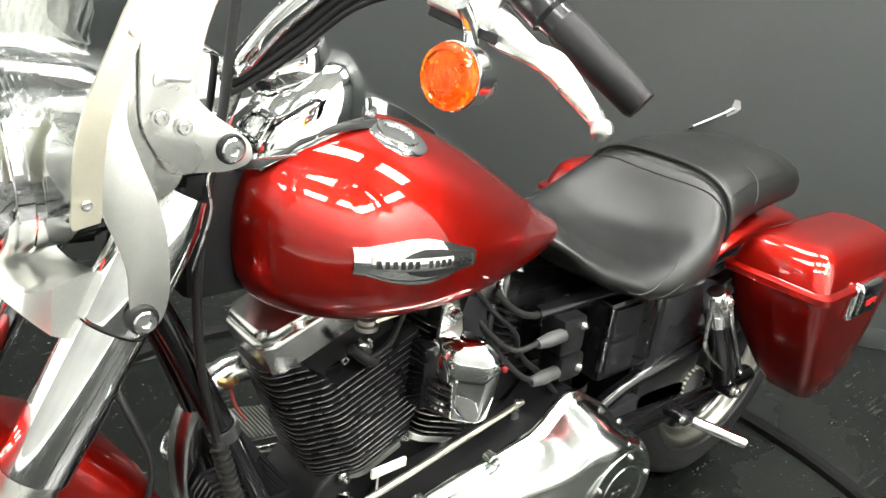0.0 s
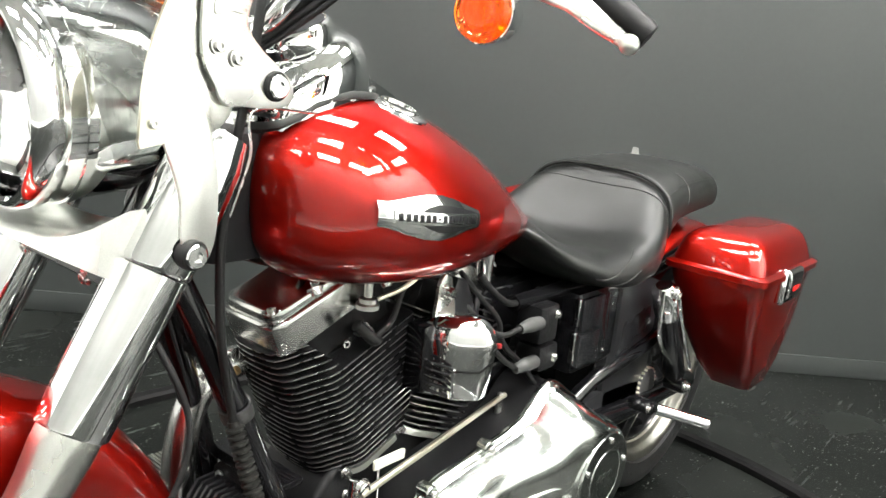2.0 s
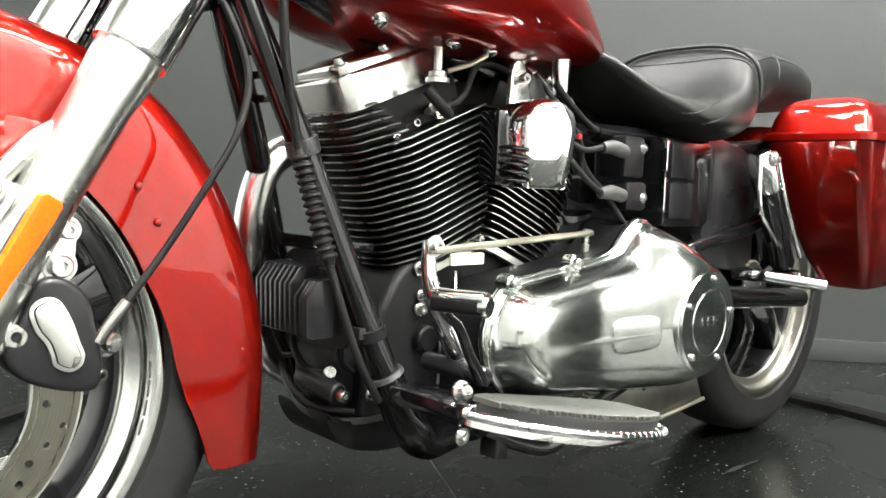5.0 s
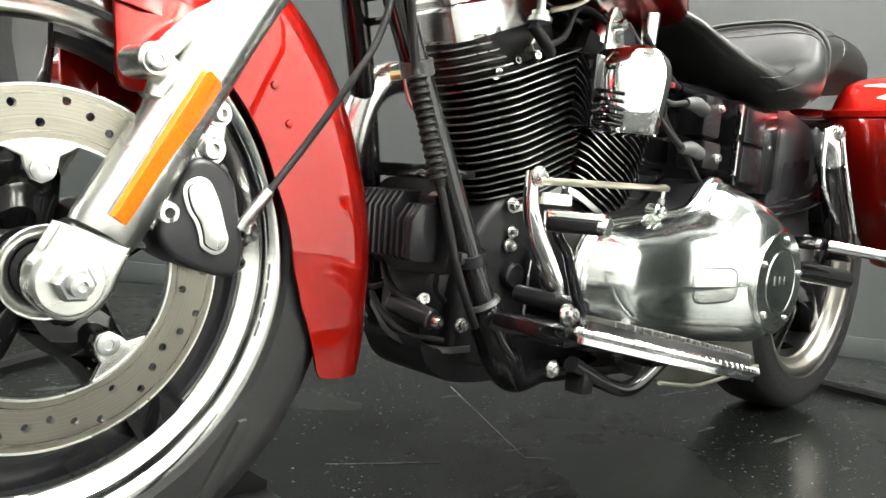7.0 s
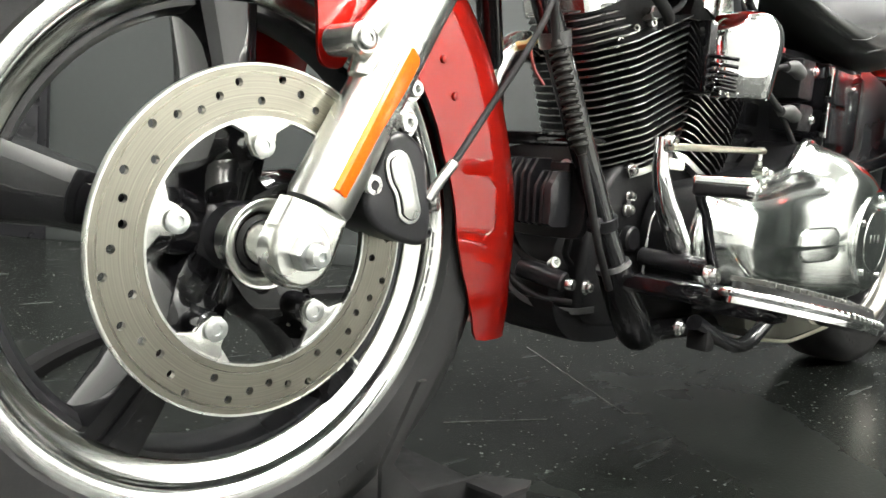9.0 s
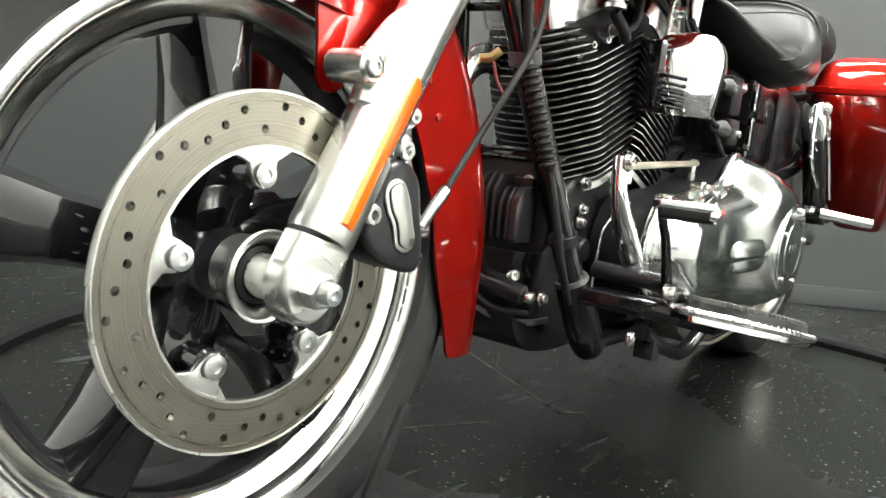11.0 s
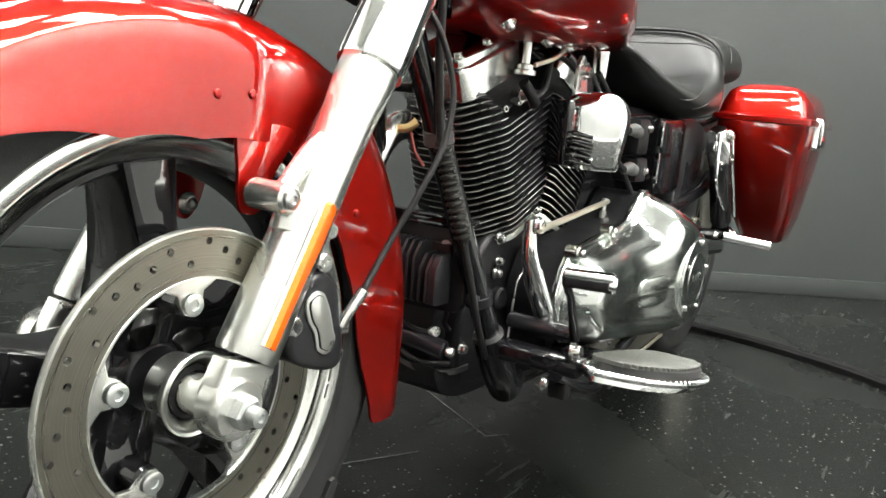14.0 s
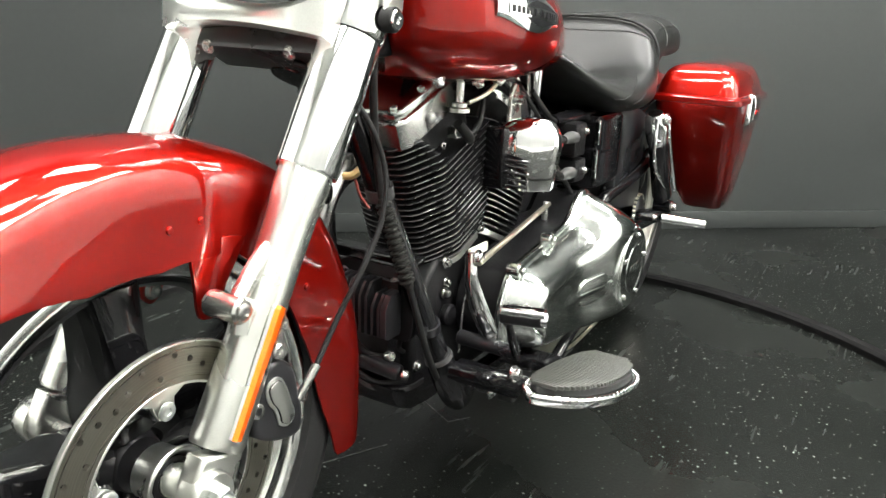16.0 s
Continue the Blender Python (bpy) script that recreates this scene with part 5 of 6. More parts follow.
for pts in ([(0.872, -0.128, 0.575), (0.83, -0.12, 0.57), (0.79, -0.10, 0.60), (0.74, -0.075, 0.66), (0.66, -0.075, 0.672), (0.62, -0.085, 0.625), (0.585, -0.085, 0.606)],
            [(0.872, -0.128, 0.508), (0.84, -0.12, 0.53), (0.80, -0.10, 0.58), (0.76, -0.08, 0.65), (0.72, -0.07, 0.68)]):
    bm = bmesh.new()
    tube(bm, pts, 0.0045, 10, 8)
    part("plug_lead", bm, RUBBER, coil)
bm = bmesh.new()
tube(bm, [(0.56, -0.080, 0.628), (0.585, -0.086, 0.606), (0.60, -0.080, 0.600)], 0.008, 12, 5)
part("plug_boot", bm, RUBBER, coil)
bm = bmesh.new()
box(bm, (1.120, -0.080, 0.530), (0.170, 0.11, 0.150), 0.012)
battery = part("battery_box", bm, GLOSSBLACK, bike, "gloss black battery side cover")
bm = bmesh.new()
box(bm, (1.037, -0.133, 0.572), (0.008, 0.010, 0.050), 0.002)
box(bm, (1.035, -0.133, 0.508), (0.008, 0.010, 0.058), 0.002)
part("cover_trim", bm, CHROME, battery)
for z0, z1 in ((0.536, 0.594), (0.470, 0.530)):
    bm = bmesh.new()
    box(bm, (1.080, -0.137, (z0 + z1) / 2), (0.072, 0.008, z1 - z0), 0.003)
    part("cover_panel", bm, PANELGREY, battery, "gloss black cover panel")
bm = bmesh.new()
slab(bm, curve_outline([(1.09, 0.375), (1.16, 0.388), (1.26, 0.384), (1.34, 0.372), (1.42, 0.350), (1.42, 0.325), (1.30, 0.315), (1.16, 0.308), (1.09, 0.33)], 4), 0.02, on_left(0, -0.115, 0), 0.004)
part("belt_guard", bm, SATINBLACK, bike, "black belt guard by the swingarm")
bm = bmesh.new()
slab(bm, [(1.17, 0.30), (1.36, 0.30), (1.36, 0.58), (1.30, 0.60), (1.17, 0.62)], 0.11, on_left(0, -0.025, 0), 0.008)
part("frame_cover", bm, SATINBLACK, bike, "black frame cover under the seat")

# vent hose hanging behind the horn, with its open end
bm = bmesh.new()
tube(bm, [(0.850, -0.095, 0.575), (0.872, -0.104, 0.535), (0.905, -0.114, 0.505), (0.935, -0.122, 0.470), (0.952, -0.126, 0.452)], 0.0048, 10, 6)
part("vent_hose", bm, RUBBER, bike, "black vent hose")
bm = bmesh.new()
tube(bm, [(0.800, -0.090, 0.662), (0.835, -0.100, 0.628), (0.880, -0.098, 0.606), (0.930, -0.090, 0.602), (0.980, -0.085, 0.610)], 0.0055, 10, 6)
tube(bm, [(0.760, -0.085, 0.672), (0.800, -0.098, 0.628), (0.845, -0.104, 0.585), (0.862, -0.098, 0.540)], 0.0042, 10, 6)
part("wiring_loom", bm, RUBBER, bike, "black wiring under the seat")

# dark mass of the oil tank and wiring behind the covers
bm = bmesh.new()
box(bm, (1.04, 0.02, 0.545), (0.34, 0.15, 0.15), 0.02)
box(bm, (1.00, 0.02, 0.43), (0.28, 0.15, 0.12), 0.02)
part("oil_tank", bm, GLOSSBLACK, bike, "black oil tank behind the covers")

# ---- frame ----
frame_body = None
for s in (-1, 1):
    bm = bmesh.new()
    tube(bm, [(0.318, s * 0.014, 0.750), (0.358, s * 0.034, 0.650), (0.408, s * 0.056, 0.520), (0.472, s * 0.092, 0.335), (0.500, s * 0.107, 0.262), (0.526, s * 0.113, 0.212), (0.565, s * 0.101, 0.184), (0.62, s * 0.080, 0.176), (0.95, s * 0.080, 0.176), (1.10, s * 0.09, 0.24)], 0.0165, 18, 8)
    ob = part("frame_tube", bm, GLOSSBLACK, bike, "gloss black steel frame tube")
    frame_body = ob if s < 0 else frame_body
bm = bmesh.new()
tube(bm, [(0.30, 0, 0.80), (0.50, 0, 0.715), (0.85, 0, 0.66), (1.05, 0, 0.62), (1.30, 0, 0.60)], 0.022, 14)
part("backbone", bm, GLOSSBLACK, bike)
bm = bmesh.new()
rod(bm, V(fork_x(0.70) + 0.055, 0, 0.70), V(fork_x(0.86) + 0.055, 0, 0.86), 0.034)
part("steering_head", bm, GLOSSBLACK, bike)
bm = bmesh.new()
box(bm, (0.395, 0, 0.800), (0.085, 0.105, 0.150), 0.015)
part("neck_gusset", bm, CRINKLE, bike, "black frame neck between the tank halves")
for s in (-1, 1):
    bm = bmesh.new()
    tube(bm, [(0.90, s * 0.09, 0.60), (1.10, s * 0.10, 0.605), (1.30, s * 0.12, 0.60), (1.50, s * 0.12, 0.63)], 0.014, 12)
    tube(bm, [(1.10, s * 0.09, 0.24), (1.16, s * 0.11, 0.36), (1.20, s * 0.105, 0.50), (1.24, s * 0.10, 0.60)], 0.014, 12)
    part("rear_frame", bm, GLOSSBLACK, bike)
    bm = bmesh.new()
    tube(bm, [(1.08, s * 0.13, 0.335), (1.25, s * 0.14, 0.330), (1.60, s * 0.13, 0.305)], 0.022, 14, 6, [1.2, 1, 0.9])
    part("swingarm", bm, GLOSSBLACK, bike)

# diagonal frame tubes up to the shocks, the belt pulley behind them
for s in (-1, 1):
    bm = bmesh.new()
    tube(bm, [(1.083, s * 0.120, 0.388), (1.143, s * 0.126, 0.418), (1.239, s * 0.135, 0.439), (1.345, s * 0.140, 0.461), (1.385, s * 0.145, 0.491)], 0.0145, 16)
    part("rear_frame", bm, GLOSSBLACK, bike, "gloss black rear frame tube")
bm = bmesh.new()
lathe(bm, (1.359, -0.142, 0.357), (0, 1, 0), [(0, 0.030), (0.002, 0.034), (0.022, 0.034), (0.024, 0.030)], 40)
pulley = part("belt_pulley", bm, DARKMETAL, bike, "dark toothed belt pulley")
for k in range(20):
    q = radians(18 * k)
    bm = bmesh.new()
    box(bm, (1.359 + 0.035 * math.cos(q), -0.130, 0.357 + 0.035 * math.sin(q)), (0.004, 0.022, 0.005), 0.001, Matrix.Rotation(-q, 4, "Y"), 1)
    part("tooth", bm, BRUSHED, pulley)

# shocks: chrome top cover, dark body
for s in (-1, 1):
    a, b = V(1.285, s * 0.175, 0.585), V(1.395, s * 0.185, 0.365)
    d = (b - a).normalized()
    bm = bmesh.new()
    lathe(bm, a - d * 0.01, d, [(0, 0.016), (0.010, 0.024), (0.05, 0.026), (0.075, 0.024)], 24)
    shock = part("shock_absorber", bm, CHROME, bike, "rear shock with chrome top cover")
    bm = bmesh.new()
    lathe(bm, a + d * 0.06, d, [(0, 0.022), (0.155, 0.0225), (0.165, 0.018)], 24)
    part("shock_body", bm, GLOSSBLACK, shock)
    bm = bmesh.new()
    tube(bm, [a + V(0.012, s * 0.024, 0), a + V(0.03, s * 0.028, -0.05), b + V(0.006, s * 0.022, 0.04)], 0.004, 8)
    tube(bm, [a + V(-0.026, s * 0.01, 0.0), a + V(-0.01, s * 0.012, -0.10), b + V(-0.022, s * 0.01, 0.04)], 0.004, 8)
    part("shock_trim", bm, CHROME, shock)
    bm = bmesh.new()
    lathe(bm, b + V(0, s * -0.02, 0), (0, s, 0), [(0, 0.016), (0.04, 0.016)], 20)
    part("shock_eye", bm, GLOSSBLACK, shock)
    bolt(shock, b + V(0, s * 0.02, 0), (0, s, 0), 0.010, 0.012, "shock_nut")
    bolt(shock, a + V(0, s * 0.022, -0.004), (0, s, 0), 0.010, 0.010, "shock_bolt")

# passenger pegs
for s in (-1, 1):
    bm = bmesh.new()
    rod(bm, (1.205, s * 0.232, 0.380), (1.243, s * 0.320, 0.371), 0.0105, 0.0095, 20)
    for k in range(2):
        o = V(-0.009, -s * 0.004, 0.004 - 0.008 * k)
        rod(bm, V(1.209, s * 0.240, 0.380) + o, V(1.240, s * 0.314, 0.372) + o, 0.0018, seg=8)
    peg = part("passenger_peg", bm, CHROME, bike, "chrome folding passenger peg")
    bm = bmesh.new()
    box(bm, (1.200, s * 0.205, 0.381), (0.028, 0.05, 0.022), 0.006)
    part("peg_clevis", bm, GLOSSBLACK, peg)
    bolt(peg, (1.190, s * 0.222, 0.382), (0, s, 0), 0.007, 0.006, "peg_bolt")

# ---- steering, headlamp and screen ----
shroud = None
for s in (-1, 1):
    bm = bmesh.new()
    yy, dx = (-0.107, 0) if s < 0 else (0.130, -0.008)
    a, b = V(fork_x(0.754) + dx, yy, 0.754), V(fork_x(0.880) + dx, yy, 0.880)
    L = (b - a).length
    lathe(bm, a, b - a, [(0, 0.0355), (0.004, 0.0375), (L * 0.6, 0.0375), (L * 0.8, 0.036), (L, 0.030)], 40)
    ob = part("fork_shroud", bm, CHROME, bike, "chrome fork shroud under the headlamp")
    shroud = shroud or ob
# bright sheet between the shrouds, dished under the lamp
bm = bmesh.new()
secs = []
for y in np.linspace(-0.112, 0.135, 27):
    u = (y - 0.0115) / 0.1235
    x0 = 0.200 - 0.026 * (1 - u * u)
    zt = 0.776 + 0.026 * abs(u) ** 3
    zb = 0.750 + 0.012 * (1 - u * u)
    secs.append([V(x0 + 0.012, y, zb), V(x0, y, zb + 0.006), V(x0 + 0.004, y, zt), V(x0 + 0.03, y, zt + 0.010), V(x0 + 0.07, y, zt + 0.012), V(x0 + 0.07, y, zb)])
loft(bm, secs)
part("visor_panel", bm, BRIGHT, shroud, "curved chrome panel below the headlamp", smooth=60)
bm = bmesh.new()
box(bm, (0.250, 0, 0.735), (0.060, 0.200, 0.030), 0.008, Matrix.Rotation(radians(28), 4, "Y"))
part("lower_yoke", bm, SATINBLACK, bike, "black lower fork yoke")
for y in (-0.047, 0.081):
    bolt(shroud, (0.222, y, 0.735), (-1, 0, -0.3), 0.006, 0.006, "yoke_bolt")
# headlamp: bucket, ring, reflector bowl, glass and bulb
LC, LD = V(0.240, 0, 0.902), V(-1, 0, -0.06).normalized()
bm = bmesh.new()
lathe(bm, LC, LD, [(-0.115, 0.030), (-0.105, 0.055), (-0.085, 0.075), (-0.055, 0.089), (-0.02, 0.096), (0.03, 0.0975), (0.031, 0.0995), (0.040, 0.0995), (0.041, 0.0975), (0.055, 0.097), (0.055, 0.090), (0.0, 0.06)], 56, False)
lamp = part("headlamp", bm, CHROME, bike, "large round chrome headlamp", smooth=40)
bm = bmesh.new()
annulus(bm, LC, LD, [(0.055, 0.098), (0.062, 0.1005), (0.072, 0.1005), (0.082, 0.097), (0.086, 0.091), (0.082, 0.087), (0.070, 0.086), (0.055, 0.090)], 56)
part("lamp_ring", bm, CHROME, lamp, "chrome headlamp ring")
bm = bmesh.new()
lathe(bm, LC, LD, [(0.060, 0.087), (0.050, 0.080), (0.035, 0.066), (0.020, 0.045), (0.010, 0.022), (0.006, 0.0)], 48, False)
part("lamp_bowl", bm, BRIGHT, lamp)
bm = bmesh.new()
rod(bm, LC + LD * 0.010, LC + LD * 0.045, 0.011, 0.009)
part("bulb", bm, LAMPWHITE, lamp, "unlit headlamp bulb")
bm = bmesh.new()
lathe(bm, LC, LD, [(0.068, 0.0), (0.068, 0.086), (0.072, 0.086), (0.082, 0.078), (0.092, 0.055), (0.097, 0.028), (0.098, 0.0)], 48, False)
glass = part("lamp_glass", bm, GLASS, lamp, "clear headlamp glass", smooth=60)
glass.visible_shadow = False

# windscreen sheet, metal straps and the mounting plates
ARM = [(0.262, 1.03), (0.252, 0.976), (0.243, 0.955), (0.232, 0.916), (0.238, 0.882), (0.248, 0.854), (0.256, 0.826), (0.258, 0.792), (0.262, 0.766), (0.275, 0.762), (0.288, 0.772), (0.295, 0.800), (0.294, 0.850), (0.286, 0.886), (0.272, 0.925), (0.262, 0.958), (0.264, 0.985), (0.270, 1.03)]


def strap_x(z):
    return float(np.interp(z, [0.86, 0.886, 0.931, 0.971, 1.005, 1.054, 1.14, 1.24, 1.42], [0.216, 0.221, 0.225, 0.233, 0.248, 0.270, 0.315, 0.372, 0.470]))


bm = bmesh.new()
rows = []
for v in np.linspace(0.0, 1.0, 17):
    row = []
    for u in np.linspace(-1, 1, 41):
        a = u * math.pi / 2
        c = max(0.0, math.cos(a))
        zb = 0.862 + 0.17 * max(0.0, c - 0.30) / 0.70
        zz = zb + (1.42 - zb) * v
        row.append(bm.verts.new((strap_x(zz) + 0.012 - 0.085 * c ** 0.8, 0.157 * math.sin(a), zz)))
    rows.append(row)
for a, b in zip(rows, rows[1:]):
    for k in range(40):
        bm.faces.new((a[k], a[k + 1], b[k + 1], b[k]))
bmesh.ops.solidify(bm, geom=bm.faces[:], thickness=0.003)
screen = part("windscreen", bm, ACRYLIC, bike, "clear acrylic windscreen with a brushed metal strap", smooth=50)
screen.visible_shadow = False
for s in (-1, 1):
    bm = bmesh.new()
    secs = []
    for z, x, w in ((0.878, 0.221, 0.011), (0.884, 0.221, 0.0125), (0.905, 0.2225, 0.0125), (0.931, 0.225, 0.0125), (0.951, 0.2285, 0.0125), (0.971, 0.234, 0.0125), (0.988, 0.2405, 0.0125), (1.005, 0.248, 0.0125), (1.03, 0.259, 0.0120), (1.054, 0.270, 0.0120), (1.14, 0.315, 0.0115), (1.24, 0.372, 0.011)):
        secs.append([V(x - w, s * 0.160, z - 0.2 * w), V(x - w, s * 0.164, z - 0.2 * w), V(x + w, s * 0.164, z + 0.2 * w), V(x + w, s * 0.160, z + 0.2 * w)])
    loft(bm, secs)
    strap = part("screen_strap", bm, BRUSHED, screen, "brushed metal strap", smooth=25)
    for x, z in ((0.221, 0.897), (0.263, 1.036)):
        bolt(screen, (x, s * 0.164, z), (0, s, 0), 0.0046 if z < 1 else 0.003, 0.004, "strap_screw", washer=False)
    bm = bmesh.new()
    # the arm plate, waisted above its lower mount
    out = curve_outline(ARM, 4)
    slab(bm, out, 0.003, on_left(0, s * 0.150 + 0.0015, 0), 0.001)
    arm = part("screen_bracket", bm, BRIGHT, screen, "polished steel screen bracket")
    # the recessed channel between the two plates
    bm = bmesh.new()
    slab(bm, curve_outline([(0.262, 1.030), (0.255, 0.962), (0.264, 0.934), (0.278, 0.900), (0.286, 0.885), (0.310, 0.908), (0.290, 0.945), (0.284, 0.985), (0.292, 1.030)], 4), 0.002, on_left(0, s * 0.1465 + 0.001, 0), 0.0006)
    part("bracket_channel", bm, SATIN, arm, "grey channel between the bracket plates")
    # the bolted plate that reaches back to the upper mount
    bm = bmesh.new()
    slab(bm, curve_outline([(0.296, 1.15), (0.276, 1.06), (0.272, 1.004), (0.2715, 0.966), (0.276, 0.946), (0.285, 0.930), (0.297, 0.912), (0.318, 0.911), (0.352, 0.910), (0.372, 0.917), (0.372, 0.934), (0.353, 0.951), (0.333, 0.966), (0.319, 0.984), (0.324, 1.010), (0.337, 1.055), (0.385, 1.15)], 4), 0.004, on_left(0, s * 0.153 + 0.002, 0), 0.0012)
    part("bracket_plate", bm, BRIGHT, arm, "bolted steel bracket plate")
    bm = bmesh.new()
    slab(bm, curve_outline([(0.283, 0.990), (0.284, 1.003), (0.298, 1.006), (0.312, 1.003), (0.313, 0.993), (0.298, 0.994)], 4), 0.002, on_left(0, s * 0.157 + 0.001, 0), 0.0008)
    part("bracket_step", bm, BRIGHT, arm)
    for x, z in ((0.287, 0.964), (0.307, 0.954)):
        bolt(screen, (x, s * 0.157, z), (0, s, 0), 0.0058, 0.004, "bracket_screw")
    for x, z in ((0.352, 0.931), (0.268, 0.776)):
        bm = bmesh.new()
        lathe(bm, (x, s * 0.146, z), (0, s, 0), [(0, 0.0145), (0.011, 0.0145), (0.013, 0.0135), (0.013, 0.011)], 24)
        part("grommet", bm, RUBBER, screen, "black rubber grommet")
        bolt(screen, (x, s * 0.157, z), (0, s, 0), 0.0115, 0.006, "mount_screw", washer=False, material=CHROME)

# handlebar, clamps, controls
bm = bmesh.new()
bar = [(0.395, -0.0, 0.985), (0.398, -0.07, 0.987), (0.425, -0.120, 1.045), (0.475, -0.170, 1.105), (0.530, -0.222, 1.128), (0.575, -0.272, 1.100), (0.602, -0.322, 1.060), (0.628, -0.388, 1.014)]
line = [V(x, -y, z) for x, y, z in bar[:0:-1]] + [V(*q) for q in bar]
tube(bm, line, 0.0127, 18, 8)
handlebar = part("handlebar", bm, CHROME, bike, "chrome handlebar")
bm = bmesh.new()
for s in (-1, 1):
    box(bm, (0.385, s * 0.045, 0.958), (0.055, 0.032, 0.075), 0.010, Matrix.Rotation(radians(20), 4, "Y"))
box(bm, (0.365, 0, 0.925), (0.075, 0.19, 0.030), 0.010, Matrix.Rotation(radians(24), 4, "Y"))
part("riser", bm, CHROME, handlebar, "chrome handlebar riser")
for s in (-1, 1):
    bm = bmesh.new()
    a, b = V(0.597, s * 0.309, 1.069), V(0.629, s * 0.390, 1.012)
    d = (b - a).normalized()
    L = (b - a).length
    lathe(bm, a, d, [(0, 0.0165), (0.004, 0.0180), (L - 0.006, 0.0165), (L, 0.0145)], 24)
    part("grip", bm, RUBBER, handlebar, "black rubber grip")
    bm = bmesh.new()
    lathe(bm, a - d * 0.075, d, [(0, 0.016), (0.004, 0.020), (0.060, 0.021), (0.064, 0.0165), (0.075, 0.0165)], 24)
    box(bm, a - d * 0.04 + V(-0.006, 0, 0.020), (0.022, 0.028, 0.018), 0.004, Matrix.Rotation(radians(40 * -s), 4, "Z"))
    part("switch_housing", bm, SATINBLACK, handlebar, "black switch housing")
    # lever perch with its dark slot, and the lever: wide at the pivot, waisted, ending in a ball
    bm = bmesh.new()
    turn = Matrix.Rotation(radians(52 * s), 4, "Z") @ Matrix.Rotation(radians(16), 4, "Y")
    box(bm, (0.520, s * 0.262, 1.076), (0.062, 0.040, 0.018), 0.005, turn, 3)
    box(bm, (0.545, s * 0.262, 1.082), (0.030, 0.034, 0.028), 0.006, turn, 3)
    perch = part("lever_perch", bm, BRIGHT, handlebar, "bright lever perch")
    bm = bmesh.new()
    box(bm, (0.512, s * 0.272, 1.062), (0.066, 0.006, 0.010), 0.002, turn)
    part("perch_slot", bm, SATINBLACK, perch)
    bm = bmesh.new()
    lathe(bm, (0.515, s * 0.268, 1.085), (0.1, 0, 1), [(0, 0.009), (0.005, 0.009), (0.006, 0.007)], 20)
    part("pivot_screw", bm, ZINC, perch)
    bm = bmesh.new()
    blade = [(0.536, 0.258, 1.073, 0.013), (0.544, 0.268, 1.067, 0.0175), (0.549, 0.287, 1.058, 0.0180), (0.561, 0.312, 1.045, 0.0118), (0.565, 0.336, 1.039, 0.0140), (0.566, 0.366, 1.021, 0.0120), (0.561, 0.392, 1.008, 0.0088), (0.553, 0.408, 1.002, 0.0065)]
    line = spline([V(x, s * y, z) for x, y, z, _ in blade], 6)
    secs = []
    for k, q in enumerate(line):
        along = (line[min(k + 1, len(line) - 1)] - line[max(k - 1, 0)]).normalized()
        wide = along.cross(V(-0.72, s * 0.62, 0.30)).normalized()
        thin = along.cross(wide)
        w = float(np.interp(k / (len(line) - 1) * (len(blade) - 1), range(len(blade)), [r[3] * 0.92 for r in blade]))
        secs.append([q + wide * w * math.cos(a) + thin * 0.0065 * math.sin(a) for a in (2 * math.pi * n / 20 for n in range(20))])
    loft(bm, secs)
    bmesh.ops.create_icosphere(bm, subdivisions=3, radius=0.0098, matrix=Matrix.Translation((0.551, s * 0.411, 1.001)))
    part("lever", bm, SATIN, handlebar, "satin clutch lever with ball end" if s < 0 else "satin brake lever with ball end", smooth=60)
    # turn signal
    c = V(0.509, s * 0.280, 1.019)
    d2 = V(-1, s * -0.02, 0.0).normalized()
    if s < 0:
        d2 = V(-0.985, -0.16, 0.03).normalized()
    else:
        d2 = V(-0.985, 0.16, 0.03).normalized()
    bm = bmesh.new()
    lathe(bm, c, d2, [(-0.03906, 0.00744), (-0.03534, 0.01581), (-0.02325, 0.02418), (-0.00651, 0.02883), (0.00744, 0.03023), (0.0093, 0.03088), (0.01209, 0.03088), (0.01302, 0.0279), (0.01116, 0.02651), (0.00279, 0.02371), (-0.00744, 0.01721), (-0.01395, 0.0093), (-0.01488, 0.00047)], 36)
    sig = part("turn_signal", bm, CHROME, bike, "chrome bullet turn signal with amber lens")
    bm = bmesh.new()
    lathe(bm, c, d2, [(0.01349, 0), (0.01349, 0.02976), (0.01953, 0.02976), (0.02418, 0.02716), (0.02511, 0.02371), (0.02371, 0.02158), (0.02558, 0.01628), (0.02511, 0.01488), (0.02697, 0.00744), (0.02744, 0)], 40, False)
    ln = part("signal_lens", bm, AMBERLENS, sig, "ribbed amber lens", smooth=35)
    ln.visible_shadow = False
    bm = bmesh.new()
    lathe(bm, c, d2, [(-0.01442, 0.00511), (-0.00558, 0.00539), (-0.00186, 0.00725), (0.00372, 0.00763), (0.00837, 0.00511), (0.00977, 0.00093)], 20)
    part("signal_bulb", bm, POLISHED, sig, "bright bulb in its bowl")
    bm = bmesh.new()
    tube(bm, [c + V(0.008, 0, 0.026), c + V(0.0, s * 0.004, 0.045), c + V(-0.012, s * 0.004, 0.062)], 0.007, 12)
    part("signal_stalk", bm, CHROME, sig)


def cable(points, r=0.004, material=None, label="black control cable", name="cable"):
    bm = bmesh.new()
    tube(bm, points, r, 10, 8)
    return part(name, bm, material or RUBBER, bike, label)


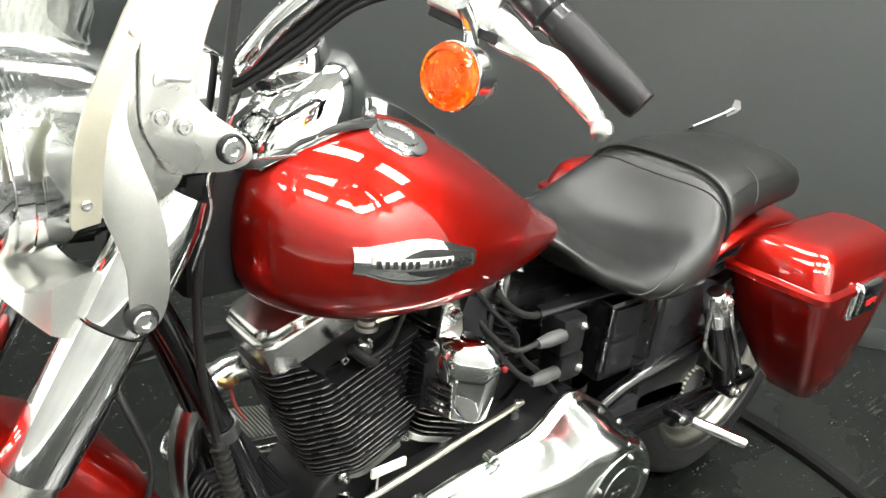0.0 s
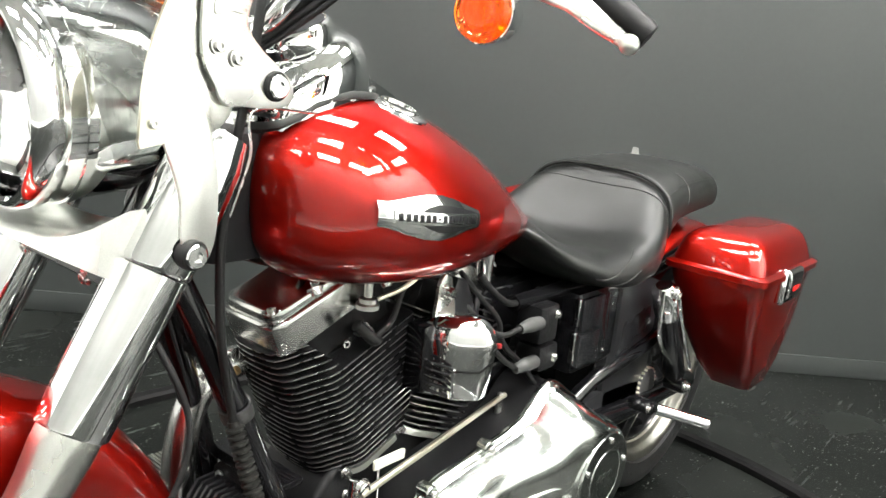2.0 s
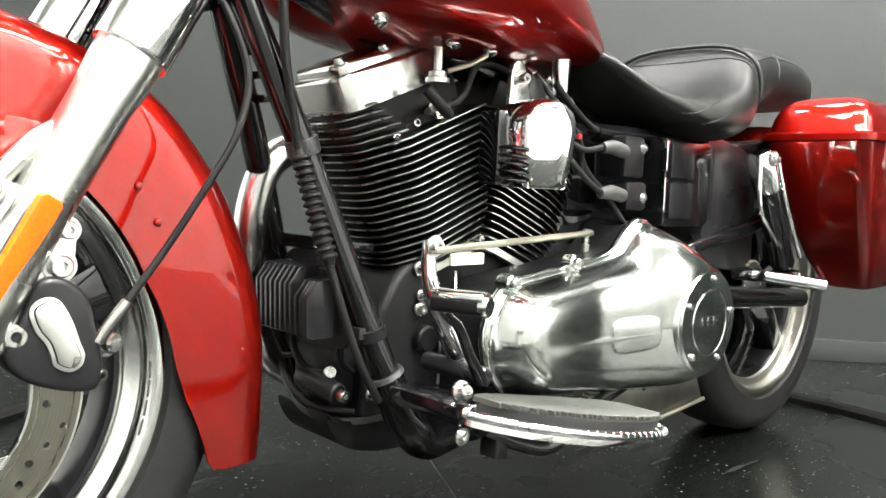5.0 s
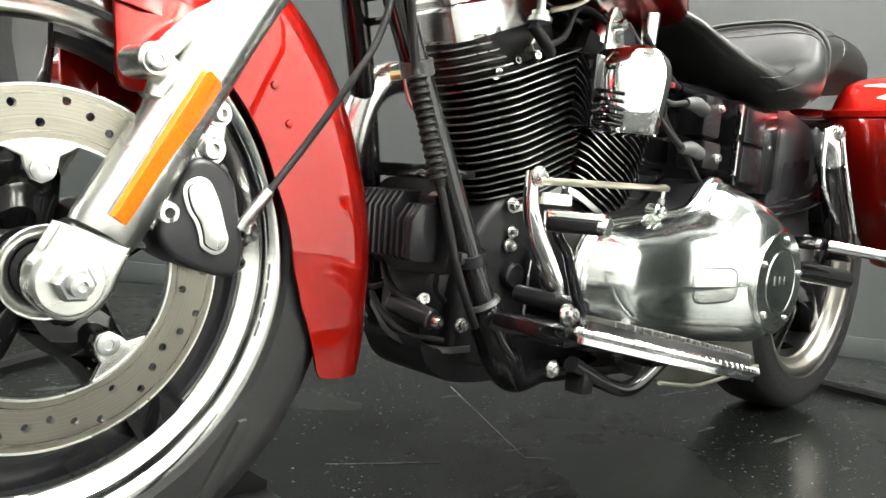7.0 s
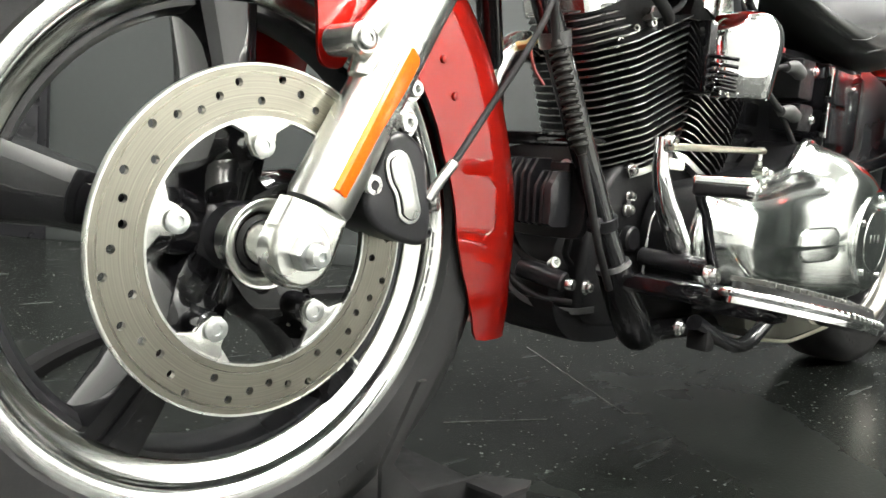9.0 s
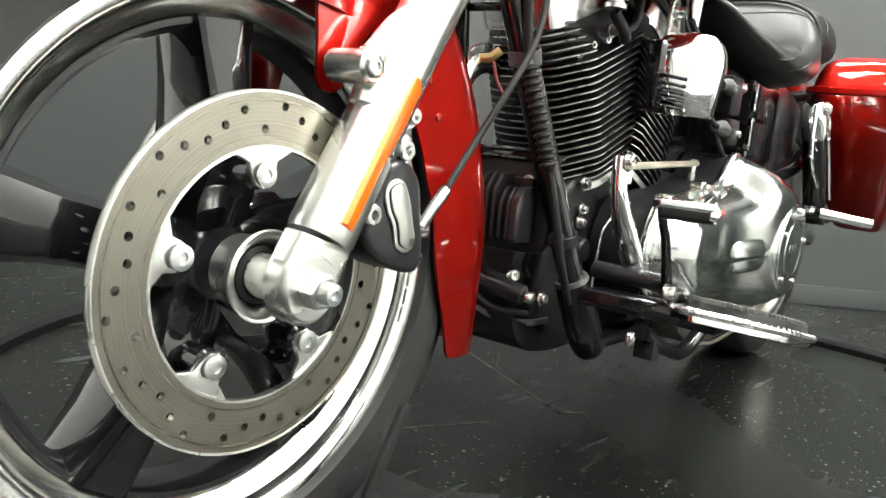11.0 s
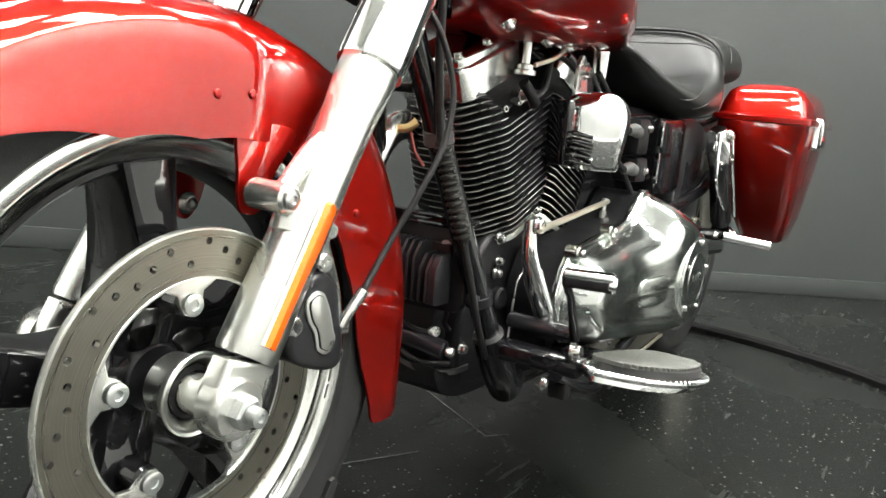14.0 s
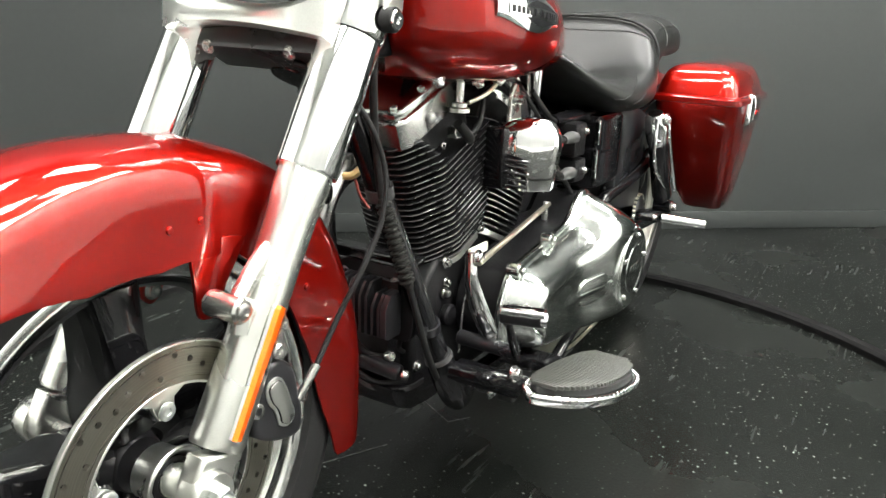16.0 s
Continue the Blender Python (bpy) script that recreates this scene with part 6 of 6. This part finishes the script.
# cables from the bar down, brake hose, throttle loom
for k, o in enumerate((0.0, 0.010, 0.019)):
    cable([(0.545, -0.225, 1.110 - o), (0.480, -0.165, 1.083 - o), (0.432, -0.125, 1.030 - o), (0.400, -0.075, 0.985 - o), (0.370, -0.030, 0.955 - o), (0.34, 0.0, 0.90)], 0.0048 - 0.0006 * k)
cable([(0.405, -0.080, 1.12), (0.392, -0.080, 1.04), (0.382, -0.078, 0.95), (0.368, -0.074, 0.86), (0.360, -0.066, 0.76), (0.364, -0.064, 0.66), (0.374, -0.063, 0.60), (0.386, -0.064, 0.540)], 0.0055, label="black clutch cable")
cable([(0.170, -0.128, 0.392), (0.205, -0.132, 0.442), (0.237, -0.145, 0.500), (0.263, -0.150, 0.550), (0.275, -0.145, 0.605), (0.258, -0.128, 0.668), (0.245, -0.085, 0.712), (0.238, -0.04, 0.722)], 0.0035, label="black rubber front brake hose", name="brake_hose")
cable([(0.455, -0.10, 0.90), (0.350, -0.128, 0.905), (0.345, -0.130, 0.86), (0.330, -0.122, 0.80)], 0.0014, material=ZINC, label="thin bright wire clip", name="wire_clip")
# ribbed boot on the clutch cable
bm = bmesh.new()
a, b = V(0.386, -0.064, 0.540), V(0.408, -0.100, 0.412)
L = (b - a).length
prof = [(0, 0.007)]
for k in range(14):
    h = 0.006 + (L - 0.012) * k / 14
    prof += [(h, 0.0075), (h + 0.002, 0.0115), (h + 0.005, 0.0115), (h + 0.007, 0.0078)]
prof.append((L, 0.006))
lathe(bm, a, b - a, prof, 18)
part("cable_boot", bm, BOOT, bike, "ribbed black rubber cable boot", smooth=50)
cable([(0.408, -0.100, 0.412), (0.422, -0.108, 0.36), (0.445, -0.112, 0.30), (0.475, -0.112, 0.25)], 0.005)
bm = bmesh.new()
annulus(bm, (0.4735, -0.0927, 0.331), (0.35, 0.05, -0.93), [(-0.007, 0.0165), (-0.007, 0.020), (0.007, 0.020), (0.007, 0.0165)], 24)
box(bm, (0.461, -0.094, 0.331), (0.022, 0.018, 0.014), 0.003)
part("tube_clip", bm, SATINBLACK, bike, "black cable clip on the frame tube")
bm = bmesh.new()
annulus(bm, (0.3985, -0.0520, 0.546), (0.35, 0.05, -0.93), [(-0.009, 0.0165), (-0.009, 0.020), (0.009, 0.020), (0.009, 0.0165)], 24)
part("tube_clip", bm, DARKMETAL, bike)

# regulator: finned block on a rounded carrier plate, on the front of the frame
bm = bmesh.new()
t = bmesh.new()
slab(t, curve_outline([(-0.072, -0.040), (-0.076, 0.020), (-0.060, 0.052), (-0.030, 0.060), (0.040, 0.060), (0.066, 0.046), (0.076, 0.012), (0.074, -0.046), (0.040, -0.056), (-0.040, -0.056)], 4), 0.012, Matrix.Translation((0.462, -0.004, 0.362)) @ Matrix(((0, 0, -1, 0), (-1, 0, 0, 0), (0, 1, 0, 0), (0, 0, 0, 1))), 0.003)
merge(bm, t)
reg = part("voltage_regulator", bm, CRINKLE, bike, "black finned voltage regulator")
bm = bmesh.new()
box(bm, (0.446, -0.004, 0.362), (0.012, 0.112, 0.080), 0.003)
part("regulator_core", bm, CRINKLE, reg)
for k in range(11):
    bm = bmesh.new()
    y = -0.059 + 0.0110 * k
    tall = 0.026 if k < 3 else 0.040
    slab(bm, [(-0.034, -0.038), (-0.036, tall - 0.020), (-0.022, tall), (0.004, tall + 0.002), (0.004, -0.042), (-0.026, -0.042)], 0.0046 if k else 0.010, on_left(0.438, y + (0.0 if k else 0.005), 0.364), 0.0012)
    part("regulator_fin", bm, SATINBLACK, reg)
for y, z in ((-0.048, 0.398), (0.046, 0.398)):
    bolt(reg, (0.449, y, z), (-1, -0.1, 0), 0.0058, 0.008, "regulator_bolt", material=PLATED)
bm = bmesh.new()
for z in (0.425, 0.436):
    rod(bm, (0.45, -0.075, z), (0.45, 0.085, z), 0.0036, seg=8)
box(bm, (0.470, 0, 0.430), (0.040, 0.150, 0.010), 0.003)
part("front_crossmember", bm, GLOSSBLACK, bike)
# slotted plate between the downtubes
for dz in (0.0, 0.026, 0.052):
    bm = bmesh.new()
    box(bm, (0.384 - 0.38 * dz, -0.002, 0.602 + dz), (0.008, 0.066, 0.010), 0.002, Matrix.Rotation(radians(-20), 4, "Y"))
    part("neck_plate", bm, GLOSSBLACK, bike, "gloss black slotted neck plate")
# heavy elbow at the foot of each downtube, with its bright-edged collar
for s in (-1, 1):
    bm = bmesh.new()
    tube(bm, [(0.492, s * 0.1035, 0.276), (0.505, s * 0.109, 0.246), (0.528, s * 0.114, 0.206), (0.566, s * 0.102, 0.182), (0.630, s * 0.082, 0.175)], 0.0225, 20, 8, [0.95, 1.05, 1.08, 1.0, 0.85])
    elbow = part("frame_elbow", bm, GLOSSBLACK, bike, "gloss black cast frame elbow")
    bm = bmesh.new()
    annulus(bm, (0.4915, s * 0.1032, 0.278), (0.42, s * 0.18, -0.89), [(-0.003, 0.0172), (-0.003, 0.0218), (0.003, 0.0232), (0.003, 0.0172)], 28)
    part("elbow_collar", bm, DARKMETAL, elbow, "worn collar edge")
# front motor mount: a dark cradle with its strap, sensor, hoses and bolts
bm = bmesh.new()
slab(bm, curve_outline([(0.445, 0.225), (0.462, 0.190), (0.50, 0.168), (0.56, 0.160), (0.62, 0.165), (0.62, 0.20), (0.54, 0.206), (0.475, 0.212)], 4), 0.110, on_left(0, 0.06, 0), 0.005)
mount = part("motor_mount", bm, CRINKLE, bike, "black front motor mount")
bm = bmesh.new()
slab(bm, curve_outline([(0.470, 0.215), (0.464, 0.262), (0.470, 0.300), (0.50, 0.315), (0.60, 0.315), (0.60, 0.21), (0.53, 0.205)], 4), 0.078, on_left(0, 0.050, 0), 0.005)
part("mount_block", bm, CRINKLE, mount)
bm = bmesh.new()
rod(bm, (0.446, 0.010, 0.262), (0.456, -0.058, 0.250), 0.0135, seg=20)
part("crank_sensor", bm, SATINBLACK, mount, "black crank sensor barrel")
for p, d in (((0.456, -0.058, 0.250), (0.15, -1, -0.1)), ((0.502, 0.000, 0.195), (-0.5, -1, 0)), ((0.518, -0.002, 0.172), (-0.5, -1, 0)), ((0.460, -0.030, 0.272), (-0.4, -1, 0.2))):
    bolt(mount, p, d, 0.0080, 0.013, "mount_bolt", washer=False)
for pts, r in (([(0.452, 0.040, 0.310), (0.444, 0.020, 0.290), (0.448, -0.004, 0.272), (0.470, -0.030, 0.264)], 0.0052), ([(0.470, -0.050, 0.330), (0.462, -0.052, 0.305), (0.470, -0.044, 0.285), (0.490, -0.040, 0.270)], 0.0040),
               ([(0.440, 0.045, 0.270), (0.438, 0.012, 0.244), (0.452, -0.020, 0.226), (0.490, -0.046, 0.220)], 0.0044)):
    bm = bmesh.new()
    tube(bm, pts, r, 10, 6)
    part("mount_hose", bm, RUBBER, mount)
bm = bmesh.new()
line = spline([(0.436, 0.040, 0.258), (0.440, 0.006, 0.226), (0.456, -0.030, 0.213), (0.490, -0.052, 0.209), (0.530, -0.056, 0.209)], 6)
loft(bm, [[p + V(0, 0, 0.004), p + V(0.003, 0.003, 0.004), p + V(0.003, 0.003, -0.004), p + V(0, 0, -0.004)] for p in line])
part("mount_strap", bm, DARKMETAL, mount, "dull steel edge of the mount", smooth=30)
# exhaust header at the front cylinder
bm = bmesh.new()
tube(bm, [(0.50, 0.055, 0.555), (0.455, 0.06, 0.548), (0.415, 0.06, 0.515), (0.402, 0.07, 0.44), (0.42, 0.09, 0.34), (0.50, 0.12, 0.24), (0.70, 0.15, 0.20), (1.1, 0.19, 0.21), (1.7, 0.22, 0.25)], 0.0215, 18, 8)
part("exhaust_header", bm, COVER, bike, "chrome exhaust header pipe")
bm = bmesh.new()
tube(bm, [(0.452, 0.02, 0.56), (0.445, 0.03, 0.55), (0.44, 0.045, 0.548)], 0.006, 8)
part("sensor_lead", bm, BRASS, bike, "brass coloured sensor fitting")
bm = bmesh.new()
tube(bm, [(0.447, 0.026, 0.545), (0.452, 0.02, 0.52), (0.462, 0.01, 0.50)], 0.0022, 8)
part("sensor_wire", bm, WIRERED, bike)

# ---- floorboard and shifter ----
def floorboard(s):
    out = curve_outline([(0.468, 0.266), (0.51, 0.247), (0.60, 0.242), (0.70, 0.247), (0.745, 0.268), (0.752, 0.305), (0.735, 0.338), (0.690, 0.360), (0.62, 0.367), (0.55, 0.358), (0.49, 0.330), (0.458, 0.285)], 6)
    def m(z):
        return Matrix.Translation((0, 0, z)) @ Matrix.Diagonal((1, s, 1, 1))
    tilt = Matrix.Translation((0.585, 0, 0.268)) @ Matrix.Rotation(radians(10.5), 4, "Y") @ Matrix.Translation((-0.585, 0, 0))
    bm = bmesh.new()
    slab(bm, out, 0.013, tilt @ m(-0.026), 0.004, 3)
    lip = [tilt @ V(x, s * y, -0.0145) for x, y in out]
    lip += lip[:1]
    for a, b2 in zip(lip, lip[1:]):
        rod(bm, a, b2, 0.0052, seg=10)
    pan = part("floorboard", bm, CHROME, bike, "half-moon floorboard with chrome edge and ribbed rubber")
    cx, cy = 0.605, 0.298
    small = [(cx + (x - cx) * 0.93, cy + (y - cy) * 0.90) for x, y in out]
    bm = bmesh.new()
    slab(bm, small, 0.010, tilt @ m(-0.0105), 0.003)
    part("floorboard_pad", bm, TYRE, pan, "black rubber pad")
    bm = bmesh.new()
    for k in range(34):
        x = 0.470 + 0.0082 * k
        ys = [yy for xx, yy in small if abs(xx - x) < 0.016]
        if len(ys) < 2:
            continue
        t = bmesh.new()
        y0, y1 = min(ys) + 0.004, max(ys) - 0.006
        box(t, (x, (y0 + y1) / 2, 0.0012), (0.0042, y1 - y0, 0.0060), 0.0008, segs=1)
        bmesh.ops.transform(t, matrix=tilt @ m(0.0), verts=t.verts)
        merge(bm, t)
    # ribs in a paler rubber than the pad, so that they stand out
    part("pad_ribs", bm, PADRUBBER, pan, "grey rubber ribs, paler than the pad")
    bm = bmesh.new()
    box(bm, (0.50, s * 0.185, 0.262), (0.045, 0.12, 0.022), 0.006)
    part("floorboard_mount", bm, GLOSSBLACK, pan)
    bm = bmesh.new()
    box(bm, (0.68, s * 0.185, 0.225), (0.045, 0.12, 0.022), 0.006)
    part("floorboard_mount", bm, GLOSSBLACK, pan)
    bolt(pan, (0.490, s * 0.232, 0.285), (0, s, 0.2), 0.009, 0.012, "hinge_bolt")
    return pan


for s in (-1, 1):
    floorboard(s)

bm = bmesh.new()
tube(bm, [(0.527, -0.132, 0.442), (0.526, -0.136, 0.400), (0.540, -0.142, 0.355), (0.560, -0.152, 0.310), (0.573, -0.158, 0.276)], 0.0125, 16, 7, [0.75, 0.9, 1.25, 1.3, 0.8], 0.75)
shifter = part("heel_lever", bm, CHROME, bike, "chrome shift lever and linkage")
bolt(shifter, (0.527, -0.142, 0.436), (0, -1, 0), 0.009, 0.010, "lever_joint")
bm = bmesh.new()
rod(bm, (0.520, -0.150, 0.431), (0.896, -0.098, 0.446), 0.0048)
part("shift_rod", bm, BRUSHED, shifter, "long plated shift rod")
bm = bmesh.new()
rod(bm, (0.884, -0.098, 0.452), (0.884, -0.095, 0.395), 0.0055)
part("gear_arm", bm, SATIN, shifter)
bm = bmesh.new()
tube(bm, [(0.460, -0.222, 0.388), (0.478, -0.220, 0.368), (0.500, -0.216, 0.352), (0.520, -0.214, 0.320), (0.545, -0.210, 0.286)], 0.0058, 12, 6, [0.9, 1, 1.0, 1.1, 1.3])
part("toe_lever", bm, GLOSSBLACK, shifter, "black toe lever")
bm = bmesh.new()
a, b = V(0.456, -0.220, 0.391), V(0.474, -0.282, 0.386)
turn = Matrix.Rotation(math.atan2(b.y - a.y, b.x - a.x), 4, "Z")
box(bm, (a + b) / 2 - V(0, 0, 0.004), ((b - a).length, 0.021, 0.017), 0.006, turn, 3)
part("toe_peg", bm, CRINKLE, shifter, "black rubber toe peg with chrome top and end")
bm = bmesh.new()
d = (b - a).normalized()
rod(bm, b - d * 0.008, b + d * 0.003, 0.0120)
box(bm, (a + b) / 2 + V(0, 0, 0.0055), ((b - a).length * 0.99, 0.0225, 0.011), 0.004, turn, 3)
part("toe_peg_cap", bm, CHROME, shifter)
bm = bmesh.new()
rod(bm, (0.560, -0.10, 0.288), (0.560, -0.205, 0.286), 0.012)
part("shift_pivot", bm, SATINBLACK, shifter)
bm = bmesh.new()
box(bm, (0.640, -0.085, 0.412), (0.062, 0.006, 0.016), 0.004)
part("label_plate", bm, WHITEPLASTIC, shifter, "small ivory rubber stop")
bm = bmesh.new()
tube(bm, [(0.63, -0.075, 0.395), (0.615, -0.090, 0.36), (0.60, -0.085, 0.33), (0.60, -0.08, 0.24)], 0.0018, 6)
part("thin_wire", bm, ZINC, bike)

# folded side stand, rail foot and silver undertray below the gearbox
bm = bmesh.new()
tube(bm, [(0.600, -0.165, 0.208), (0.660, -0.178, 0.180), (0.714, -0.186, 0.172), (0.801, -0.188, 0.212), (0.900, -0.186, 0.235)], 0.0105, 12, 6, [1.2, 1.0, 1.1, 1.0, 0.8], 0.9)
stand = part("side_stand", bm, GLOSSBLACK, bike, "folded black steel side stand", smooth=40)
bm = bmesh.new()
box(bm, (0.622, -0.165, 0.186), (0.022, 0.030, 0.034), 0.004)
part("stand_stop", bm, RUBBER, stand, "black rubber stop")
bolt(stand, (0.568, -0.160, 0.203), (0, -1, 0), 0.008, 0.007, "stand_bolt")
bm = bmesh.new()
slab(bm, [(0.80, 0.205), (1.17, 0.205), (1.20, 0.150), (1.10, 0.143), (0.985, 0.137), (0.870, 0.150), (0.815, 0.172)], 0.16, on_left(0, 0.02, 0), 0.012, 2)
tray = part("gearbox_pan", bm, DARKALU, bike, "silver cast pan under the gearbox", smooth=40)
bm = bmesh.new()
tube(bm, [(0.860, -0.142, 0.153), (0.930, -0.143, 0.143), (0.985, -0.143, 0.138), (1.090, -0.143, 0.144), (1.195, -0.142, 0.152)], 0.0034, 8, 3)
part("pan_flange", bm, BRUSHED, tray, "bright pan flange")

# ---- wheel chock on the turntable behind the front tyre ----
chock = thing("wheel_chock", (0.16, 0, 0), "low black steel wheel chock on the turntable by the front tyre", "wheel chock")
CHOCKGREY = mat("worn_black_steel", (0.009, 0.009, 0.009), 0.5, stain=0.3, stain_scale=30, grain=0.2, spec=0.2)
for s in (-1, 1):
    bm = bmesh.new()
    slab(bm, [(0.15, 0.009), (0.34, 0.009), (0.34, 0.020), (0.292, 0.050), (0.185, 0.055), (0.146, 0.092), (0.186, 0.166), (0.182, 0.173), (0.174, 0.172), (0.130, 0.092), (0.132, 0.060), (0.142, 0.030)], 0.006, on_left(0, s * 0.099 + 0.003, 0.0), 0.001)
    part("side_plate", bm, CHOCKGREY, chock)
    bm = bmesh.new()
    slab(bm, [(0.252, s * 0.101), (0.285, s * 0.101), (0.318, s * 0.140), (0.300, s * 0.150), (0.258, s * 0.150)], 0.005, Matrix.Translation((0, 0, 0.045)), 0.001)
    part("flange", bm, CHOCKGREY, chock)
    bm = bmesh.new()
    box(bm, (0.279, s * 0.147, 0.0245), (0.040, 0.005, 0.041), 0.001)
    part("flange_leg", bm, CHOCKGREY, chock)
bm = bmesh.new()
box(bm, (0.255, 0, 0.005), (0.17, 0.20, 0.008), 0.002)
part("base_plate", bm, CHOCKGREY, chock)

# pale straight scores in the turntable's deck
SCORE = mat("pale_scored_paint", (0.10, 0.10, 0.095), 0.6, stain=0.4, stain_scale=60, grain=0.3, grain_scale=300)
for pts in (((0.985, 0.415), (0.769, 0.027)), ((0.769, 0.027), (0.81, 0.0)), ((0.627, 0.077), (0.473, 0.153))):
    (x0, y0), (x1, y1) = pts
    d = V(x1 - x0, y1 - y0, 0)
    L = d.length
    bm = bmesh.new()
    box(bm, ((x0 + x1) / 2, (y0 + y1) / 2, 0.0008), (L, 0.0011, 0.0012), 0, Matrix.Rotation(math.atan2(d.y, d.x), 4, "Z"))
    tagged(part("floor_score", bm, SCORE), "thin pale straight score in the dark deck", "floor mark", kind="structure")
